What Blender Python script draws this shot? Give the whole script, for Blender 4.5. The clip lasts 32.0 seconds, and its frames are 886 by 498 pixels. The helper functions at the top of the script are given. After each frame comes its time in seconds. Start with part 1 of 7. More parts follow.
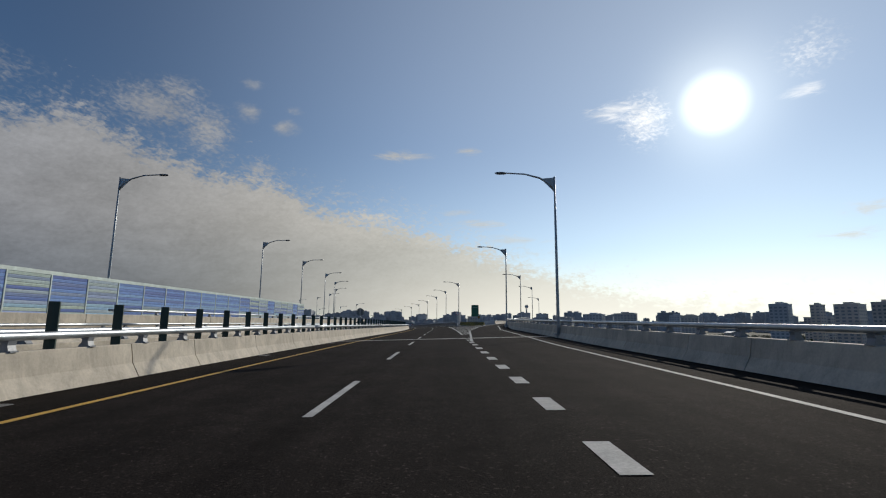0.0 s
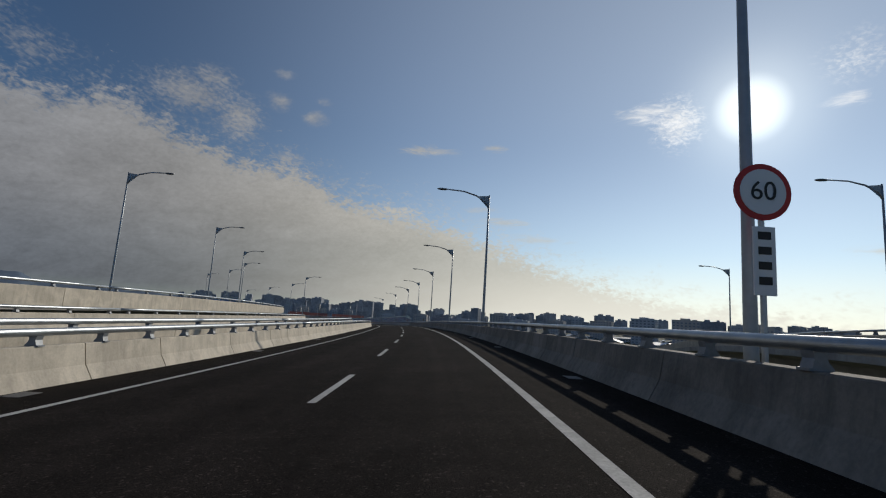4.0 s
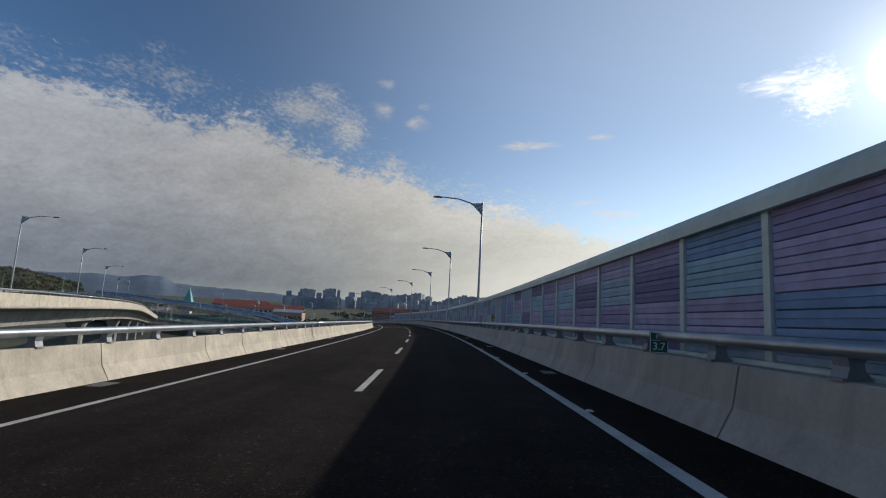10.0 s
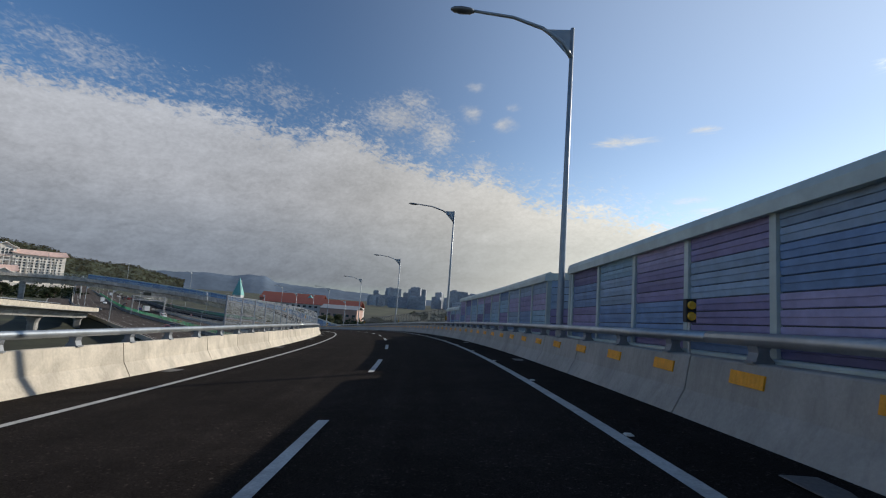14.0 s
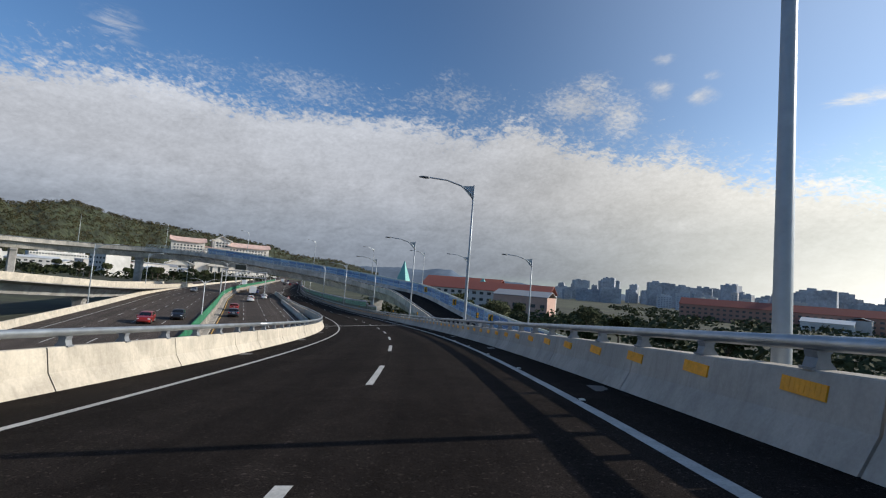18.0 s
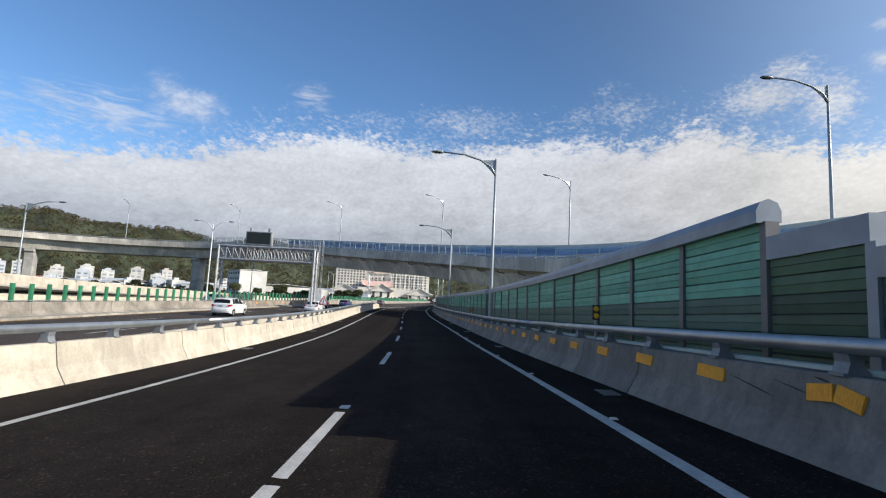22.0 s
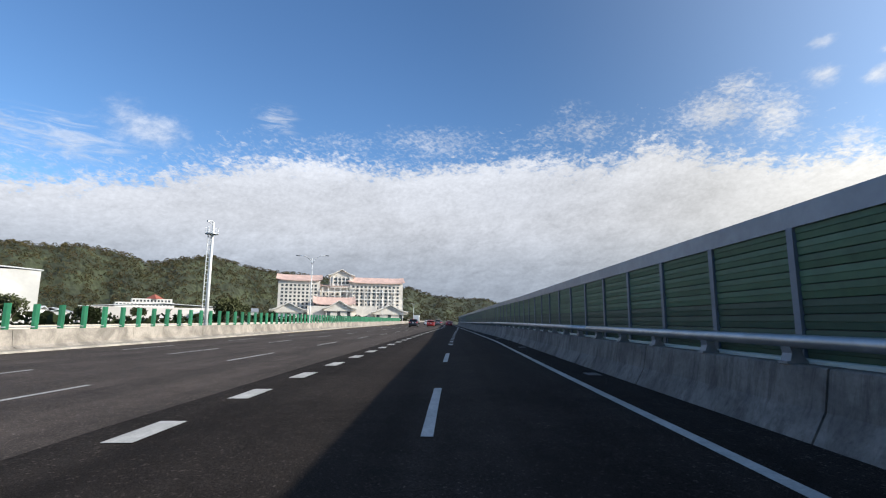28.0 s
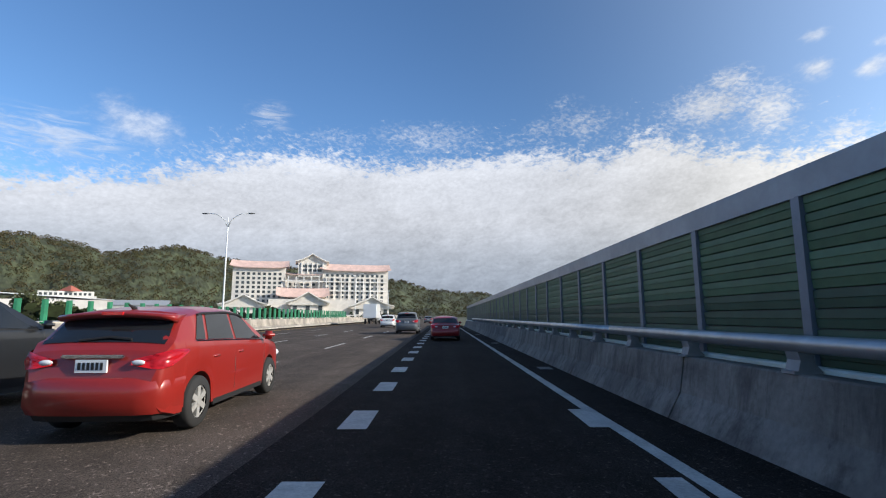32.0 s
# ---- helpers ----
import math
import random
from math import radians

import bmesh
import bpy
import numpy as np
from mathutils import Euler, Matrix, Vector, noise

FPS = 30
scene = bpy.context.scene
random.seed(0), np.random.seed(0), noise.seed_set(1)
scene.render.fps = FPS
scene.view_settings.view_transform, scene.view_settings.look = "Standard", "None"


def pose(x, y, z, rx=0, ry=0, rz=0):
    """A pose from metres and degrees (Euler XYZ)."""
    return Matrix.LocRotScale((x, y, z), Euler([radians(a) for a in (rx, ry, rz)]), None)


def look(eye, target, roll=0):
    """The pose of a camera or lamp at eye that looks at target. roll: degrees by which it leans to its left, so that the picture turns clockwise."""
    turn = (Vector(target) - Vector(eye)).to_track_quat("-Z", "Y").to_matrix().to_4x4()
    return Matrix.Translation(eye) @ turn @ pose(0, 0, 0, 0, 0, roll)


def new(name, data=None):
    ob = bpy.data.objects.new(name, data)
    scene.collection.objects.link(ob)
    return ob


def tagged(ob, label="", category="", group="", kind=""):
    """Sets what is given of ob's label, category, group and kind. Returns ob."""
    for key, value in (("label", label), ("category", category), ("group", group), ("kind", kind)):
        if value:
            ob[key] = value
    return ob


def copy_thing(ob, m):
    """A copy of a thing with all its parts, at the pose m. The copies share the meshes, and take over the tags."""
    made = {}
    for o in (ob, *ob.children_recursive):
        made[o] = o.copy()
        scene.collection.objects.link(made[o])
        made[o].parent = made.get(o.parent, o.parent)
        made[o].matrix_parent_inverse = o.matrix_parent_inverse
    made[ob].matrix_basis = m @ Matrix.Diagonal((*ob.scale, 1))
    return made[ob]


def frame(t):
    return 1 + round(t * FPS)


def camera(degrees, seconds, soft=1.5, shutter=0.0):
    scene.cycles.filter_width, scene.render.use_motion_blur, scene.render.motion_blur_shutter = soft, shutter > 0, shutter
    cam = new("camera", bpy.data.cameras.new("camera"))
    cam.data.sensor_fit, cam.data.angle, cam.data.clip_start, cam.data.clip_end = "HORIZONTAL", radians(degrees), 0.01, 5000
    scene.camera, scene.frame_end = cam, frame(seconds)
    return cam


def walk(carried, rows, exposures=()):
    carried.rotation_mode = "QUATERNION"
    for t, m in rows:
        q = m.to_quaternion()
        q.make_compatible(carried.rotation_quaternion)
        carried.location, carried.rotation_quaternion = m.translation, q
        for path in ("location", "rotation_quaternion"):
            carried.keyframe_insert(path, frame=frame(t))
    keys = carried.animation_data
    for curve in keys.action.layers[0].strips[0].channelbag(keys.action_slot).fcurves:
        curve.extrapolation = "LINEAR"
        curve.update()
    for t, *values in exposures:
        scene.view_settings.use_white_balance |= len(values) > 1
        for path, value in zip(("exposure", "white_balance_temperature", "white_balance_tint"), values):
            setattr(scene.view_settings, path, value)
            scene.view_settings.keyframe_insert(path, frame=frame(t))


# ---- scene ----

# The plan's own line: the driven lane, metres along it from where the drive begins.
# Heading (degrees, left positive), grade and bank (degrees) every 15 m.
HEAD = [0.28, 0.11, 0.05, 0.04, 0.07, 0.27, 0.90, 1.88, 3.01, 4.26, 5.52, 6.71, 7.75, 8.44, 9.19, 10.26, 11.44, 12.58, 13.71, 14.69, 15.61, 16.63, 17.77, 18.87, 19.81, 20.85, 22.37, 24.50, 27.33, 30.84, 34.54, 37.77, 40.51, 43.19, 46.25, 49.51, 52.88, 56.26, 59.64, 62.58, 65.36, 67.94, 69.83, 70.96, 71.48, 71.34, 70.81, 70.07, 69.08, 67.81, 66.25, 64.49, 63.72, 63.51, 63.43, 63.27, 63.26, 63.61, 63.72]
GRADE = [0.31, 0.22, 0.12, 0.03, -0.03, -0.09, -0.14, -0.19, -0.25, -0.33, -0.45, -0.59, -0.74, -0.88, -1.02, -1.13, -1.20, -1.23, -1.24, -1.27, -1.32, -1.40, -1.49, -1.56, -1.58, -1.58, -1.58, -1.64, -1.81, -2.14, -2.59, -3.06, -3.48, -3.80, -4.01, -4.14, -4.19, -4.06, -3.73, -3.26, -2.71, -2.10, -1.47, -0.36, -0.18, 0.00, 0.00, 0.00, 0.00, 0.00, 0.00, 0.00, 0.00, -0.00, -0.14, -0.20, -0.19, -0.16, -0.15]
BANK = [0.72, 1.13, 1.67, 2.21, 2.73, 3.15, 3.42, 3.58, 3.68, 3.72, 3.68, 3.53, 3.36, 3.26, 3.19, 3.11, 3.08, 3.08, 3.10, 3.14, 3.12, 3.01, 2.84, 2.81, 3.01, 3.34, 3.71, 4.05, 4.33, 4.45, 4.48, 4.54, 4.62, 4.64, 4.53, 4.34, 4.26, 4.27, 4.22, 4.09, 3.65, 2.89, 2.21, 1.64, 0.85, 0.13, -0.20, -0.25, -0.10, 0.20, 0.41, 0.42, 0.38, 0.49, 0.52, 0.39, 0.21, 0.03, -0.01]
STEP, BACK, AHEAD = 15.0, 120, 1500
EYE = 1.36


def knots(values, s):
    return float(np.interp(s / STEP, range(len(values)), values))


def lay_out():
    """The driven line, a point every metre."""
    pts, x, y, z = [], 0.0, 0.0, 0.0
    for i in range(AHEAD):
        a, g = radians(knots(HEAD, i)), radians(knots(GRADE, i))
        pts.append((x, y, z))
        x, y, z = x - math.sin(a), y + math.cos(a), z + math.tan(g)
    x, y, z = 0.0, 0.0, 0.0
    back = []
    for i in range(1, BACK + 1):
        a = radians(HEAD[0])
        x, y = x + math.sin(a), y - math.cos(a)
        back.append((x, y, z))
    return np.array(back[::-1] + pts)


LINE = lay_out()


def centre(s):
    i = min(max(s + BACK, 0.0), len(LINE) - 1.001)
    k = int(i)
    return LINE[k] + (LINE[k + 1] - LINE[k]) * (i - k)


def on_road(s, u, v=0.0):
    """World place at s along, u to the right of the driven line and v above the banked road."""
    a, b = radians(knots(HEAD, s)), radians(knots(BANK, s))
    c = centre(s)
    return Vector((c[0] + math.cos(a) * u, c[1] + math.sin(a) * u, c[2] + u * math.tan(b) + v))


def heading(s):
    return knots(HEAD, s)


cam = camera(86.0, 32.0, soft=1.15)
# seconds, metres along, yaw, pitch, lean to the left
RIDE = [
    (0.0, 0.00, 0.31, 8.71, 0.53),
    (0.5, 14.80, 0.10, 8.62, 1.12),
    (1.0, 29.57, 0.05, 8.42, 1.67),
    (1.5, 44.34, 0.04, 8.35, 2.18),
    (2.0, 59.15, 0.07, 8.31, 2.72),
    (2.5, 74.02, 0.20, 8.32, 3.21),
    (3.0, 88.96, 0.82, 8.14, 3.42),
    (3.5, 103.95, 1.80, 8.17, 3.58),
    (4.0, 118.95, 2.92, 8.14, 3.69),
    (4.5, 133.95, 4.17, 8.05, 3.75),
    (5.0, 148.95, 5.44, 7.92, 3.72),
    (5.5, 163.94, 6.63, 7.77, 3.57),
    (6.0, 178.86, 7.73, 7.59, 3.30),
    (6.5, 193.73, 8.38, 7.52, 3.28),
    (7.0, 208.56, 9.07, 7.35, 3.23),
    (7.5, 223.39, 10.13, 7.13, 3.06),
    (8.0, 238.23, 11.31, 7.16, 3.11),
    (8.5, 253.07, 12.43, 7.16, 3.06),
    (9.0, 267.92, 13.57, 7.06, 3.10),
    (9.5, 282.79, 14.56, 7.10, 3.12),
    (10.0, 297.70, 15.45, 7.12, 3.19),
    (10.5, 312.63, 16.45, 6.96, 3.05),
    (11.0, 327.55, 17.58, 6.87, 2.86),
    (11.5, 342.41, 18.71, 6.77, 2.65),
    (12.0, 357.18, 19.64, 6.71, 2.96),
    (12.5, 371.86, 20.57, 6.79, 3.24),
    (13.0, 386.29, 21.91, 6.82, 3.63),
    (13.5, 400.46, 23.73, 6.75, 3.97),
    (14.0, 414.27, 26.17, 6.71, 4.25),
    (14.5, 427.78, 29.00, 6.56, 4.50),
    (15.0, 441.06, 32.42, 6.02, 4.44),
    (15.5, 454.16, 35.52, 5.61, 4.48),
    (16.0, 467.10, 38.20, 5.20, 4.55),
    (16.5, 479.86, 40.49, 4.82, 4.63),
    (17.0, 492.42, 42.70, 4.51, 4.68),
    (17.5, 504.80, 45.12, 4.34, 4.62),
    (18.0, 516.96, 47.78, 4.33, 4.44),
    (18.5, 528.99, 50.37, 4.11, 4.25),
    (19.0, 540.96, 53.11, 4.07, 4.22),
    (19.5, 552.90, 55.77, 4.13, 4.33),
    (20.0, 564.84, 58.53, 4.43, 4.20),
    (20.5, 576.81, 61.07, 4.80, 4.25),
    (21.0, 588.89, 63.28, 5.17, 4.06),
    (21.5, 601.07, 65.57, 5.68, 3.77),
    (22.0, 613.43, 67.73, 6.14, 2.91),
    (22.5, 625.93, 69.43, 6.69, 2.26),
    (23.0, 638.67, 70.61, 7.35, 1.97),
    (23.5, 651.59, 71.28, 7.57, 1.46),
    (24.0, 664.77, 71.56, 7.80, 0.44),
    (24.5, 678.12, 71.25, 7.97, -0.07),
    (25.0, 691.57, 70.76, 8.13, -0.28),
    (25.5, 704.73, 70.10, 8.30, -0.30),
    (26.0, 717.44, 69.28, 8.35, -0.18),
    (26.5, 729.73, 68.30, 8.40, 0.09),
    (27.0, 741.80, 67.15, 8.45, 0.37),
    (27.5, 753.79, 65.83, 8.50, 0.49),
    (28.0, 765.78, 64.33, 8.50, 0.43),
    (28.5, 777.75, 63.75, 8.35, 0.33),
    (29.0, 789.72, 63.56, 8.20, 0.37),
    (29.5, 801.67, 63.46, 8.07, 0.69),
    (30.0, 813.62, 63.42, 7.95, 0.47),
    (30.5, 825.55, 63.25, 7.88, 0.38),
    (31.0, 837.48, 63.20, 7.80, 0.30),
    (31.5, 849.39, 63.47, 7.88, 0.03),
    (32.0, 861.30, 63.77, 7.95, -0.04),
]
rows = []
for t, s, yaw, pitch, lean in RIDE:
    e = on_road(s, 0, EYE)
    rows.append((t, pose(e.x, e.y, e.z, 0, 0, yaw) @ pose(0, 0, 0, 90 + pitch, 0, 0) @ pose(0, 0, 0, 0, 0, lean)))
walk(cam, rows, [(0, -0.78, 6600, 10), (1, -0.9, 6600, 10), (2, -1.07, 6600, 10), (3, -1.05, 6600, 10), (6, -0.9, 6600, 10), (8, -0.85, 6600, 10), (9, -0.6, 6600, 10), (13, -0.3, 6550, 10), (16, 0.0, 6550, 10), (20, 0.12, 6500, 10), (22, 0.38, 6600, 10), (23, 0.52, 6750, 10), (23.6, 0.98, 6800, 10), (24.1, 1.05, 6800, 10), (25, 1.0, 6600, 10), (25.6, 0.9, 6500, 10), (27.2, 0.5, 6500, 10), (32, 0.5, 6500, 10)])

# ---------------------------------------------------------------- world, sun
SUN_AZ, SUN_EL, GLARE_AZ, GLARE_EL = -34.0, 26.1, -30.8, 22.7          # degrees left of north (+y), above the horizon; the painted glare has its own aim, below and beside the sun lamp


def node(nt, kind, **kw):
    n = nt.nodes.new(kind)
    for k, v in kw.items():
        if k == "ins":
            for a, b in v.items():
                n.inputs[a].default_value = b
        elif k == "op":
            n.operation = v
        elif k == "blend":
            n.blend_type = v
        elif k == "dtype":
            n.data_type = v
        elif k == "interp":
            n.interpolation_type = v
        elif k == "clamp":
            n.use_clamp = v
    return n


def math_n(nt, op, a, b=None, c=None, clamp=False):
    n = nt.nodes.new("ShaderNodeMath")
    n.operation, n.use_clamp = op, clamp
    for i, v in enumerate((a, b, c)):
        if v is None:
            continue
        if isinstance(v, (int, float)):
            n.inputs[i].default_value = v
        else:
            nt.links.new(v, n.inputs[i])
    return n.outputs[0]


def mix_n(nt, fac, a, b):
    n = nt.nodes.new("ShaderNodeMix")
    n.data_type = "RGBA"
    for i, v in ((0, fac), (6, a), (7, b)):
        if isinstance(v, (int, float)):
            n.inputs[i].default_value = v
        elif isinstance(v, tuple):
            n.inputs[i].default_value = (*v, 1)
        else:
            nt.links.new(v, n.inputs[i])
    return n.outputs[2]


def ramp_n(nt, fac, stops):
    n = nt.nodes.new("ShaderNodeValToRGB")
    el = n.color_ramp.elements
    while len(el) < len(stops):
        el.new(0.5)
    for e, (p, c) in zip(el, stops):
        e.position = p
        e.color = (c, c, c, 1) if isinstance(c, (int, float)) else (*c, 1)
    nt.links.new(fac, n.inputs[0])
    return n.outputs[0]


def noise_n(nt, vec, scale, detail=4.0, rough=0.55, dist=0.0):
    n = nt.nodes.new("ShaderNodeTexNoise")
    n.inputs["Scale"].default_value, n.inputs["Detail"].default_value = scale, detail
    n.inputs["Roughness"].default_value, n.inputs["Distortion"].default_value = rough, dist
    if vec is not None:
        nt.links.new(vec, n.inputs["Vector"])
    return n.outputs[0]


def map_n(nt, v, a, b, c=0.0, d=1.0, smooth=True):
    n = nt.nodes.new("ShaderNodeMapRange")
    n.interpolation_type = "SMOOTHSTEP" if smooth else "LINEAR"
    nt.links.new(v, n.inputs[0])
    for i, x in zip((1, 2, 3, 4), (a, b, c, d)):
        n.inputs[i].default_value = x
    return n.outputs[0]


def make_world():
    w = bpy.data.worlds.new("sky")
    scene.world = w
    w.use_nodes = True
    nt = w.node_tree
    nt.nodes.clear()
    sky = nt.nodes.new("ShaderNodeTexSky")
    sky.sky_type, sky.sun_disc = "NISHITA", False
    sky.sun_elevation, sky.sun_rotation = radians(SUN_EL), radians(-SUN_AZ)
    sky.air_density, sky.dust_density, sky.ozone_density, sky.altitude = 1.0, 0.15, 4.0, 50
    co = nt.nodes.new("ShaderNodeTexCoord")
    sep = nt.nodes.new("ShaderNodeSeparateXYZ")
    nt.links.new(co.outputs["Generated"], sep.inputs[0])
    x, y, z = sep.outputs
    az = math_n(nt, "MULTIPLY", math_n(nt, "ARCTAN2", math_n(nt, "MULTIPLY", x, -1.0), y), 57.2958)   # degrees, left positive
    el = math_n(nt, "MULTIPLY", math_n(nt, "ARCSINE", z), 57.2958)
    # clouds: noise over compass and height, drawn out sideways near the horizon
    def cloud_noise(sa, se, scale, detail, rough, dist=0.0, slant=0.0):
        v = nt.nodes.new("ShaderNodeCombineXYZ")
        nt.links.new(math_n(nt, "MULTIPLY", math_n(nt, "ADD", az, math_n(nt, "MULTIPLY", el, slant)), sa), v.inputs[0])
        nt.links.new(math_n(nt, "MULTIPLY", el, se), v.inputs[1])
        return noise_n(nt, v.outputs[0], scale, detail, rough, dist)
    big = cloud_noise(0.6, 1.1, 0.16, 5.0, 0.55, 0.4, 0.5)
    fine = cloud_noise(0.75, 1.25, 0.62, 5.0, 0.6, 0.3, 0.5)
    rip = cloud_noise(0.9, 1.3, 2.1, 4.0, 0.6, 0.3, 0.3)
    comb = cloud_noise(0.85, 1.45, 2.0, 2.0, 0.55, 0.6, -0.35)
    streak = cloud_noise(0.34, 1.5, 0.85, 5.0, 0.62, 0.8, 0.2)
    # upper edge of the cloud bank, in degrees of height, against the compass
    fc = nt.nodes.new("ShaderNodeFloatCurve")
    pts = [(-180, 6), (-60, 1.5), (-28, 2.5), (-18, 4.3), (-10.5, 6.6), (-4, 9.0), (1.5, 10.8), (8, 12.4), (13, 13.0), (18, 14.6), (22, 16.2), (25, 16.0), (30, 16.9), (36, 18.6), (40, 19.8), (43.5, 18.6),
           (50, 19.2), (62, 19.2), (70, 18.4), (80, 18.6), (90, 17.0), (98, 14.8), (106, 13.4), (125, 13), (180, 8)]
    cu = fc.mapping.curves[0]
    while len(cu.points) < len(pts):
        cu.points.new(0.5, 0.5)
    for p, (a, b) in zip(cu.points, pts):
        p.location = ((a + 180) / 360, b / 40)
        p.handle_type = "AUTO"
    fc.mapping.update()
    nt.links.new(map_n(nt, az, -180, 180, 0, 1, False), fc.inputs["Value"])
    edge = math_n(nt, "MULTIPLY", fc.outputs[0], 40.0)
    n1 = math_n(nt, "MULTIPLY", math_n(nt, "SUBTRACT", big, 0.5), 2.4)
    n2 = math_n(nt, "MULTIPLY", math_n(nt, "SUBTRACT", fine, 0.5), 5.6)
    n3 = math_n(nt, "MULTIPLY", math_n(nt, "SUBTRACT", comb, 0.5), 4.4)
    d = math_n(nt, "ADD", math_n(nt, "SUBTRACT", edge, el), math_n(nt, "ADD", math_n(nt, "ADD", n1, n2), n3))
    bank = map_n(nt, d, -0.9, 1.9)
    # cover above the bank, broken up by the ripples: compass, height, widths of both, amount, kind (0 puff, 1 rippled, 2 streaks)
    cover = [None, None, None]
    for pa, pe, wa, we, amp, kind in ((33.0, 21.6, 4.4, 2.1, 0.92, 1), (28.0, 20.0, 2.6, 2.6, 0.95, 1), (31.0, 23.6, 2.6, 1.3, 0.75, 1), (47.0, 21.8, 5.0, 1.9, 0.55, 1), (52.0, 21.6, 2.2, 1.2, 0.5, 1), (48.5, 24.0, 3.0, 1.4, 0.32, 1),
                                      (65.5, 21.0, 7.5, 1.9, 0.60, 1), (77.0, 20.4, 5.0, 1.4, 0.42, 1), (22.0, 16.8, 2.0, 0.9, 0.8, 1), (-39.5, 25.6, 3.4, 2.6, 0.42, 1),
                                      (97.5, 19.0, 4.4, 1.9, 0.85, 0), (99.5, 20.8, 3.0, 1.3, 0.40, 0), (23.8, 22.8, 1.5, 1.0, 0.85, 0), (23.8, 25.7, 1.4, 0.6, 0.72, 0), (19.6, 21.7, 1.5, 0.9, 0.8, 0), (18.6, 23.6, 1.2, 0.5, 0.5, 0),
                                      (84.5, 22.0, 3.0, 2.2, 0.42, 2), (105.0, 16.6, 7.0, 2.2, 0.66, 2), (118.0, 16.0, 8.0, 2.4, 0.6, 2), (5.4, 19.6, 3.6, 0.62, 0.9, 2), (-2.9, 20.3, 1.5, 0.42, 0.85, 2), (-23.6, 22.2, 2.6, 2.6, 0.9, 1), (-20.8, 23.6, 3.4, 1.0, 0.85, 2),
                                      (-4.4, 11.6, 3.4, 0.6, 0.8, 2), (-1.6, 13.0, 2.4, 0.45, 0.7, 2), (-8.5, 9.8, 4.5, 0.6, 0.62, 2), (-38.6, 22.0, 1.8, 0.6, 0.75, 2), (-42.3, 10.6, 2.0, 0.7, 0.8, 2), (-41.0, 8.3, 3.0, 0.6, 0.6, 2)):
        qa = math_n(nt, "POWER", math_n(nt, "ABSOLUTE", math_n(nt, "DIVIDE", math_n(nt, "SUBTRACT", az, pa), wa)), 2.0)
        qe = math_n(nt, "POWER", math_n(nt, "ABSOLUTE", math_n(nt, "DIVIDE", math_n(nt, "SUBTRACT", el, pe), we)), 2.0)
        blob = math_n(nt, "MULTIPLY", math_n(nt, "EXPONENT", math_n(nt, "MULTIPLY", math_n(nt, "ADD", qa, qe), -1.0)), amp)
        cover[kind] = blob if cover[kind] is None else math_n(nt, "MAXIMUM", cover[kind], blob)
    near = map_n(nt, d, -4.5, -0.2, 0.0, 0.34)
    cover[1] = math_n(nt, "MAXIMUM", cover[1], near)
    grain_of = (math_n(nt, "ADD", math_n(nt, "MULTIPLY", fine, 0.75), math_n(nt, "MULTIPLY", rip, 0.25)), math_n(nt, "ADD", math_n(nt, "MULTIPLY", comb, 0.62), math_n(nt, "MULTIPLY", fine, 0.38)), streak)
    mask = bank
    for cov, g_, amount, top in zip(cover, grain_of, (1.7, 2.1, 2.2), (0.72, 0.82, 0.8)):
        c_ = math_n(nt, "ADD", cov, math_n(nt, "MULTIPLY", math_n(nt, "SUBTRACT", g_, 0.5), math_n(nt, "MULTIPLY", math_n(nt, "MINIMUM", math_n(nt, "MULTIPLY", cov, 3.0), 1.0), amount)))
        mask = math_n(nt, "MAXIMUM", mask, map_n(nt, c_, 0.12, 1.25, 0.0, top), clamp=True)
    mask = math_n(nt, "MULTIPLY", mask, map_n(nt, el, -1.0, 2.0, 0.25, 1.0))
    # cloud light: soft mottled white, a grey belt low down, greyer in the thick of the bank
    shade = math_n(nt, "ADD", math_n(nt, "ADD", math_n(nt, "MULTIPLY", fine, 0.50), math_n(nt, "MULTIPLY", big, 0.55)), math_n(nt, "ADD", math_n(nt, "MULTIPLY", rip, 0.36), 0.28))
    belt = cloud_noise(0.08, 1.0, 0.5, 3.0, 0.5)
    low = math_n(nt, "ADD", el, math_n(nt, "MULTIPLY", math_n(nt, "SUBTRACT", belt, 0.5), 5.0))
    lift = map_n(nt, low, 1.5, 12.0, 0.60, 0.98)
    thin = map_n(nt, d, 0.0, 7.0, 1.10, 0.93)
    white = math_n(nt, "MULTIPLY", math_n(nt, "MULTIPLY", shade, lift), thin)
    white = math_n(nt, "MULTIPLY", white, math_n(nt, "MINIMUM", math_n(nt, "ADD", math_n(nt, "MULTIPLY", math_n(nt, "ABSOLUTE", math_n(nt, "SUBTRACT", az, 34.0)), 0.0042), 0.84), 0.95))
    # sun lamp direction, and the separate glare direction; the angle is to the glare
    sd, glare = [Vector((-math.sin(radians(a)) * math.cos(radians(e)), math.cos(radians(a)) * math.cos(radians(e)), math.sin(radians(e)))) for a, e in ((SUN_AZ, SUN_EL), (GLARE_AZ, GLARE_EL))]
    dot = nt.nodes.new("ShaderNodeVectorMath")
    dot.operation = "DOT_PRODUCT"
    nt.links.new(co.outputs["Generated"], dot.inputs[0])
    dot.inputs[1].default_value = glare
    cc = nt.nodes.new("ShaderNodeCombineColor")
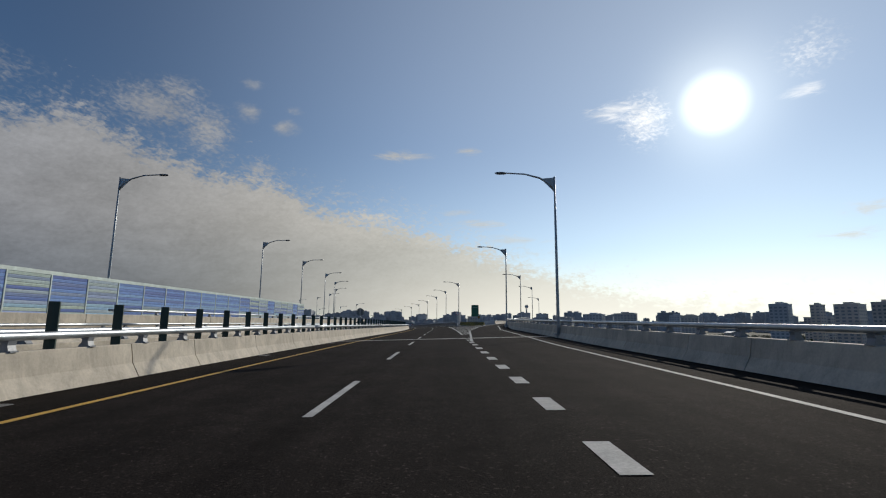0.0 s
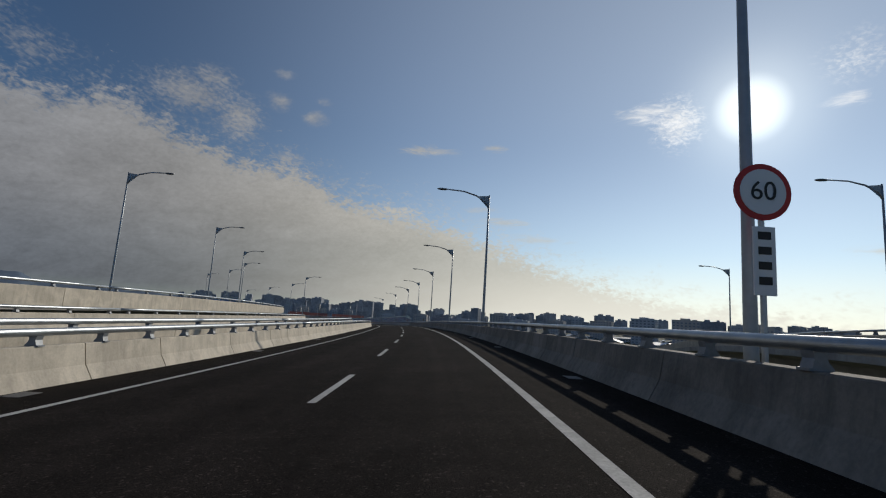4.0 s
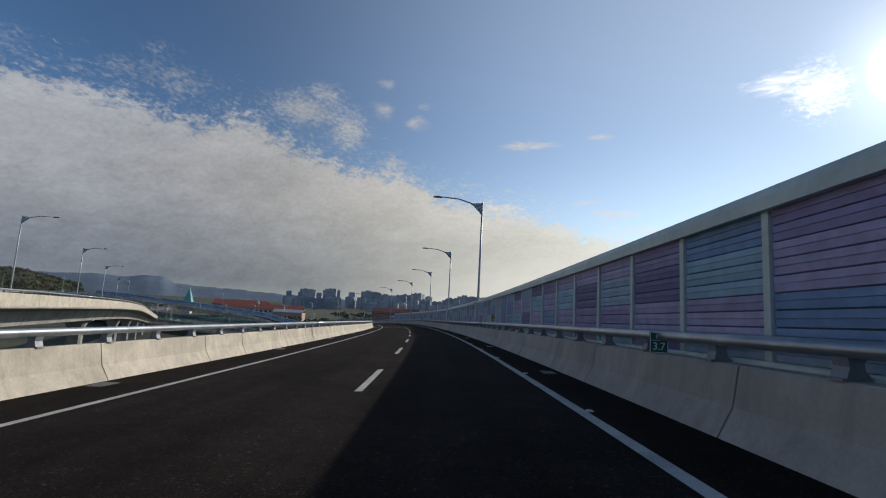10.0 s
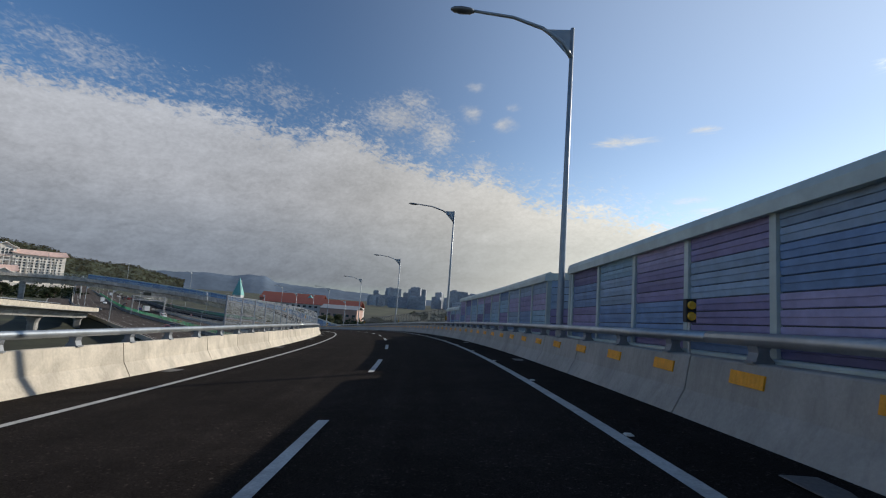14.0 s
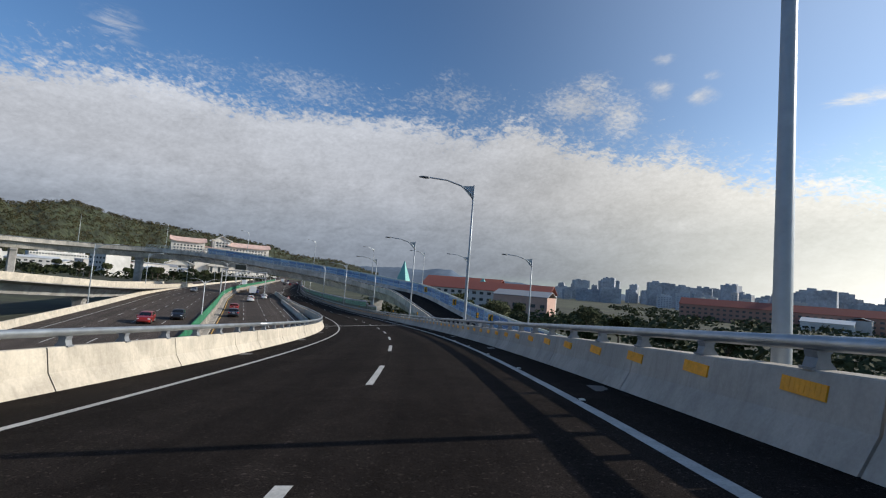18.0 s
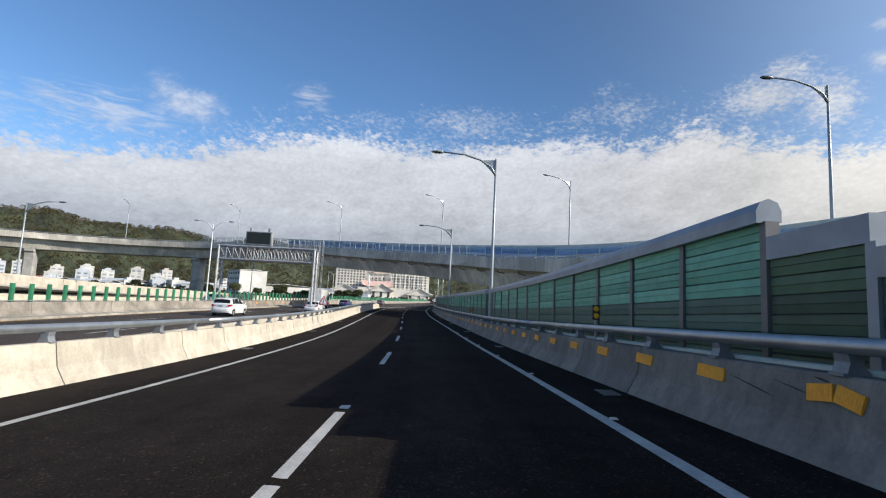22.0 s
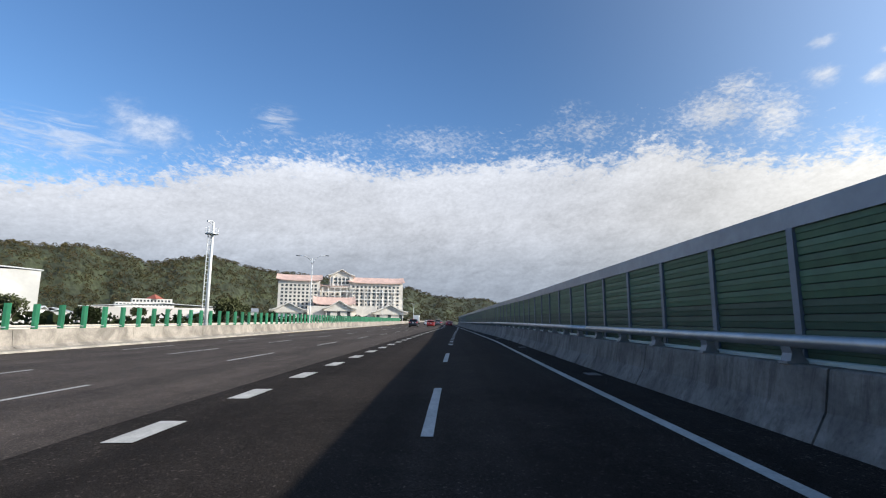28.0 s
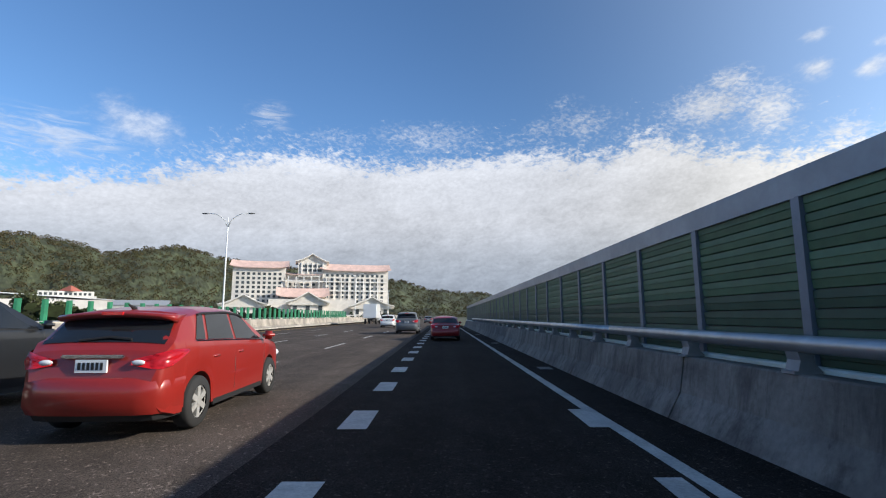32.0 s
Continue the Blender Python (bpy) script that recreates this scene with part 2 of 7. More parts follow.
    for i, m in enumerate((0.975, 1.0, 1.055)):
        far_air = map_n(nt, el, 2.0, 12.0, (0.86, 0.94, 1.03)[i], 1.0)
        sunward = map_n(nt, az, 5.0, 58.0, (1.09, 1.03, 0.945)[i], (0.975, 1.0, 1.045)[i])
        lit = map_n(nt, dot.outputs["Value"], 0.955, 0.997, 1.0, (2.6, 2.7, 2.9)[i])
        nt.links.new(math_n(nt, "MULTIPLY", math_n(nt, "MULTIPLY", math_n(nt, "MULTIPLY", math_n(nt, "MULTIPLY", white, m * CLOUD), far_air), sunward), lit), cc.inputs[i])
    skyc = nt.nodes.new("ShaderNodeVectorMath")
    skyc.operation = "SCALE"
    tint = nt.nodes.new("ShaderNodeVectorMath")
    tint.operation = "MULTIPLY"
    tint.inputs[1].default_value = (0.85, 1.02, 1.14)
    nt.links.new(sky.outputs[0], tint.inputs[0])
    nt.links.new(tint.outputs[0], skyc.inputs[0])
    # deepest blue about 60 degrees from the glare direction
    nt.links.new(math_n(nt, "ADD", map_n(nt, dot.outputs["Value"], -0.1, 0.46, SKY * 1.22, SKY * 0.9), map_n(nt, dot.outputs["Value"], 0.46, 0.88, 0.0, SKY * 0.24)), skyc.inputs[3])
    col = mix_n(nt, mask, skyc.outputs[0], cc.outputs[0])
    # pale haze low over the horizon on the sun's side
    haze = math_n(nt, "MULTIPLY", map_n(nt, el, 9.0, 0.5), map_n(nt, az, 34.0, -12.0, 0.0, 0.62))
    col = mix_n(nt, haze, col, (1.22, 1.16, 1.06))
    # bright glow painted into the sky round the glare direction
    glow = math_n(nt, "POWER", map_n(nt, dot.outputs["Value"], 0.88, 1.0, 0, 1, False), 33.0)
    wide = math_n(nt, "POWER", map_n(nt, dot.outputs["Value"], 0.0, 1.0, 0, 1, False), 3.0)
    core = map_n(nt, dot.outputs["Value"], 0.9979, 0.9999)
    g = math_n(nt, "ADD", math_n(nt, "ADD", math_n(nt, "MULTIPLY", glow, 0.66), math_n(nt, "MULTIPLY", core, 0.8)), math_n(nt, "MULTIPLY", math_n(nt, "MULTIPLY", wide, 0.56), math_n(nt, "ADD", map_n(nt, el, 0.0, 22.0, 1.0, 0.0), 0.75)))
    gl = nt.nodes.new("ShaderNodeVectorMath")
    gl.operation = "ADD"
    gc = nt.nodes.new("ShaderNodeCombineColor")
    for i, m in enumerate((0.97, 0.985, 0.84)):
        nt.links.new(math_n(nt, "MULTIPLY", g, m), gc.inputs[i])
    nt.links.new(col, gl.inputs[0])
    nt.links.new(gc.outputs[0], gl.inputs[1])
    bg = nt.nodes.new("ShaderNodeBackground")
    nt.links.new(gl.outputs[0], bg.inputs[0])
    out = nt.nodes.new("ShaderNodeOutputWorld")
    nt.links.new(bg.outputs[0], out.inputs[0])
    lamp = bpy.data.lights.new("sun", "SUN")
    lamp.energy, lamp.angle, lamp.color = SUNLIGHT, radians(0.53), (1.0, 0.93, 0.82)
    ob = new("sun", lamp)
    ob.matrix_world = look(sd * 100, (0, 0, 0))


SKY, CLOUD, SUNLIGHT = 0.095, 0.56, 4.9
make_world()

# ---------------------------------------------------------------- materials
MATS = {}


def mat(name, colour, rough=0.7, metal=0.0, grain=0.0, grain_size=8.0, stain=0.0, stain_size=0.6, bump=0.0, bump_size=60.0,
        random_value=0.0, dark=None, spec=0.5, coat=0.0, emit=0.0, streak=0.0):
    """A surface: base colour, fine grain, larger stains, bump; a little change from piece to piece."""
    if name in MATS:
        return MATS[name]
    m = bpy.data.materials.new(name)
    m.use_nodes = True
    nt = m.node_tree
    p = nt.nodes["Principled BSDF"]
    p.inputs["Roughness"].default_value, p.inputs["Metallic"].default_value = rough, metal
    p.inputs["Specular IOR Level"].default_value = spec
    p.inputs["Coat Weight"].default_value = coat
    geo = nt.nodes.new("ShaderNodeNewGeometry")
    pos = geo.outputs["Position"]
    col = colour
    fac = None
    if grain:
        n = noise_n(nt, pos, grain_size, 3.0, 0.6)
        fac = map_n(nt, n, 0.25, 0.75, 1 - grain, 1 + grain, False)
    if stain:
        n = noise_n(nt, pos, stain_size, 5.0, 0.6, 0.6)
        f2 = map_n(nt, n, 0.35, 0.7, 1 - stain, 1 + stain * 0.4)
        fac = f2 if fac is None else math_n(nt, "MULTIPLY", fac, f2)
    if streak:
        mp = nt.nodes.new("ShaderNodeMapping")
        mp.inputs["Scale"].default_value = (2.6, 2.6, 0.22)
        nt.links.new(pos, mp.inputs["Vector"])
        f4 = map_n(nt, noise_n(nt, mp.outputs[0], 1.6, 6.0, 0.7, 0.3), 0.42, 0.68, 1.0, 1.0 - streak)
        blot = map_n(nt, noise_n(nt, pos, 7.0, 5.0, 0.7, 0.5), 0.60, 0.74, 1.0, 1.0 - streak * 0.6)
        f4 = math_n(nt, "MULTIPLY", f4, blot)
        fac = f4 if fac is None else math_n(nt, "MULTIPLY", fac, f4)
    if random_value:
        oi = nt.nodes.new("ShaderNodeObjectInfo")
        f3 = map_n(nt, oi.outputs["Random"], 0, 1, 1 - random_value, 1 + random_value, False)
        fac = f3 if fac is None else math_n(nt, "MULTIPLY", fac, f3)
    if fac is not None:
        sc = nt.nodes.new("ShaderNodeVectorMath")
        sc.operation = "SCALE"
        sc.inputs[0].default_value = colour
        nt.links.new(fac, sc.inputs[3])
        nt.links.new(sc.outputs[0], p.inputs["Base Color"])
    else:
        p.inputs["Base Color"].default_value = (*colour, 1)
    if bump:
        b = nt.nodes.new("ShaderNodeBump")
        b.inputs["Strength"].default_value, b.inputs["Distance"].default_value = bump, 0.01
        nt.links.new(noise_n(nt, pos, bump_size, 4.0, 0.65), b.inputs["Height"])
        nt.links.new(b.outputs[0], p.inputs["Normal"])
    if emit:
        p.inputs["Emission Color"].default_value = (*colour, 1)
        p.inputs["Emission Strength"].default_value = emit
    MATS[name] = m
    return m


def road_surface(name, colour, rough, spec):
    """Asphalt: pale and dark stones in the binder, soft patches, long streaks of wear and fine relief."""
    m = bpy.data.materials.new(name)
    m.use_nodes = True
    nt = m.node_tree
    p = nt.nodes["Principled BSDF"]
    p.inputs["Roughness"].default_value, p.inputs["Specular IOR Level"].default_value = rough, spec
    pos = nt.nodes.new("ShaderNodeNewGeometry").outputs["Position"]
    fine = map_n(nt, noise_n(nt, pos, 70, 2.0, 0.7), 0.32, 0.68, 0.3, 1.7, False)
    chips = map_n(nt, noise_n(nt, pos, 24, 2.0, 0.5), 0.60, 0.72, 1.0, 3.0)
    patch = map_n(nt, noise_n(nt, pos, 0.35, 5.0, 0.65, 0.6), 0.3, 0.72, 0.82, 1.22)
    spots = map_n(nt, noise_n(nt, pos, 2.3, 4.0, 0.6, 0.3), 0.3, 0.7, 0.88, 1.14)
    # long tracks of wear: metres across and along the road
    mp = nt.nodes.new("ShaderNodeMapping")
    mp.inputs["Scale"].default_value = (1.0, 0.012, 1.0)
    nt.links.new(nt.nodes.new("ShaderNodeUVMap").outputs[0], mp.inputs["Vector"])
    tracks = map_n(nt, noise_n(nt, mp.outputs[0], 0.85, 3.0, 0.6), 0.32, 0.68, 0.80, 1.22)
    f = math_n(nt, "MULTIPLY", math_n(nt, "MULTIPLY", math_n(nt, "MULTIPLY", fine, chips), math_n(nt, "MULTIPLY", patch, spots)), tracks)
    sc = nt.nodes.new("ShaderNodeVectorMath")
    sc.operation = "SCALE"
    sc.inputs[0].default_value = colour
    nt.links.new(f, sc.inputs[3])
    nt.links.new(sc.outputs[0], p.inputs["Base Color"])
    b = nt.nodes.new("ShaderNodeBump")
    b.inputs["Strength"].default_value, b.inputs["Distance"].default_value = 0.7, 0.012
    nt.links.new(noise_n(nt, pos, 75, 3.0, 0.7), b.inputs["Height"])
    nt.links.new(b.outputs[0], p.inputs["Normal"])
    return m


ASPHALT = road_surface("asphalt", (0.0178, 0.0145, 0.0126), 0.88, 0.025)
ASPHALT_JOIN = road_surface("asphalt_joining_lane", (0.0225, 0.0187, 0.0162), 0.86, 0.05)
ASPHALT_OLD = road_surface("asphalt_worn", (0.059, 0.048, 0.0402), 0.84, 0.12)
CONCRETE = mat("concrete", (0.42, 0.39, 0.34), 0.85, grain=0.12, grain_size=25, stain=0.3, stain_size=0.8, bump=0.3, bump_size=40)
CONCRETE_GREY = mat("concrete_grey", (0.34, 0.33, 0.31), 0.85, grain=0.12, grain_size=20, stain=0.3, stain_size=0.35, bump=0.25, bump_size=30)
PAINT_W = mat("road_paint_white", (0.46, 0.455, 0.43), 0.75, spec=0.15, grain=0.2, grain_size=30, stain=0.2, stain_size=2.0)
PAINT_Y = mat("road_paint_yellow", (0.62, 0.36, 0.05), 0.6, grain=0.2, grain_size=30, stain=0.2, stain_size=2.0)
GALV = mat("galvanised_steel", (0.45, 0.48, 0.50), 0.42, 0.75, grain=0.15, grain_size=6, stain=0.2, stain_size=1.5)
POLE = mat("pole_paint", (0.33, 0.36, 0.38), 0.45, 0.4, grain=0.1, grain_size=5)
GREENLAND = mat("grassland", (0.050, 0.056, 0.026), 0.95, grain=0.4, grain_size=0.4, stain=0.6, stain_size=0.03, bump=0.8, bump_size=3)
FOREST = mat("forest", (0.045, 0.055, 0.026), 0.95, grain=0.5, grain_size=0.12, stain=0.5, stain_size=0.02)


# ---------------------------------------------------------------- building helpers
def finish(name, bm, material, parent=None, label="", smooth=False):
    me = bpy.data.meshes.new(name)
    bm.to_mesh(me)
    bm.free()
    for m in material if isinstance(material, (list, tuple)) else [material]:
        me.materials.append(m)
    if smooth:
        for p in me.polygons:
            p.use_smooth = True
    ob = new(name, me)
    if parent is not None:
        ob.parent = parent
    if label:
        ob["label"] = label
    return ob


def part(name, bm, material, parent, label="", smooth=False):
    return finish(name, bm, material, parent, label, smooth)


def sheet(bm, grid, close=False):
    """Faces between rows of points; close joins the last column to the first."""
    rows_ = [[bm.verts.new(p) for p in r] for r in grid]
    n = len(rows_[0])
    for a, b in zip(rows_, rows_[1:]):
        for k in range(n if close else n - 1):
            j = (k + 1) % n
            bm.faces.new((a[k], a[j], b[j], b[k]))
    if close and n > 2:
        bm.faces.new(rows_[0][::-1])
        bm.faces.new(rows_[-1])
    return rows_


def span(s0, s1, step):
    n = max(1, int(math.ceil((s1 - s0) / step)))
    return [s0 + (s1 - s0) * i / n for i in range(n + 1)]


def sweep(bm, s0, s1, profile, place=on_road, step=3.0, shift=None):
    """A closed profile of (u, v) carried along a line from s0 to s1."""
    g = []
    for s in span(s0, s1, step):
        o = shift(s) if shift else 0.0
        g.append([place(s, o + u, v) for u, v in profile])
    sheet(bm, g, True)
    bmesh.ops.recalc_face_normals(bm, faces=bm.faces)
    return bm


def ribbon(bm, s0, s1, u0, u1, place=on_road, step=3.0, v=0.0):
    """An open strip between the side lines u0(s) and u1(s)."""
    f0 = u0 if callable(u0) else (lambda s: u0)
    f1 = u1 if callable(u1) else (lambda s: u1)
    uvl = bm.loops.layers.uv.new("UVMap")
    spots_ = {}
    for s, (a, b) in zip(span(s0, s1, step), sheet(bm, [[place(s, f1(s), v), place(s, f0(s), v)] for s in span(s0, s1, step)])):
        spots_[a], spots_[b] = (f1(s), s), (f0(s), s)
    for fc in bm.faces:
        for lp in fc.loops:
            lp[uvl].uv = spots_[lp.vert]
    return bm


def box(bm, x0, x1, y0, y1, z0, z1, m=None):
    vs = [bm.verts.new((x, y, z)) for z in (z0, z1) for y in (y0, y1) for x in (x0, x1)]
    if m is not None:
        for v in vs:
            v.co = m @ v.co
    for f in ((0, 2, 3, 1), (4, 5, 7, 6), (0, 1, 5, 4), (2, 6, 7, 3), (0, 4, 6, 2), (1, 3, 7, 5)):
        bm.faces.new([vs[i] for i in f])
    return bm


def tube(bm, pts, radii, sides=10):
    """A round bar through points, with a radius for each."""
    pts = [Vector(p) for p in pts]
    g = []
    for i, p in enumerate(pts):
        d = (pts[min(i + 1, len(pts) - 1)] - pts[max(i - 1, 0)]).normalized()
        q = d.to_track_quat("Z", "Y")
        r = radii[i] if isinstance(radii, (list, tuple)) else radii
        g.append([p + q @ Vector((r * math.cos(2 * math.pi * k / sides), r * math.sin(2 * math.pi * k / sides), 0)) for k in range(sides)])
    sheet(bm, g, True)
    return bm


def stand(s, u, v=0.0, turn=0.0):
    """The pose of an upright thing beside the road: its y looks along the road."""
    p = on_road(s, u, v)
    return pose(p.x, p.y, p.z, 0, 0, heading(s) + turn)


def side(points):
    xs, ys = zip(*points)
    return lambda s: float(np.interp(s, xs, ys))


# side lines of the driven carriageway
MID = side([(-120, -0.1), (9, -0.1), (99, -0.2), (110, -0.2), (188, 0.13), (229, 0.46), (258, 0.43), (277, 0.4), (394, 0.4), (448, 0.48), (510, 0.71), (548, 0.63), (597, 0.73), (620, 0.51), (646, 0.26),
            (678, -0.09), (711, 0.0), (730, 0.5), (750, 0.9), (1500, 1.0)])
LANE = 3.62


def dash_u(s):
    return MID(s) - LANE / 2


def right_u(s):
    if s < 748:
        return MID(s) + LANE / 2
    return float(np.interp(s, [748, 772, 797, 822, 868, 915, 1500], [MID(748) + LANE / 2, 2.95, 3.2, 2.8, 2.12, 2.0, 2.0]))


def left_u(s):
    return MID(s) - LANE / 2 - 4.1


def barrier_r(s):
    return right_u(s) + float(np.interp(s, [0, 187, 240, 258, 277, 395, 448, 549, 700, 773, 823, 868], [1.95, 1.95, 1.5, 1.2, 1.05, 1.3, 1.35, 1.2, 1.28, 1.15, 0.95, 0.92]))


def barrier_l(s):
    return left_u(s) - 1.7


EXIT_R = side([(-120, 5.7), (25, 5.75), (60, 7.0), (90, 10.2), (113, 17.0), (125, 21), (160, 33), (200, 50), (240, 70)])      # outer edge line of the exit lane
EXIT_W = side([(0, 2.0), (30, 1.75), (60, 1.4), (90, 1.15), (105, 1.1)])                    # shoulder beyond it
EXIT_L = side([(30, 1.75), (60, 3.2), (90, 6.6), (113, 12.8), (125, 16.6), (160, 28.5), (200, 45.5), (240, 65.5)])                     # inner edge line of the exit lane


class Way:
    """Another road: a smooth line through (x, y, z) points, with places beside it."""

    def __init__(self, pts):
        p = [Vector(q) for q in pts]
        p = [p[0] * 2 - p[1]] + p + [p[-1] * 2 - p[-2]]
        out = []
        for i in range(1, len(p) - 2):
            n = max(2, int((p[i + 1] - p[i]).length / 2))
            for k in range(n):
                q = k / n
                a, b, c, d = p[i - 1:i + 3]
                out.append(0.5 * ((2 * b) + (c - a) * q + (2 * a - 5 * b + 4 * c - d) * q * q + (3 * b - a - 3 * c + d) * q ** 3))
        out.append(p[-2])
        self.p = out
        self.d = [0.0]
        for a, b in zip(out, out[1:]):
            self.d.append(self.d[-1] + (b - a).length)
        self.length = self.d[-1]

    def at(self, s):
        i = int(np.searchsorted(self.d, s, side="right")) - 1
        i = min(max(i, 0), len(self.p) - 2)
        q = (s - self.d[i]) / (self.d[i + 1] - self.d[i])
        t = (self.p[min(i + 2, len(self.p) - 1)] - self.p[max(i - 1, 0)])
        return self.p[i].lerp(self.p[i + 1], q), math.atan2(-t.x, t.y)

    def place(self, s, u, v=0.0):
        c, a = self.at(s)
        return Vector((c.x + math.cos(a) * u, c.y + math.sin(a) * u, c.z + v))

    def stand(self, s, u, v=0.0, turn=0.0):
        p = self.place(s, u, v)
        return pose(p.x, p.y, p.z, 0, 0, math.degrees(self.at(s)[1]) + turn)


def root(name, label, category, group="", kind="", m=None):
    ob = new(name)
    ob.empty_display_size = 0.2
    if m is not None:
        ob.matrix_world = m
    return tagged(ob, label, category, group, kind)


# ---------------------------------------------------------------- ground and distance
def make_ground():
    bm = bmesh.new()
    r = [0, 150, 300, 450, 600, 800, 1100, 1600, 2400, 4800]
    n = 48
    g = []
    for rr in r[1:]:
        g.append([(-200 + rr * math.cos(2 * math.pi * k / n), 450 + rr * math.sin(2 * math.pi * k / n), -21.0) for k in range(n)])
    rows_ = [[bm.verts.new(p) for p in q] for q in g]
    for a, b in zip(rows_, rows_[1:]):
        for k in range(n):
            bm.faces.new((a[k], b[k], b[(k + 1) % n], a[(k + 1) % n]))
    bm.faces.new(rows_[0])
    tagged(finish("ground", bm, GREENLAND), "flat ground of rough grass and scrub", "ground", kind="structure")


make_ground()

HILL = [(54, 1.2), (59.5, 2.5), (65, 2.8), (68, 3.7), (73, 4.4), (80, 4.9), (85, 5.4), (88, 6.0), (90.3, 6.6), (93, 6.1), (95.5, 5.5), (98, 6.5), (101, 6.9), (104, 6.7), (109, 6.7), (112, 7.3), (116, 7.0),
        (124, 6.4), (134, 4.5), (142, 2.0)]


def make_hills():
    """Wooded hills behind the hotel: one slope of ground, roughened by tree crowns."""
    bm = bmesh.new()
    cx, cy, cz = -330.0, 578.0, -17.0
    az = np.arange(54, 142, 0.22)
    top = np.interp(az, *zip(*HILL))
    far = np.interp(az, [54, 75, 95, 142], [1650, 1320, 1090, 1060])
    g = []
    for j in range(46):
        q = j / 45.0
        row = []
        for a, e, R in zip(az, top, far):
            rr = R * (0.66 + 0.34 * q) if q <= 1 else R
            h = R * math.tan(radians(e)) - 1.0
            f = q * q * (3 - 2 * q)
            x, y = cx - math.sin(radians(a)) * rr, cy + math.cos(radians(a)) * rr
            n = noise.noise(Vector((x * 0.012, y * 0.012, 0.3))) * 14 * q * (1.15 - q)
            n += noise.noise(Vector((x * 0.11, y * 0.11, 2.0))) * 3.2 + noise.noise(Vector((x * 0.3, y * 0.3, 5.0))) * 1.6
            gully = noise.noise(Vector((a * 0.33, 1.7, 0))) * 24 * math.sin(math.pi * q)
            row.append((x, y, cz - 5 + h * f + n * min(1, q * 4) + gully * 0.6))
        g.append(row)
    g.append([(x - 60 * math.sin(radians(a)), y + 60 * math.cos(radians(a)), z - 60) for (x, y, z), a in zip(g[-1], az)])
    sheet(bm, g)
    tagged(finish("hill_backdrop", bm, FOREST, smooth=False), "steep hills covered with dense green forest", "hill", kind="structure")


make_hills()
# Air haze over the far ridge is put into this blue-grey base colour.
HAZE_BLUE = mat("far_mountain_hazed", (0.15, 0.19, 0.24), 1.0, grain=0.12, grain_size=0.02, stain=0.2, stain_size=0.002, spec=0.0)


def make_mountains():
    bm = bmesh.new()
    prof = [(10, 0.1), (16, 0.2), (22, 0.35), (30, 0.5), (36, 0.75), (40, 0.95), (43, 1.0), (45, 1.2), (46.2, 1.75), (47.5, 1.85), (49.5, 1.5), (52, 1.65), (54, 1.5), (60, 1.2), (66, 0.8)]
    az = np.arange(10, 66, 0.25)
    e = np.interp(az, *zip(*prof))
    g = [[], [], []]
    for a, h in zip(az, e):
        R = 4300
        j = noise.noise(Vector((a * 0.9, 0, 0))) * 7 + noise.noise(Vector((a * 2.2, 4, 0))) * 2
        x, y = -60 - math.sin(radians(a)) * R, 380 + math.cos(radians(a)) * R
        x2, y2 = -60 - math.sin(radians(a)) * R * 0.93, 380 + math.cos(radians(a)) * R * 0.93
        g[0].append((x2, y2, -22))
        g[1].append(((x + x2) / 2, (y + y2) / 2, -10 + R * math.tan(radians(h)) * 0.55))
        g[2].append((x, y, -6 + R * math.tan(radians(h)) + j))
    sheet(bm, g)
    tagged(finish("mountain_backdrop", bm, HAZE_BLUE, smooth=True), "distant mountain ridge on the horizon, blue-grey with painted haze", "mountain", kind="structure")


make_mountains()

# ---------------------------------------------------------------- the driven road
SEG = 5.0
JERSEY = [(0, 0), (0.05, 0.09), (0.19, 0.34), (0.27, 0.80), (0.29, 0.82), (0.50, 0.82), (0.52, 0.80), (0.52, -0.35), (0, -0.35)]
STAINED = mat("barrier_concrete", (0.53, 0.475, 0.385), 0.85, grain=0.1, grain_size=18, stain=0.2, stain_size=1.1, bump=0.35, bump_size=35, random_value=0.07, streak=0.16)
WEATHERED_AND_SHADED = mat("barrier_concrete_grey", (0.25, 0.224, 0.19), 0.88, grain=0.14, grain_size=16, stain=0.32, stain_size=0.7, bump=0.4, bump_size=35, random_value=0.08, streak=0.26)
SOOTY = mat("barrier_concrete_sooty", (0.2, 0.185, 0.165), 0.88, grain=0.16, grain_size=16, stain=0.4, stain_size=0.9, bump=0.4, bump_size=35, random_value=0.1, streak=0.5)
JOINT = mat("joint_dark", (0.05, 0.048, 0.045), 0.9)


def deck(name, label, way, a, b, u0, u1, thick, material, step=6.0):
    """A bridge deck: the road on top, a fascia and a box girder below."""
    f0 = u0 if callable(u0) else (lambda s: u0)
    f1 = u1 if callable(u1) else (lambda s: u1)
    top = bmesh.new()
    ribbon(top, a, b, f0, f1, way, step)
    top_ob = tagged(finish(name, top, material), label, "road", kind="structure")
    bm = bmesh.new()
    g = []
    for s in span(a, b, step):
        p, q = f0(s), f1(s)
        w = q - p
        g.append([way(s, p - 0.5, -0.02), way(s, p - 0.5, -0.5), way(s, p + 0.22 * w, -0.95), way(s, p + 0.28 * w, -thick), way(s, q - 0.28 * w, -thick),
                  way(s, q - 0.22 * w, -0.95), way(s, q + 0.5, -0.5), way(s, q + 0.5, -0.02)])
    sheet(bm, g, True)
    bmesh.ops.recalc_face_normals(bm, faces=bm.faces)
    part("girder", bm, CONCRETE_GREY, top_ob, "grey concrete box girder")
    return top_ob


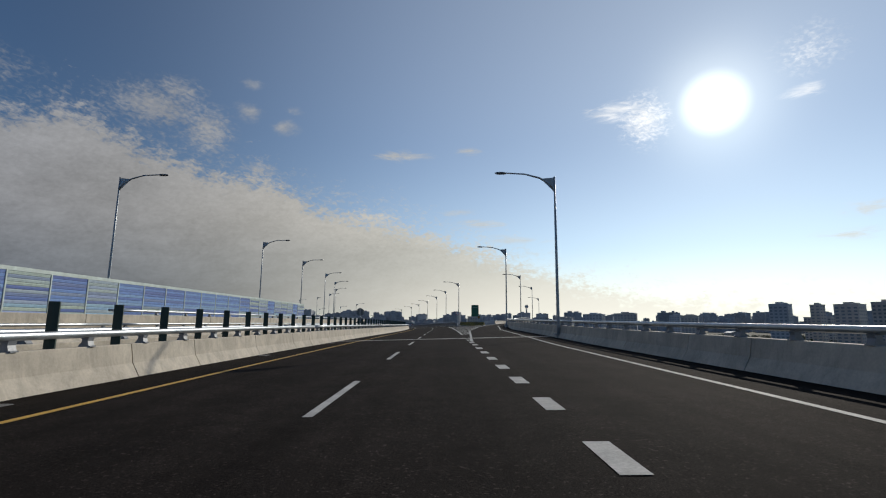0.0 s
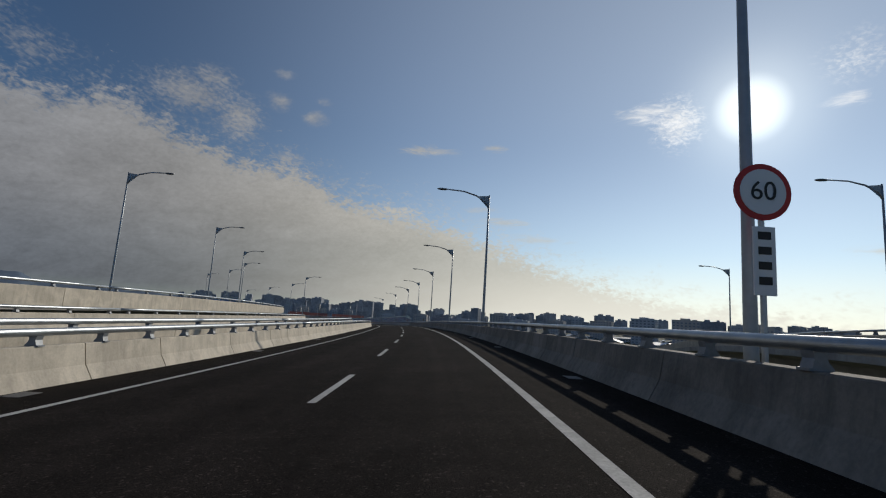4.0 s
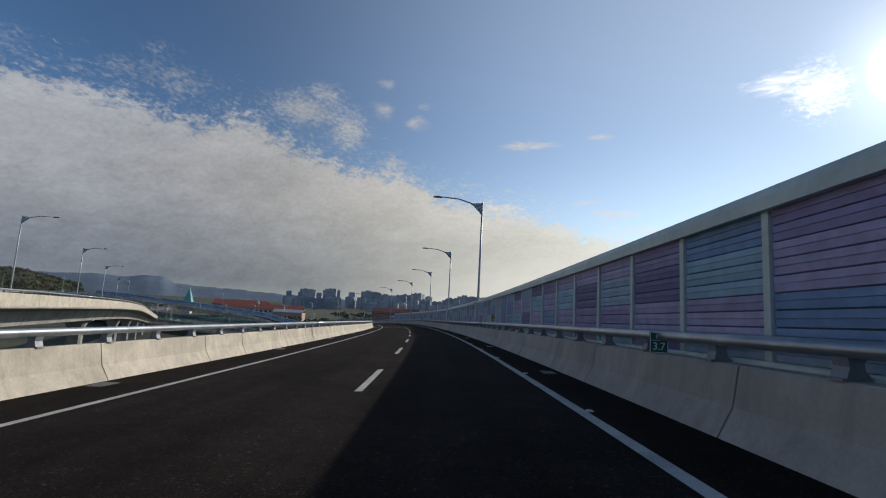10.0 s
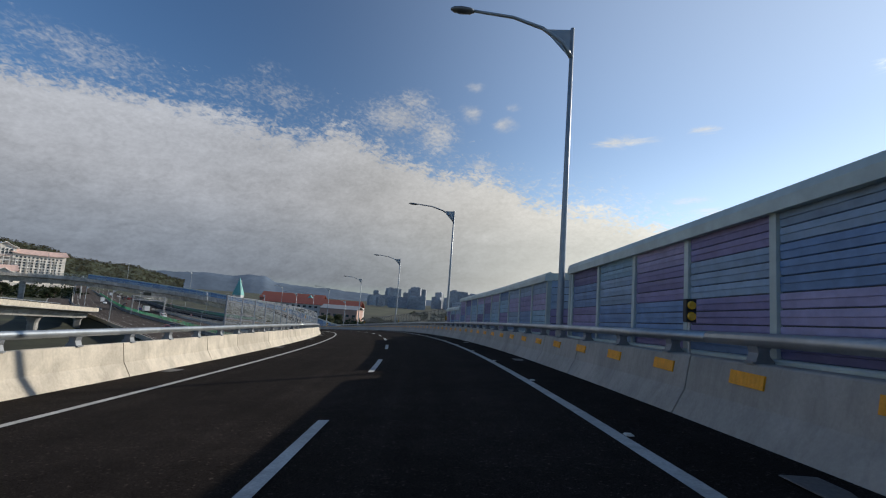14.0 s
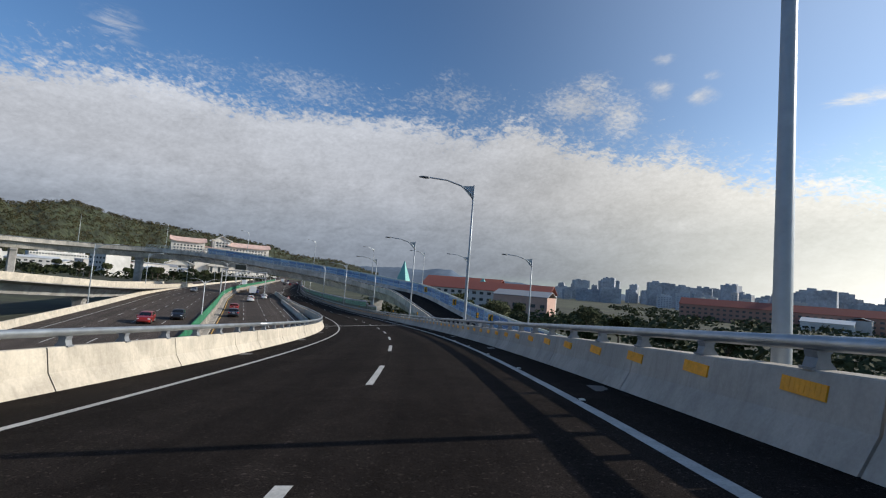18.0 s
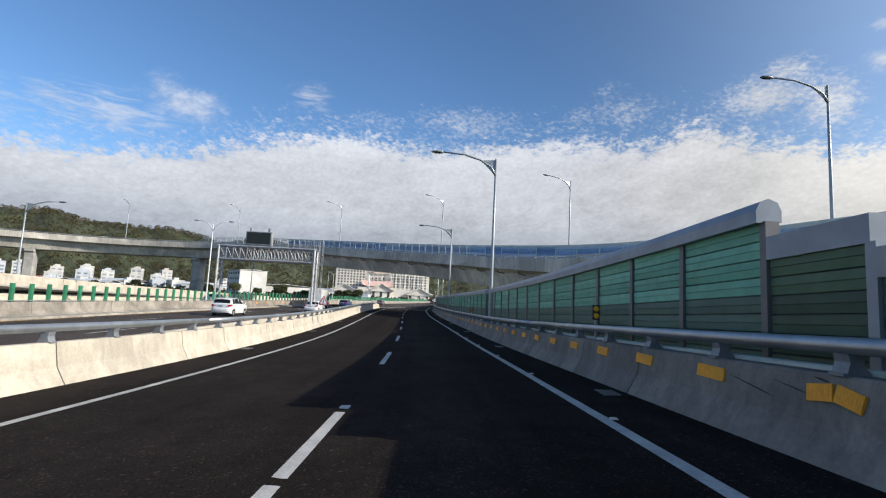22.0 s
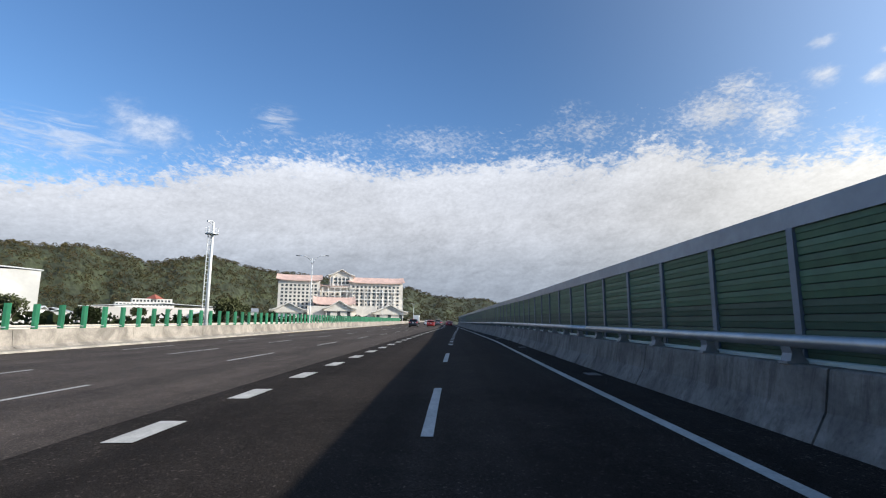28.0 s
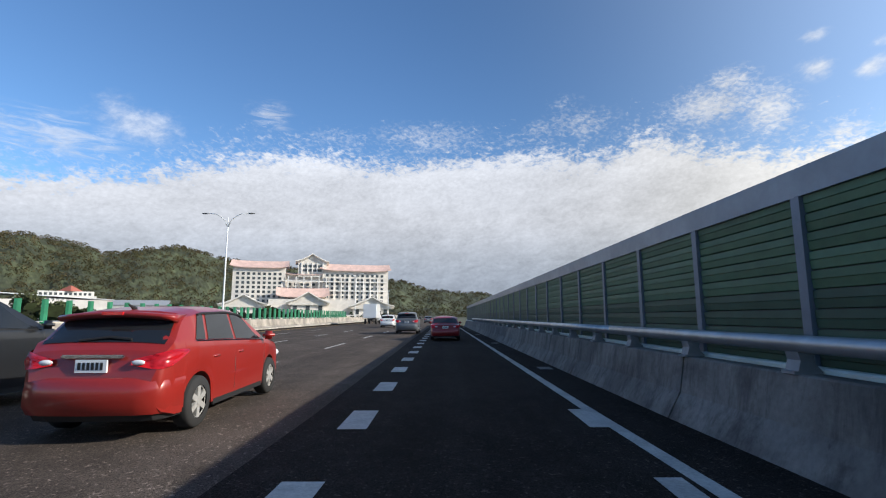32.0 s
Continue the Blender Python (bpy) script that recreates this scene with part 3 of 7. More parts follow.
def main_right(s):
    return (EXIT_R(s) + EXIT_W(s) + 0.15 if s < 117 else barrier_r(s) + 0.02)


road = deck("road", "dark asphalt road deck of a curving expressway ramp", on_road, -120, 712, lambda s: barrier_l(s) - 0.02, main_right, 2.2, ASPHALT, 3.0)
B_LINE = side([(712, -1.9), (735, -2.7), (752, -3.4), (772, -3.62), (820, -2.33), (867, -1.12), (900, -1.2), (1500, -1.2)])
bm = bmesh.new()
ribbon(bm, 712, 1400, lambda s: (barrier_l(s) if s < 720 else B_LINE(s) - 0.7) if s > 716 else barrier_l(s) - 0.1, lambda s: barrier_r(s) + 0.02, step=4)
merge = tagged(finish("road_merge", bm, ASPHALT_JOIN), "dark new asphalt of the joining lanes", "road", kind="structure")
bm = bmesh.new()
ribbon(bm, 716, 1400, lambda s: -22.0, lambda s: (barrier_l(s) if s < 720 else B_LINE(s) - 0.7), step=4)
lanes = tagged(finish("road_through_lanes", bm, ASPHALT_OLD), "worn brown-grey asphalt of the through lanes", "road", kind="structure")


def line_part(a, b, u, w, v=0.006, owner=road, m=PAINT_W, name="edge_line", way=on_road, step=3.0):
    f = u if callable(u) else (lambda s: u)
    bm = bmesh.new()
    g = [[way(s, f(s) - w / 2, v), way(s, f(s) + w / 2, v)] for s in span(a, b, step)]
    sheet(bm, [r[::-1] for r in g])
    return part(name, bm, m, owner)


line_part(-120, 116, left_u, 0.16, m=PAINT_Y)
line_part(117, 712, left_u, 0.16)
line_part(44, 748, right_u, 0.17)
line_part(748, 1300, right_u, 0.17, owner=merge)
line_part(-120, 240, EXIT_R, 0.16)
line_part(30, 125, EXIT_L, 0.17)
for k in range(-8, 75):
    a = 10 * k + 7.0
    if a < 745:
        line_part(a, a + 4.0, dash_u, 0.15, name="dash", owner=road if a < 709 else merge, step=2.0)
for k in range(-20, 10):                                    # short broad blocks beside the exit lane
    a = 3.0 * k + 4.4
    if a < 32:
        line_part(a, a + 1.15, lambda s: MID(s) + LANE / 2, 0.3, name="block_mark", step=1.4)
for k in range(0, 36):                                      # chevrons on the gore
    a = 44.98 + 2.0 * k
    l, r = right_u(a), EXIT_L(a + 2)
    if r - l < 0.9 or a > 112.5:
        continue
    mu = l + (r - l) * 0.5
    t0, t1, th = 0.42 * (mu - l), 1.1 * (r - mu), 0.5
    bm = bmesh.new()
    for (ua, sa), (ub, sb) in (((l, a + t0), (mu, a)), ((mu, a), (EXIT_L(a + t1), a + t1))):
        bm.faces.new([bm.verts.new(on_road(s, u, 0.006)) for s, u in ((sa, ua), (sb, ub), (sb + th, ub), (sa + th, ua))])
    bmesh.ops.recalc_face_normals(bm, faces=bm.faces)
    part("chevron", bm, PAINT_W, road)


def exit_ramp(s, u, v=0.0):
    p = on_road(s, u, v)
    p.z -= max(0.0, s - 120) ** 2 * 0.0006
    return p


exit_deck = deck("road_exit", "asphalt deck of the exit ramp falling away", exit_ramp, 117, 240, lambda s: EXIT_L(s) - 0.9, lambda s: EXIT_R(s) + 1.3, 1.8, ASPHALT_OLD, 4.0)


def barrier(name, label, f, sg, a, b, way=on_road, seg=SEG, concrete=STAINED):
    """A concrete barrier in cast lengths with open joints between them."""
    ob = root(name, label, "barrier", kind="structure")
    prof = [(sg * u, v) for u, v in JERSEY]
    s = a
    k = 0
    while s < b - 0.5:
        e = min(b, s + (seg if k % 3 else seg * 0.62))
        bm = bmesh.new()
        sweep(bm, s + 0.018, e - 0.018, prof, way, 2.6, f)
        part("barrier_segment", bm, concrete, ob)
        s, k = e, k + 1
    return ob


bar_l = barrier("barrier_left", "cream concrete barrier, stained and jointed, along the ramp", barrier_l, -1, -40, 711.5)
PALE_GREY = mat("barrier_concrete_pale", (0.43, 0.39, 0.335), 0.85, grain=0.08, grain_size=22, stain=0.18, stain_size=0.6, bump=0.2, bump_size=35, random_value=0.07, streak=0.16)
bar_r = barrier("barrier_right", "pale grey concrete barrier in cast lengths", barrier_r, 1, 256, 596, concrete=PALE_GREY)
# The darker concrete here stands in for shade on the face turned from the sun.
bar_n = barrier("barrier_right_near_exit", "grey concrete barrier after the exit, colour darkened for its shaded face", barrier_r, 1, 119, 256, concrete=WEATHERED_AND_SHADED)
bar_w = barrier("barrier_right_worn", "weathered grey concrete barrier in cast lengths", barrier_r, 1, 596, 742, concrete=WEATHERED_AND_SHADED)
bar_s = barrier("barrier_right_sooty", "soot-darkened grey concrete barrier below the long wall", barrier_r, 1, 742, 930, concrete=SOOTY)
bar_x = barrier("barrier_exit", "concrete barrier on the outer side of the exit lane", lambda s: EXIT_R(s) + EXIT_W(s), 1, -40, 235, exit_ramp)
bar_g = barrier("barrier_gore", "concrete barrier on the inner side of the exit ramp", lambda s: EXIT_L(s) - 0.75, -1, 119, 235, exit_ramp)


RAILSTEEL = mat("rail_steel", (0.42, 0.45, 0.47), 0.38, 0.7, grain=0.12, grain_size=4, stain=0.2, stain_size=1.2, random_value=0.06)


POSTSTEEL = mat("bracket_steel", (0.24, 0.255, 0.27), 0.55, 0.35, grain=0.15, grain_size=8, stain=0.2, stain_size=2)


def post_mesh():
    """A cast bracket: broad foot, waisted web and a saddle under the tube."""
    bm = bmesh.new()
    prof = [(-0.14, 0.0), (0.13, 0.0), (0.13, 0.03), (0.07, 0.1), (0.06, 0.17), (0.1, 0.21), (-0.09, 0.21), (-0.07, 0.13), (-0.1, 0.03), (-0.14, 0.03)]
    a = [bm.verts.new((x, -0.09, z)) for x, z in prof]
    b = [bm.verts.new((x, 0.09, z)) for x, z in prof]
    bm.faces.new(a)
    bm.faces.new(b[::-1])
    for i in range(len(prof)):
        j = (i + 1) % len(prof)
        bm.faces.new((a[j], a[i], b[i], b[j]))
    bmesh.ops.recalc_face_normals(bm, faces=bm.faces)
    me = bpy.data.meshes.new("rail_post")
    bm.to_mesh(me)
    bm.free()
    me.materials.append(POSTSTEEL)
    return me


POST = post_mesh()


def guard_rails(f, sg, a, b, way=on_road, turn_of=heading, every=2.0, group="tube rails on the barriers", joined=False):
    s = a
    while s < b - 3:
        e = min(b, s + 30)
        r = root("guard_rail", "round grey steel tube rail on cast brackets", "guard rail", group)
        bm = bmesh.new()
        n = 10
        sweep(bm, s + 0.01, e - 0.01, [(sg * 0.35 + 0.075 * math.cos(k * 2 * math.pi / n), 1.1 + 0.085 * math.sin(k * 2 * math.pi / n)) for k in range(n)], way, 3.0, f)
        part("tube", bm, RAILSTEEL, r, smooth=True)
        q = s + 1
        heap = bmesh.new()
        while q < e:
            p = way(q, f(q) + sg * 0.38, 0.815)
            if joined:
                n0 = len(heap.verts)
                heap.from_mesh(POST)
                heap.verts.ensure_lookup_table()
                bmesh.ops.transform(heap, matrix=pose(p.x, p.y, p.z, 0, 0, turn_of(q) + (0 if sg > 0 else 180)), verts=heap.verts[n0:])
                q += every
                continue
            o = new("rail_post", POST)
            o.parent = r
            o.matrix_world = pose(p.x, p.y, p.z, 0, 0, turn_of(q) + (0 if sg > 0 else 180))
            q += every
        if joined:
            tagged(part("rail_post", heap, POSTSTEEL, r), kind="stuff")
        else:
            heap.free()
        s = e


guard_rails(barrier_l, -1, -30, 707)
guard_rails(barrier_r, 1, 121, 915)
guard_rails(lambda s: EXIT_R(s) + EXIT_W(s), 1, -30, 120, exit_ramp)
guard_rails(lambda s: EXIT_R(s) + EXIT_W(s), 1, 120, 210, exit_ramp, joined=True)

# expansion joints across the deck
STEELJ = mat("joint_steel", (0.30, 0.30, 0.29), 0.5, 0.6, grain=0.2, grain_size=12, stain=0.3, stain_size=2)
PALE = mat("joint_mortar", (0.33, 0.31, 0.28), 0.8, grain=0.2, grain_size=25, stain=0.3, stain_size=2)
for s0 in (35.3, 121.2, 254.4, 385.0, 577.9, 709.5):
    ua, ub = barrier_l(s0) + 0.05, (EXIT_R(s0) + EXIT_W(s0) - 0.1 if s0 < 60 else barrier_r(s0) - 0.05)
    if s0 > 700:
        ua = left_u(s0) - 1.0
    j = root("expansion_joint", "finger-plate steel expansion joint set in pale mortar across the road", "expansion joint", "expansion joints", "structure")
    bm = bmesh.new()
    for d0, d1 in ((-0.62, -0.2), (0.2, 0.62)):
        vs = [bm.verts.new(on_road(s0 + d, ua + (ub - ua) * i / 6, 0.008)) for i in range(7) for d in (d0, d1)]
        for i in range(6):
            bm.faces.new((vs[2 * i], vs[2 * i + 1], vs[2 * i + 3], vs[2 * i + 2]))
    bmesh.ops.recalc_face_normals(bm, faces=bm.faces)
    part("mortar_strip", bm, PALE, j)
    bm = bmesh.new()
    vs = [bm.verts.new(on_road(s0 + d, ua + (ub - ua) * i / 6, 0.012)) for i in range(7) for d in (-0.2, 0.2)]
    for i in range(6):
        bm.faces.new((vs[2 * i], vs[2 * i + 1], vs[2 * i + 3], vs[2 * i + 2]))
    part("finger_plate", bm, STEELJ, j)
    bm = bmesh.new()
    u = ua
    while u < ub:
        vs = [bm.verts.new(on_road(s0 + d, u + w, 0.016)) for d, w in ((-0.09, 0), (-0.09, 0.045), (0.09, 0.045), (0.09, 0))]
        bm.faces.new(vs)
        u += 0.1
    tagged(part("finger_gap", bm, JOINT, j), kind="stuff")


# ---------------------------------------------------------------- piers below the decks
def pier(x, y, z, w=2.4, d=2.0, turn=0.0, cap=6.0):
    bm = bmesh.new()
    h = z + 21.3
    if h < 2:
        bm.free()
        return
    for zz, ww, dd in ((0, w, d),):
        pts = [(-ww / 2, -dd / 2 + 0.3), (-ww / 2 + 0.3, -dd / 2), (ww / 2 - 0.3, -dd / 2), (ww / 2, -dd / 2 + 0.3), (ww / 2, dd / 2 - 0.3), (ww / 2 - 0.3, dd / 2), (-ww / 2 + 0.3, dd / 2), (-ww / 2, dd / 2 - 0.3)]
        k = min(2.2, h * 0.4)
        g = []
        for hh, m in ((0, 1), (h - k, 1), (h - k * 0.45, 1.0 + (cap / w - 1) * 0.35), (h - 0.6, cap / w), (h, cap / w)):
            g.append([(px * m, py, hh) for px, py in pts])
        sheet(bm, g, True)
    ob = finish("pier", bm, CONCRETE_GREY)
    ob.matrix_world = pose(x, y, -21.3, 0, 0, turn)
    tagged(ob, "grey concrete bridge pier with a flared head", "pier", "piers under the decks", "structure")


for s in range(-100, 610, 42):
    p = on_road(s, -1.8, -2.2)
    pier(p.x, p.y, p.z, turn=heading(s))

# ---------------------------------------------------------------- the other roads of the interchange
FW0, FWH = Vector((-281.0, 532.0, -18.4)), 63.6            # a point on the motorway median, and its heading
fd = Vector((-math.sin(radians(FWH)), math.cos(radians(FWH)), 0))
FWA, fe = Vector((-281.0, 535.0, -18.4)), Vector((-math.sin(radians(70)), math.cos(radians(70)), 0))
FW = Way([FWA - fe * 420, FWA - fe * 200, FWA - fe * 60, FWA, FW0 + fd * 70, FW0 + fd * 300, FW0 + fd * 1500])
FWS = 420.0                                                # metres along it where FW0 lies
RA = Way([(-15.4, -120, -0.1), (-15.4, 40, -0.1), (-16.6, 120, -0.45), (-22.2, 180, -0.8), (-36, 240, -1.45), (-58.5, 290, -2.3), (-90, 333, -3.3), (-126, 375, -5.0), (-170, 420, -8.2), (-209, 460, -11.7),
          (-240, 491, -14.5), (-274, 507.5, -16.2), (-315, 523, -17.4), (-365, 546, -18.2), (-420, 572, -18.3)])
RB = Way([(-26.4, -120, 0.8), (-26.4, 40, 0.8), (-27.6, 110, 0.8), (-33, 165, 0.8), (-46, 220, 0.4), (-66, 268, 0.1), (-98, 312, -0.6), (-140, 350, -1.2), (-200, 385, -2.0), (-300, 415, -3)])
OV = Way([(x + 0.1 * k * (-262 - x), y + 0.1 * k * (554.6 - y), z + 0.1 * k * (-16.8 - z) - 0.75 * k) for x, y, z in [(-20, 478, -18.4), (-90, 497, -18.3), (-135, 513, -18.1), (-168, 530, -17.4), (-197.5, 547, -15.8), (-228, 563.5, -13.0), (-248, 569.8, -11.2), (-264, 571.5, -9.8), (-286.7, 568.6, -8.0), (-306.4, 561.9, -6.5),
          (-321.6, 555.7, -5.2), (-338, 547.8, -3.9), (-349, 540, -3.2), (-358.5, 531, -3.0), (-366, 519, -3.1), (-371, 503, -3.3), (-372, 480, -3.4), (-366, 445, -3.2), (-345, 400, -3.0), (-310, 350, -2.8)] for k in (min(max((-215 - x) / 40, 0), 1),)])


def ov_near(x, y):
    """Metres along the flyover nearest to a place."""
    return min(range(int(OV.length)), key=lambda q: (OV.at(q)[0].xy - Vector((x, y))).length)


bm = bmesh.new()
ribbon(bm, 0, FWS + 46, 0.6, lambda s: float(np.interp(s, [FWS - 40, FWS + 20], [14.9, 16.2])), FW.place, 10)
fw_near = tagged(finish("road_motorway_near", bm, ASPHALT_OLD), "worn grey asphalt of the motorway lanes", "road", kind="structure")
bm = bmesh.new()
ribbon(bm, 0, 1900, -18.5, -0.6, FW.place, 10)
fw_far = tagged(finish("road_motorway_far", bm, ASPHALT_OLD), "worn grey asphalt of the opposite motorway lanes", "road", kind="structure")
bm = bmesh.new()
sweep(bm, 0, 1900, [(-24, -2.7), (-20, -0.3), (-20, -0.9), (19.0, -0.9), (19.0, -1.0), (40, -2.7)], FW.place, 30)
tagged(finish("embankment", bm, GREENLAND), "grassy bank that carries the motorway", "embankment", kind="structure")


for w, lo, hi in ((1.6, 0, FWS + 40), (-1.6, 0, 1900), (-16.2, 0, 1900)):
    line_part(lo, hi, w, 0.15, 0.012, fw_near if w > 0 else fw_far, PAINT_W if abs(w) > 2 else PAINT_Y, "edge_line", FW.place, 10)
line_part(0, FWS - 40, 13.9, 0.15, 0.012, fw_near, PAINT_W, "edge_line", FW.place, 10)
for w, own in ((5.3, fw_near), (9.0, fw_near), (12.7, fw_near), (-5.3, fw_far), (-9.0, fw_far), (-12.7, fw_far)):
    heap = bmesh.new()
    for k in range(26, 62):
        if w > 0 and k * 10 > FWS + 34:
            continue
        sheet(heap, [[FW.place(q, w + 0.075, 0.012), FW.place(q, w - 0.075, 0.012)] for q in (10 * k, 10 * k + 4)])
    tagged(part("dashes", heap, PAINT_W, own), kind="stuff")


def fw_of(s, u):
    """Metres along the motorway of a place beside the driven road."""
    return (on_road(s, u) - FW0).dot(fd) + FWS


# marks between the through lanes and the joining lane
JOIN = side([(740, -0.5), (772, -0.17), (790, 0.2), (822, 0.89), (866, 1.9), (880, 2.1)])
for k in range(0, 62):
    a = 744.3 + 3.0 * k
    if a < 925:
        line_part(a, a + 1.15, B_LINE, 0.36, 0.012, merge, PAINT_W, "block_mark", step=1.2)
for k in range(0, 4):
    a = 751.6 + 10 * k
    line_part(a, a + 4, JOIN, 0.15, 0.012, merge, PAINT_W, "dash")
for k in range(0, 26):
    a = 792.4 + 3.0 * k
    if a < 868:
        line_part(a, a + 1.15, JOIN, 0.24, 0.012, merge, PAINT_W, "block_mark", step=1.2)
for i, uu in enumerate((-3.9, -7.8, -11.7)):
    for k in range(0, 19):
        a = 722 + 10 * k + 3 * i
        line_part(a, a + 4, lambda s, uu=uu: B_LINE(s) + uu, 0.13, 0.012, lanes, PAINT_W, "dash", step=4)
line_part(716, 1300, lambda s: B_LINE(s) - 15.4, 0.15, 0.012, lanes, PAINT_Y)
# hatched nose where the ramp ends
bm = bmesh.new()
part("edge_line", sheet(bm, [[on_road(s, -5.6 + (s - 710) * 0.075, 0.02), on_road(s, -5.75 + (s - 710) * 0.075, 0.02)] for s in range(711, 742, 3)]) and bm, PAINT_W, merge)
bm = bmesh.new()
part("edge_line", sheet(bm, [[on_road(s, -9.0 + (s - 710) * 0.19, 0.02), on_road(s, -9.15 + (s - 710) * 0.19, 0.02)] for s in range(711, 742, 3)]) and bm, PAINT_W, merge)
for k in range(7):
    a = 712.5 + 3.4 * k
    l, r = -9.0 + (a - 710) * 0.19, -5.7 + (a - 710) * 0.075
    bm = bmesh.new()
    c = (l + r) / 2
    for q in (((l, a + 1.3), (c, a + 0.2), (c, a + 1.1), (l, a + 2.3)), ((c, a + 0.2), (r, a + 1.3), (r, a + 2.3), (c, a + 1.1))):
        bm.faces.new([bm.verts.new(on_road(s, u, 0.02)) for u, s in q])
    bmesh.ops.recalc_face_normals(bm, faces=bm.faces)
    part("chevron", bm, PAINT_W, merge)

# carriageways beside the start
for nm, w, lab in (("road_opposite", RA, "concrete-edged deck of the opposite carriageway"), ("road_flyover_left", RB, "raised deck of a second opposite carriageway")):
    hw = 4.9
    deck(nm, lab, w.place, 0, w.length, -hw, hw, 2.5, ASPHALT_OLD, 6)
    barrier("barrier_" + nm[5:], "cream concrete barrier on the ramp's edge", lambda s, hw=hw: hw, 1, 60, w.length - 80, w.place, 15.0)
    barrier("barrier_" + nm[5:] + "_outer", "cream concrete barrier on the ramp's far edge", lambda s, hw=hw: -hw, -1, 60, w.length - 80, w.place, 15.0)
    for q in range(20, int(w.length) - 10, 40):
        p, a = w.at(q)
        pier(p.x, p.y, p.z - 2.0, 2.0, 1.8, math.degrees(a), 4.5)
guard_rails(lambda s: 4.9, 1, 90, 660, RA.place, lambda q: math.degrees(RA.at(q)[1]), 3.5, joined=True)
guard_rails(lambda s: 4.9, 1, 150, 390, RB.place, lambda q: math.degrees(RB.at(q)[1]), 4.0, joined=True)
guard_rails(lambda s: -4.9, -1, 90, 660, RA.place, lambda q: math.degrees(RA.at(q)[1]), 3.5, joined=True)

# the flyover
OVC = mat("flyover_concrete", (0.60, 0.56, 0.49), 0.85, grain=0.1, grain_size=12, stain=0.35, stain_size=0.25, bump=0.25, bump_size=18, streak=0.3)
bm = bmesh.new()
ribbon(bm, 0, OV.length, -3.8, 4.1, OV.place, 5)
ov_road = tagged(finish("road_flyover", bm, ASPHALT), "asphalt deck of the flyover", "road", kind="structure")
bm = bmesh.new()
g = []
for s in span(0, OV.length, 4):
    d = 2.95 + 0.12 * math.cos(s / 45.0 * 2 * math.pi)
    g.append([OV.place(s, u, v) for u, v in ((-3.8, -0.01), (-4.15, -0.01), (-4.15, -0.55), (-3.2, -0.78), (-2.9, -1.0), (-2.7, -1.5), (-2.15, -d + 0.12), (-2.0, -d), (2.2, -d), (2.35, -d + 0.12), (3.0, -1.5), (3.2, -1.0), (3.5, -0.78), (4.45, -0.55), (4.45, -0.01), (4.1, -0.01))])
sheet(bm, g, True)
bmesh.ops.recalc_face_normals(bm, faces=bm.faces)
ov_girder = part("girder", bm, OVC, ov_road, "grey concrete box girder with stained soffit")
for sg in (-1, 1):
    s, k = 6.0, 0
    while s < OV.length - 11:
        e = s + 12.0
        bm = bmesh.new()
        sweep(bm, s + 0.012, e - 0.012, [(sg * u + (0.8 if sg < 0 else -0.5), v) for u, v in ((4.62, -0.02), (4.72, 0.34), (4.78, 0.85), (5.0, 0.87), (5.02, -0.55), (4.96, -0.55))], OV.place, 3.5)
        part("parapet_segment", bm, OVC, ov_road)
        s, k = e, k + 1
# seams left by the formwork on the girder
SEAM = mat("formwork_seam", (0.24, 0.215, 0.18), 0.9, grain=0.4, grain_size=5, stain=0.4, stain_size=1.0)
sq = [s for s in span(0, OV.length, 4) if ov_near(-228, 563.5) < s < ov_near(-372, 480)]


def girder_line(s, out):
    """The outline of the girder's sides and soffit at s, moved outwards."""
    d = 2.95 + 0.12 * math.cos(s / 45.0 * 2 * math.pi)
    return [(-2.9 - out, -1.0 - out), (-2.7 - out, -1.5), (-2.15 - out, -d + 0.12), (-2.0 - out / 2, -d - out), (2.2 + out / 2, -d - out), (2.35 + out, -d + 0.12), (3.0 + out, -1.5), (3.2 + out, -1.0 - out)]


for s in sq:
    bm = bmesh.new()
    sheet(bm, [[OV.place(s + e, u, v) for u, v in girder_line(s, o)] for e, o in ((-0.028, -0.004), (-0.012, 0.012), (0.012, 0.012), (0.028, -0.004))])
    part("formwork_seam", bm, SEAM, ov_girder)
for u in (-1.45, 0.0, 1.45):
    bm = bmesh.new()
    sheet(bm, [[OV.place(s, u + e, girder_line(s, 0)[3][1] - o) for e, o in ((-0.028, -0.004), (-0.012, 0.01), (0.012, 0.01), (0.028, -0.004))] for s in sq])
    part("formwork_seam", bm, SEAM, ov_girder)
near_q = [ov_near(-361, 528.5), ov_near(-371, 486)]
for q in (60, 105, ov_near(-176, 534), ov_near(-214, 556), ov_near(-251, 570), near_q[0], near_q[1], near_q[1] + 42, near_q[1] + 84):
    if q < OV.length:
        p, a = OV.at(q)
        pier(p.x, p.y, p.z - 3.0, 2.9, 2.4, math.degrees(a), 4.4)
guard_rails(lambda s: -3.62, -1, 90, 420, OV.place, lambda q: math.degrees(OV.at(q)[1]), 2.5, "tube rails on the flyover", True)
DRAIN = mat("drain_pipe", (0.12, 0.11, 0.10), 0.6)
for q in range(ov_near(-262, 572), ov_near(-366, 519), 5):                                # drain spouts below the parapet
    bm = bmesh.new()
    tube(bm, [OV.place(q, -3.4, -0.6), OV.place(q, -3.4, -0.95), OV.place(q - 0.15, -3.3, -1.02), OV.place(q - 0.9, -2.8, -1.12)], 0.08, 8)
    part("drain_spout", bm, DRAIN, ov_road)


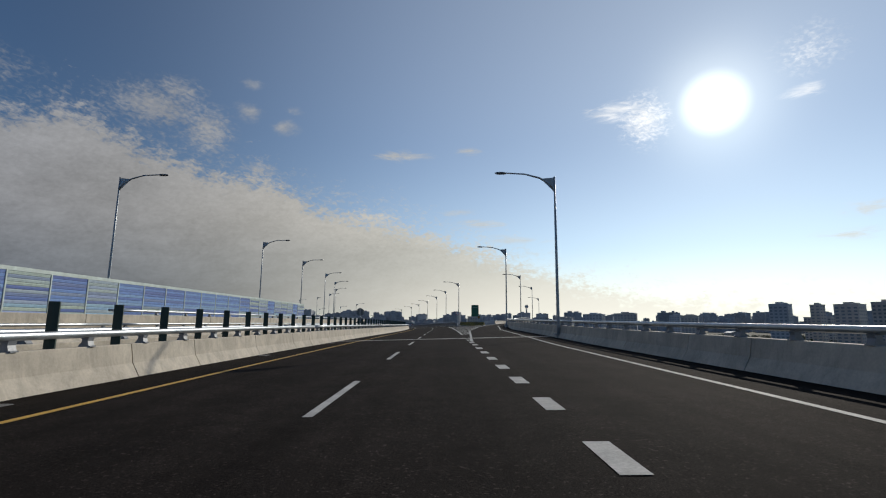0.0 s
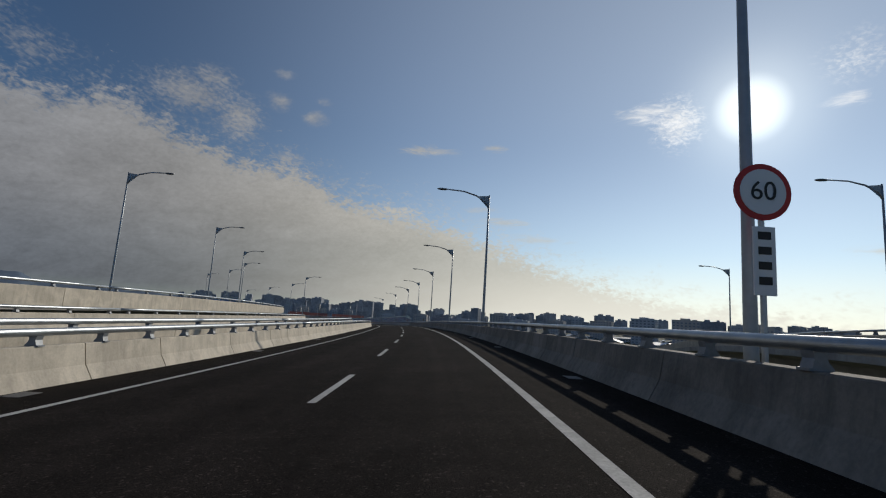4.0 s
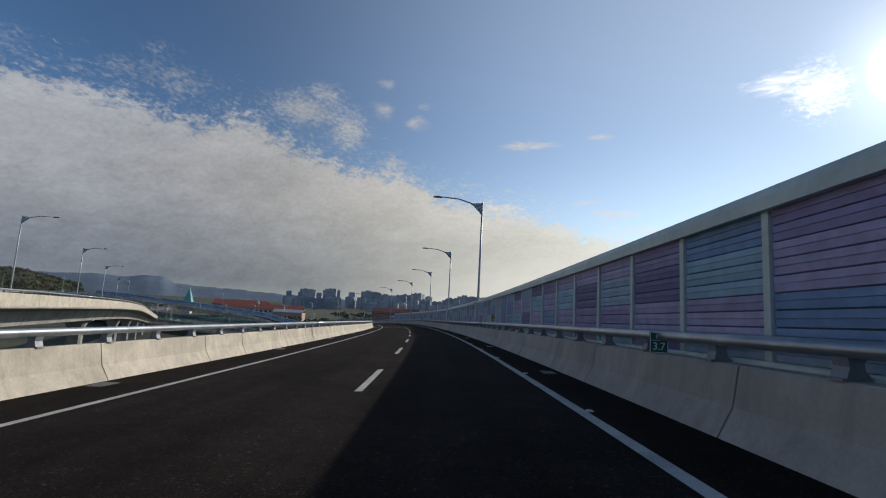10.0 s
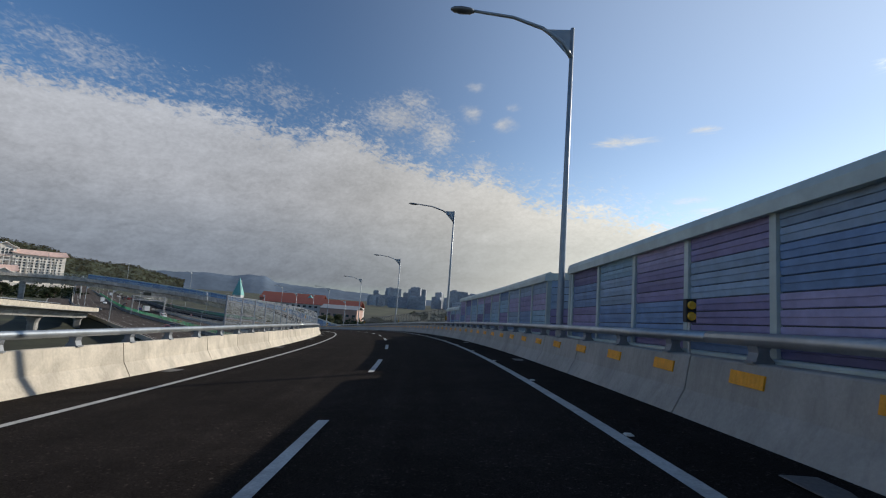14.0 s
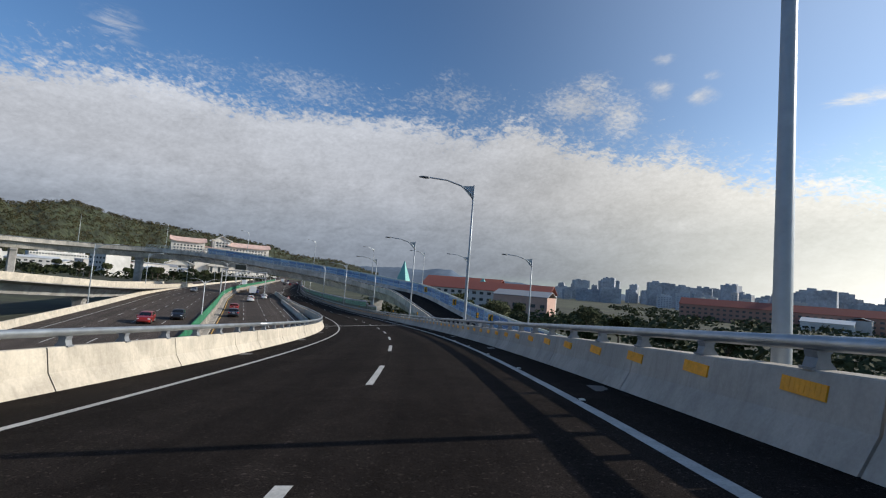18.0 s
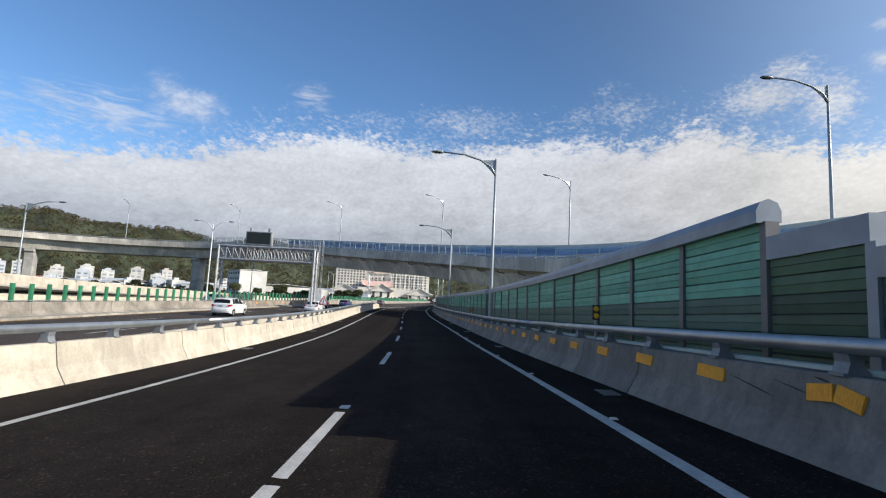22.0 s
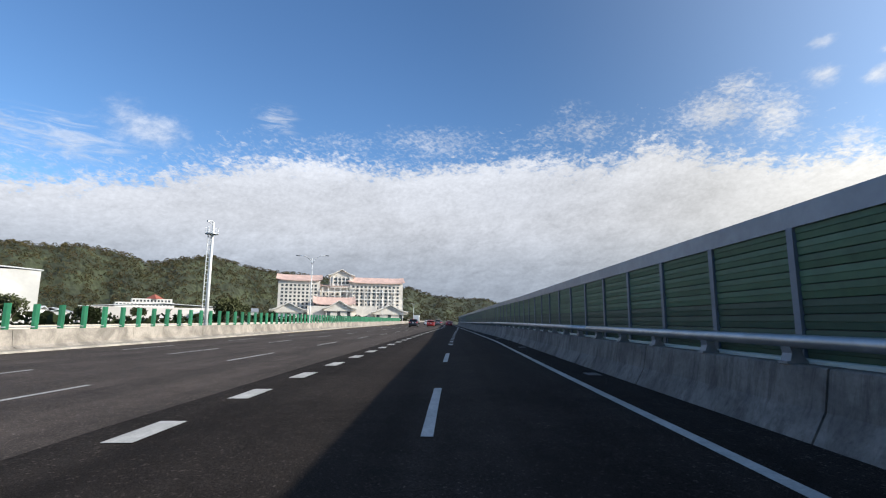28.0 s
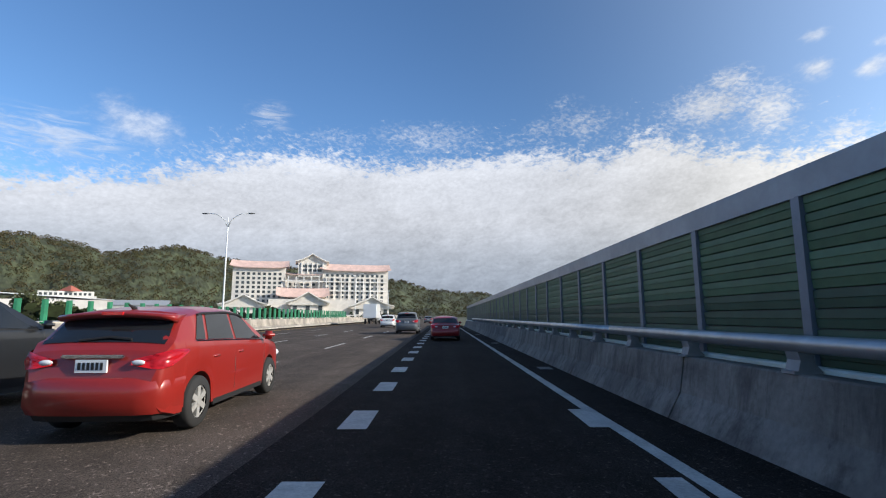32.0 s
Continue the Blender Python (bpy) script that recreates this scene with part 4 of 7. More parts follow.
# ---------------------------------------------------------------- noise walls
def slat_material(name, stops, rough=0.55):
    if name in MATS:
        return MATS[name]
    m = bpy.data.materials.new(name)
    m.use_nodes = True
    nt = m.node_tree
    p = nt.nodes["Principled BSDF"]
    p.inputs["Roughness"].default_value = rough
    geo = nt.nodes.new("ShaderNodeNewGeometry")
    oi = nt.nodes.new("ShaderNodeObjectInfo")
    v = math_n(nt, "FRACT", math_n(nt, "ADD", math_n(nt, "MULTIPLY", geo.outputs["Random Per Island"], 0.55), math_n(nt, "MULTIPLY", oi.outputs["Random"], 0.6)))
    col = ramp_n(nt, v, stops)
    n = map_n(nt, noise_n(nt, geo.outputs["Position"], 3.0, 5.0, 0.65), 0.3, 0.7, 0.82, 1.1)
    sc = nt.nodes.new("ShaderNodeVectorMath")
    sc.operation = "SCALE"
    nt.links.new(col, sc.inputs[0])
    nt.links.new(n, sc.inputs[3])
    nt.links.new(sc.outputs[0], p.inputs["Base Color"])
    MATS[name] = m
    return m


BLUES = [slat_material("blue_slats_" + n, [(0.0, tuple(c * 0.88 for c in rgb)), (1.0, tuple(c * 1.1 for c in rgb))]) for n, rgb in
         (("lavender", (0.36, 0.33, 0.50)), ("purple", (0.145, 0.14, 0.275)), ("light", (0.28, 0.45, 0.56)), ("mid", (0.17, 0.28, 0.46)), ("violet", (0.26, 0.23, 0.40)), ("pale", (0.29, 0.40, 0.52)))]
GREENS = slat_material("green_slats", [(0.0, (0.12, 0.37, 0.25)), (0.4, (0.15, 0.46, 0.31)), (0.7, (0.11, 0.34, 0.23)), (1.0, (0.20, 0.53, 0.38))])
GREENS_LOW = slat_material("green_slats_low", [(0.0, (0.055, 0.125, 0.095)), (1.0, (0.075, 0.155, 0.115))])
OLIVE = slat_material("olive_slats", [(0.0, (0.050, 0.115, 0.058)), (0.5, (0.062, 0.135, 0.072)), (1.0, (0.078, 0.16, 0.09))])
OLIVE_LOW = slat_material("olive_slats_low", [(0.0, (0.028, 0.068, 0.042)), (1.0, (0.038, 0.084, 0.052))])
SKYBLUE = slat_material("clear_blue_slats", [(0.0, (0.32, 0.50, 0.60)), (0.35, (0.16, 0.30, 0.62)), (0.6, (0.10, 0.16, 0.42)), (0.8, (0.45, 0.55, 0.45)), (1.0, (0.28, 0.36, 0.60))])
MIDBLUE = slat_material("bright_blue_slats", [(0.0, (0.20, 0.38, 0.62)), (0.4, (0.10, 0.20, 0.42)), (0.7, (0.26, 0.46, 0.66)), (1.0, (0.42, 0.56, 0.70))])
CAP_PALE = mat("pale_green_metal", (0.52, 0.60, 0.56), 0.45, 0.1, grain=0.06, grain_size=6, stain=0.15, stain_size=1.0)
CAP_GREY = mat("grey_metal", (0.27, 0.30, 0.335), 0.45, 0.3, grain=0.08, grain_size=6, stain=0.15, stain_size=1.0)
POST_BROWN = mat("brown_grey_metal", (0.15, 0.145, 0.145), 0.5, 0.2, grain=0.1, grain_size=8, stain=0.15, stain_size=1.0)
POST_BLUEGREY = mat("bluegrey_metal", (0.15, 0.185, 0.235), 0.45, 0.3, grain=0.1, grain_size=8, stain=0.12, stain_size=1.0)


BACKING = mat("wall_backing", (0.05, 0.06, 0.065), 0.7, grain=0.1, grain_size=8)
paint_rng = random.Random(77)


def noise_wall(name, label, f, sg, a, b, way, turn_of, slats, low, post_m, cap_m, bottom=0.45, top=2.6, bays=2.0, rows_n=9, low_rows=0, cap="round", heights=None, gaps=(), single=(0, 0)):
    """Panels of pressed slats between steel posts, under a cap; bays end where a lamp pole's pocket begins."""
    ob = root(name, label, "noise wall", kind="structure")
    runs = []
    s = a
    while s < b - 0.2:
        hole = [g for g in gaps if g[0] - 0.01 <= s < g[1]]
        e = hole[0][1] if hole else min([b, s + bays] + [g[0] for g in gaps if s + 0.01 < g[0] < s + bays])
        if not hole and e + 0.5 > b:
            e = b
        tp = heights(s) if heights else top
        if not hole:
            h = (tp - bottom) / rows_n
            apart = single[0] <= s < single[1]
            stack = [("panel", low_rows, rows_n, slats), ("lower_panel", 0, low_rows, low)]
            if isinstance(slats, list):
                stack, last = [], None
                for r0 in range(0, rows_n, 3):
                    last = paint_rng.choice([q for q in slats if q is not last])
                    stack.append(("panel", r0, min(rows_n, r0 + 3), last))
            for nm, r0, r1, m in stack:
                if r1 <= r0:
                    continue
                bm = bmesh.new()
                for k in range(r0, r1):
                    z0 = bottom + h * k
                    sec = [(0.0, z0 + 0.001), (0.0, z0 + h * 0.035), (-sg * 0.04, z0 + h * 0.09), (-sg * 0.052, z0 + h * 0.52), (-sg * 0.034, z0 + h * 0.535), (-sg * 0.034, z0 + h * 0.56), (-sg * 0.052, z0 + h * 0.575), (-sg * 0.05, z0 + h - 0.003), (sg * 0.045, z0 + h - 0.003), (sg * 0.045, z0 + 0.001)]
                    sheet(bm, [[way(q, f(q) + u, v) for u, v in sec] for q in (s + 0.07, e - 0.07)], True)
                    if apart:
                        bmesh.ops.recalc_face_normals(bm, faces=bm.faces)
                        part("slat", bm, m, ob)
                        bm = bmesh.new()
                if apart:
                    bm.free()
                    continue
                bmesh.ops.recalc_face_normals(bm, faces=bm.faces)
                part(nm, bm, m, ob)
            if runs and runs[-1][1] == s and runs[-1][2] == tp:
                runs[-1][1] = e
            else:
                runs.append([s, e, tp])
            bm = bmesh.new()
            if cap == "round":
                sec = [(-0.17, tp), (-0.17, tp + 0.16), (-0.12, tp + 0.27), (0.0, tp + 0.32), (0.12, tp + 0.27), (0.17, tp + 0.16), (0.17, tp)]
            else:
                sec = [(-0.09, tp), (-0.09, tp + 0.3), (0.09, tp + 0.3), (0.09, tp)]
            sweep(bm, s, e, sec, way, 3, f)
            part("cap", bm, cap_m, ob)
        p0 = way(s, f(s), 0)
        bm = bmesh.new()
        box(bm, -0.09, 0.09, -0.06, 0.06, bottom - 0.35, tp + 0.01)
        o = part("post", bm, post_m, ob)
        o.matrix_world = pose(p0.x, p0.y, p0.z, 0, 0, turn_of(s))
        s = e
    for r0, r1, tp in runs:
        if way is on_road:
            part("sill", sweep(bmesh.new(), r0, r1, [(-sg * 0.19, 0.70), (-sg * 0.19, 0.85), (-sg * 0.17, 0.87), (-sg * 0.06, 0.87), (-sg * 0.06, 0.70)], way, 3, f), CAP_PALE, ob)
        part("backing", sweep(bmesh.new(), r0, r1, [(-sg * 0.01, bottom), (sg * 0.02, bottom), (sg * 0.02, tp), (-sg * 0.01, tp)], way, 3, f), BACKING, ob)
    return ob


wall_line = lambda s: barrier_r(s) + 0.72


def step_up(s):
    return 2.08 if s > 450.4 else 1.95 if s < 260.4 else 2.28 if s < 264.4 else 2.68


noise_wall("wall_noise_blue", "blue and violet slatted noise wall with a pale rounded cap", wall_line, 1, 256.5, 456.4, on_road, heading, BLUES, BLUES, CAP_PALE, CAP_PALE, rows_n=11,
           heights=step_up, gaps=[(p - 1.2, p + 1.2) for p in (267.5, 300.2, 337.6, 367.4, 398.9, 429.5)], single=(386, 438))
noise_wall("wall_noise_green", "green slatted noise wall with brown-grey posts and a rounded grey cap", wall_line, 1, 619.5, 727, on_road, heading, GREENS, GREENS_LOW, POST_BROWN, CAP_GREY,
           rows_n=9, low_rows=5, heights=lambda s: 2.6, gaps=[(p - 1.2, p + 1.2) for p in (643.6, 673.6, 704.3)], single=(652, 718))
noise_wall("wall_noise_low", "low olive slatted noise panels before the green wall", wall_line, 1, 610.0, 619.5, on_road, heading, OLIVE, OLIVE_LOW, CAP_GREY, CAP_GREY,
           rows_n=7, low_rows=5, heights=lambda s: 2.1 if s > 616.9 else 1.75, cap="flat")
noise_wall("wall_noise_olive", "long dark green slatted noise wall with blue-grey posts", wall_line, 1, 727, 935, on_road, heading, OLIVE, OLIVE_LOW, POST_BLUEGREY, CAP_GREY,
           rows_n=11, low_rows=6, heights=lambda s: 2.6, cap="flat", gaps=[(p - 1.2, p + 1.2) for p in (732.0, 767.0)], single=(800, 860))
noise_wall("wall_noise_pale", "pale see-through noise wall in blue and white bands", lambda s: -5.3, -1, 70, 232, RB.place, lambda q: math.degrees(RB.at(q)[1]), SKYBLUE, SKYBLUE, CAP_PALE, CAP_PALE,
           bottom=0.8, top=4.0, rows_n=12, bays=4.0, cap="flat")
noise_wall("wall_noise_far", "pale blue noise wall on the far ramp", lambda s: -5.3, -1, 405, 470, RB.place, lambda q: math.degrees(RB.at(q)[1]), SKYBLUE, SKYBLUE, CAP_PALE, CAP_PALE,
           bottom=0.8, top=3.4, rows_n=8, bays=4.0, cap="flat")
noise_wall("wall_noise_flyover", "bright blue noise wall along the flyover", lambda s: 4.35, 1, 128, ov_near(-344, 549), OV.place, lambda q: math.degrees(OV.at(q)[1]), MIDBLUE, MIDBLUE, CAP_PALE, CAP_PALE,
           bottom=0.75, top=2.9, rows_n=7, bays=4.0, cap="flat")
# sealed pockets in the wall behind the lamp poles
for name, m, cap_m, ps, tp in (("wall_pocket", BLUES, CAP_PALE, (267.5, 300.2, 337.6, 367.4, 398.9, 429.5), 2.68), ("wall_pocket_green", GREENS, CAP_GREY, (643.6, 673.6, 704.3), 2.6),
                               ("wall_pocket_olive", OLIVE, CAP_GREY, (732.0, 767.0), 2.6)):
    ob = root(name, "noise wall panels set back behind a lamp pole", "noise wall", kind="structure")
    for q in ps:
        for (s0, u0), (s1, u1) in (((q - 1.2, 0.0), (q - 0.7, 0.75)), ((q - 0.7, 0.75), (q + 0.7, 0.75)), ((q + 0.7, 0.75), (q + 1.2, 0.0))):
            bm = bmesh.new()
            sheet(bm, [[on_road(s_, wall_line(s_) + u_ + w_, v_) for w_, v_ in ((0.0, 0.3), (0.0, tp), (0.025, tp), (0.025, 0.3))] for s_, u_ in ((s0, u0), (s1, u1))], True)
            part("backing", bm, BACKING, ob)
            bm = bmesh.new()
            for k in range(9):
                z0, h = 0.45 + k * (tp - 0.45) / 9, (tp - 0.45) / 9
                sheet(bm, [[on_road(s_, wall_line(s_) + u_ + w_, v_) for w_, v_ in ((-0.03, z0 + 0.01), (-0.03, z0 + h - 0.01), (0.04, z0 + h - 0.01), (0.04, z0 + 0.01))] for s_, u_ in ((s0, u0), (s1, u1))], True)
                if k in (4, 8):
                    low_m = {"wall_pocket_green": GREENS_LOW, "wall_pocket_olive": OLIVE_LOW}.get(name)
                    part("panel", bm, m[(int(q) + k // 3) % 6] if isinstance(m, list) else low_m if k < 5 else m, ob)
                    bm = bmesh.new()
            sheet(bm, [[on_road(s_, wall_line(s_) + u_ + w_, v_) for w_, v_ in ((-0.14, tp), (-0.14, tp + 0.25), (0.14, tp + 0.25), (0.14, tp))] for s_, u_ in ((s0, u0), (s1, u1))], True)
            part("cap", bm, cap_m, ob)


# ---------------------------------------------------------------- mesh fences
def wire_material():
    """Woven wire: thin bars, open between."""
    m = bpy.data.materials.new("chain_link")
    m.use_nodes = True
    nt = m.node_tree
    p = nt.nodes["Principled BSDF"]
    p.inputs["Base Color"].default_value, p.inputs["Metallic"].default_value, p.inputs["Roughness"].default_value = (0.33, 0.35, 0.36, 1), 0.6, 0.5
    uv = nt.nodes.new("ShaderNodeUVMap")
    sep = nt.nodes.new("ShaderNodeSeparateXYZ")
    nt.links.new(uv.outputs[0], sep.inputs[0])
    a = math_n(nt, "ADD", sep.outputs[0], sep.outputs[1])
    b = math_n(nt, "SUBTRACT", sep.outputs[0], sep.outputs[1])
    f = [math_n(nt, "ABSOLUTE", math_n(nt, "SUBTRACT", math_n(nt, "FRACT", math_n(nt, "MULTIPLY", q, 11.0)), 0.5)) for q in (a, b)]
    wire = math_n(nt, "LESS_THAN", math_n(nt, "MINIMUM", f[0], f[1]), 0.085)
    nt.links.new(wire, p.inputs["Alpha"])
    return m


WIRE = wire_material()


def mesh_fence(name, label, f, sg, a, b, way, turn_of, base, top, lean=0.0, bays=2.0, pole_m=None):
    ob = root(name, label, "fence", "mesh fences")
    pole_m = pole_m or POST_BROWN
    s = a
    while s < b:
        e = min(b, s + bays)
        bm = bmesh.new()
        uvl = bm.loops.layers.uv.new("UVMap")
        vs = [bm.verts.new(way(q, f(q) + sg * lean * k, z)) for q, z, k in ((s, base, 0), (e, base, 0), (e, top, 1), (s, top, 1))]
        fc = bm.faces.new(vs)
        for lp, (x, y) in zip(fc.loops, ((s, base), (e, base), (e, top), (s, top))):
            lp[uvl].uv = (x, y)
        part("wire_mesh", bm, WIRE, ob)
        bm = bmesh.new()
        tube(bm, [way(s, f(s), base - 0.4), way(s, f(s) + sg * lean, top + 0.03)], 0.035, 6)
        part("fence_post", bm, pole_m, ob)
        s = e
    for z, k in ((base + 0.03, 0), (top, 1)):
        bm = bmesh.new()
        tube(bm, [way(q, f(q) + sg * lean * k, z) for q in span(a, b, 3)], 0.02, 5)
        part("fence_rail", bm, pole_m, ob)
    return ob


mesh_fence("mesh_fence", "brown-grey chain-link fence behind the barrier rail", lambda s: barrier_r(s) + 0.6, 1, 456.6, 517.5, on_road, heading, 0.75, 2.35, pole_m=POST_BROWN)
mesh_fence("mesh_fence", "tall grey chain-link fence above the inner barrier", lambda s: barrier_l(s) - 0.6, -1, 434, 525, on_road, heading, 0.75, 2.35, pole_m=CAP_GREY)
mesh_fence("mesh_fence", "light steel fence on the flyover parapet above the road", lambda s: -4.1, -1, ov_near(-274, 571.5), ov_near(-362, 533), OV.place, lambda q: math.degrees(OV.at(q)[1]), 0.87, 2.35, pole_m=CAP_PALE)


# ---------------------------------------------------------------- street lamps
LAMP_HEAD = mat("lamp_head", (0.16, 0.17, 0.18), 0.4, 0.3)
LAMP_WHITE = mat("lamp_white_paint", (0.62, 0.64, 0.64), 0.45, 0.1, grain=0.05, grain_size=4)


def lamp_proto(height=9.8, reach=3.25, material=POLE, twin=False):
    r = root("street_lamp", "tall grey street lamp with a curved arm over the road", "street lamp", "street lamps")
    bm = bmesh.new()
    tube(bm, [(0, 0, 0), (0, 0, 0.5), (0, 0, height * 0.5), (0, 0, height)], [0.11, 0.105, 0.085, 0.06], 12)
    part("pole", bm, material, r, smooth=True)
    bm = bmesh.new()
    tube(bm, [(0, 0, -0.9), (0, 0, 0.02)], 0.2, 10)
    box(bm, -0.26, 0.26, -0.26, 0.26, 0.0, 0.06)
    part("base_plate", bm, material, r)
    for sg in ((-1, 1) if twin else (-1,)):
        bm = bmesh.new()
        if twin:
            pts = [(sg * 0.02, 0, height - 1.1), (sg * 0.35, 0, height - 0.3), (sg * 1.0, 0, height + 0.25), (sg * reach * 0.6, 0, height + 0.45), (sg * reach, 0, height + 0.52)]
            tube(bm, pts, [0.06, 0.055, 0.05, 0.045, 0.04], 8)
        else:
            pts = [(0, 0, height - 0.95), (sg * 0.28, 0, height - 0.5), (sg * 0.95, 0, height - 0.1), (sg * 1.9, 0, height + 0.15), (sg * reach, 0, height + 0.22)]
            tube(bm, pts, [0.075, 0.07, 0.06, 0.05, 0.045], 8)
            a = [bm.verts.new(p) for p in ((0, -0.015, height - 1.0), (0, -0.015, height - 0.05), (sg * 0.9, -0.015, height - 0.13))]
            b = [bm.verts.new(p) for p in ((0, 0.015, height - 1.0), (0, 0.015, height - 0.05), (sg * 0.9, 0.015, height - 0.13))]
            bm.faces.new(a)
            bm.faces.new(b[::-1])
        part("arm", bm, material, r, smooth=True)
        bm = bmesh.new()
        z = pts[-1][2]
        g = []
        for q, w, h in ((0, 0.05, 0.05), (0.12, 0.14, 0.08), (0.4, 0.17, 0.09), (0.62, 0.13, 0.07), (0.74, 0.05, 0.03)):
            x = sg * (reach - 0.1 + q)
            g.append([(x, w * math.cos(k * math.pi / 4), z - 0.02 + h * math.sin(k * math.pi / 4)) for k in range(8)])
        sheet(bm, g, True)
        bmesh.ops.recalc_face_normals(bm, faces=bm.faces)
        part("lamp_head", bm, LAMP_HEAD, r, "dark lamp head", smooth=True)
    return r


first = lamp_proto()
POLES = [156.5, 186.0, 216.6, 244.0, 267.5, 300.2, 337.6, 367.4, 398.9, 429.5, 457.0, 490.0, 523.0, 552.4, 583.0, 613.4, 643.6, 673.6]
first.matrix_world = stand(33.0, 7.85, 0.2) @ Matrix.Diagonal((1.1, 1.1, 1.14, 1))
copy_thing(first, stand(73.0, 9.5, 0.2) @ Matrix.Diagonal((1.04, 1.04, 1.06, 1)))
copy_thing(first, stand(127.0, barrier_r(127) + 1.7, 0.2))
for s in POLES:
    copy_thing(first, stand(s, barrier_r(s) + 0.75, 0.2))
for s, w, k in ((704.3, 1.05, 0.75), (732.0, 1.12, 1.12), (767.0, 1.12, 1.12)):
    copy_thing(first, stand(s, barrier_r(s) + 0.75, 0.2) @ Matrix.Diagonal((w, w, k, 1)))
for s in (8, 45, 83, 110, 140, 170, 204, 240, 275, 309, 343):             # far side of the second carriageway, arms the other way
    q = s + 120
    copy_thing(first, RB.stand(q, -5.6, 0.9, 180) @ Matrix.Diagonal((1.1, 1.1, 1.2, 1)))
for s in (258, 294, 330, 366, 404, 442, 480):
    copy_thing(first, RA.stand(s + 122, -5.5, 0.9, 180))
for s in (113.2, 150, 184):
    p = exit_ramp(s, EXIT_R(s) + 1.95, 0.2)
    copy_thing(first, pose(p.x, p.y, p.z, 0, 0, heading(s) - 12))
for x, y in ((-172, 532.3), (-199.5, 548), (-232, 564.8), (-263, 571.3), (-293.5, 567), (-324.5, 554.5), (-356, 533.5), (-370.5, 506), (-371, 472)):
    copy_thing(first, OV.stand(ov_near(x, y), 4.75, 0.5))
twin = lamp_proto(12.3, 2.3, LAMP_WHITE, True)
tagged(twin, "white twin-armed street lamp standing in the median", "street lamp", "median lamps")
twin.matrix_world = FW.stand(FWS - 7, 0.0, 0.6) @ Matrix.Diagonal((0.8, 0.8, 0.76, 1))
for d, k in ((-86, 0.64), (52, 0.74), (108, 0.92), (157, 1.0), (228, 1.0), (289, 1.0), (350, 1.0)):
    copy_thing(twin, FW.stand(FWS + d, 0.0, 0.6) @ Matrix.Diagonal((max(k, 0.8), max(k, 0.8), k, 1)))
for d in (-60, -10, 50, 110):
    copy_thing(first, FW.stand(FWS + d, -19.2, -0.3, 180))

# ---------------------------------------------------------------- motorway median with glare slats
GSLAT = mat("green_slat_paint", (0.03, 0.20, 0.10), 0.45, grain=0.1, grain_size=5, stain=0.15, stain_size=2, random_value=0.2)
DARKGREEN = mat("dark_green_paint", (0.012, 0.035, 0.028), 0.45, grain=0.1, grain_size=5, random_value=0.15)
med = root("barrier_median", "stained concrete median wall of the motorway", "barrier", kind="structure")
s = 60.0
MEDC = mat("median_concrete", (0.30, 0.27, 0.23), 0.9, grain=0.15, grain_size=12, stain=0.45, stain_size=0.7, bump=0.3, bump_size=25, random_value=0.06)
while s < 900:
    bm = bmesh.new()
    sweep(bm, s + 0.012, s + 7.99, [(-0.62, 0), (-0.62, 0.12), (-0.3, 0.3), (-0.22, 1.0), (0.22, 1.0), (0.3, 0.3), (0.62, 0.12), (0.62, 0)], FW.place, 8)
    part("barrier_segment", bm, MEDC, med)
    s += 8


KERB = mat("kerb_concrete", (0.36, 0.33, 0.28), 0.9, grain=0.15, grain_size=15, stain=0.35, stain_size=0.8, bump=0.3, bump_size=25, streak=0.2)
for s in range(60, 900, 12):
    bm = bmesh.new()
    sweep(bm, s + 0.01, s + 11.99, [(0.63, 0.0), (0.63, 0.17), (1.2, 0.15), (1.26, 0.1), (1.28, 0.0)], FW.place, 12)
    part("kerb_stone", bm, KERB, med)


def slat_mesh(h, w, m):
    bm = bmesh.new()
    pts = [(-w / 2, -0.03), (0, -0.05), (w / 2, -0.03), (w / 2, 0.03), (0, 0.012), (-w / 2, 0.03)]
    sheet(bm, [[(x, y, z) for x, y in pts] for z in (0, h)], True)
    me = bpy.data.meshes.new("glare_slat")
    bm.to_mesh(me)
    bm.free()
    me.materials.append(m)
    return me


SLAT = slat_mesh(1.15, 0.26, GSLAT)
for c0 in range(300, 700, 40):
    r = root("glare_screen", "row of green glare slats on the median wall", "glare screen", "glare screens")
    bm = bmesh.new()
    tube(bm, [FW.place(c0, 0, 1.1), FW.place(c0 + 40, 0, 1.1)], 0.03, 6)
    part("slat_rail", bm, GALV, r)
    n = 27
    for k in range(n):
        o = new("glare_slat", SLAT)
        o.parent = r
        o.matrix_world = FW.stand(c0 + (k + 0.5) * 40 / n, 0, 1.0, 25)
# dark green posts on the inner barrier at the start
r = root("glare_screen", "row of dark green glare posts on the inner barrier", "glare screen", "glare screens")
SLAT2 = slat_mesh(0.98, 0.2, DARKGREEN)
for k in range(0, 62):
    s = -6 + 2.0 * k
    if s < 112:
        o = new("glare_slat", SLAT2)
        o.parent = r
        o.matrix_world = stand(s, barrier_l(s) - 0.42, 0.82, 20)

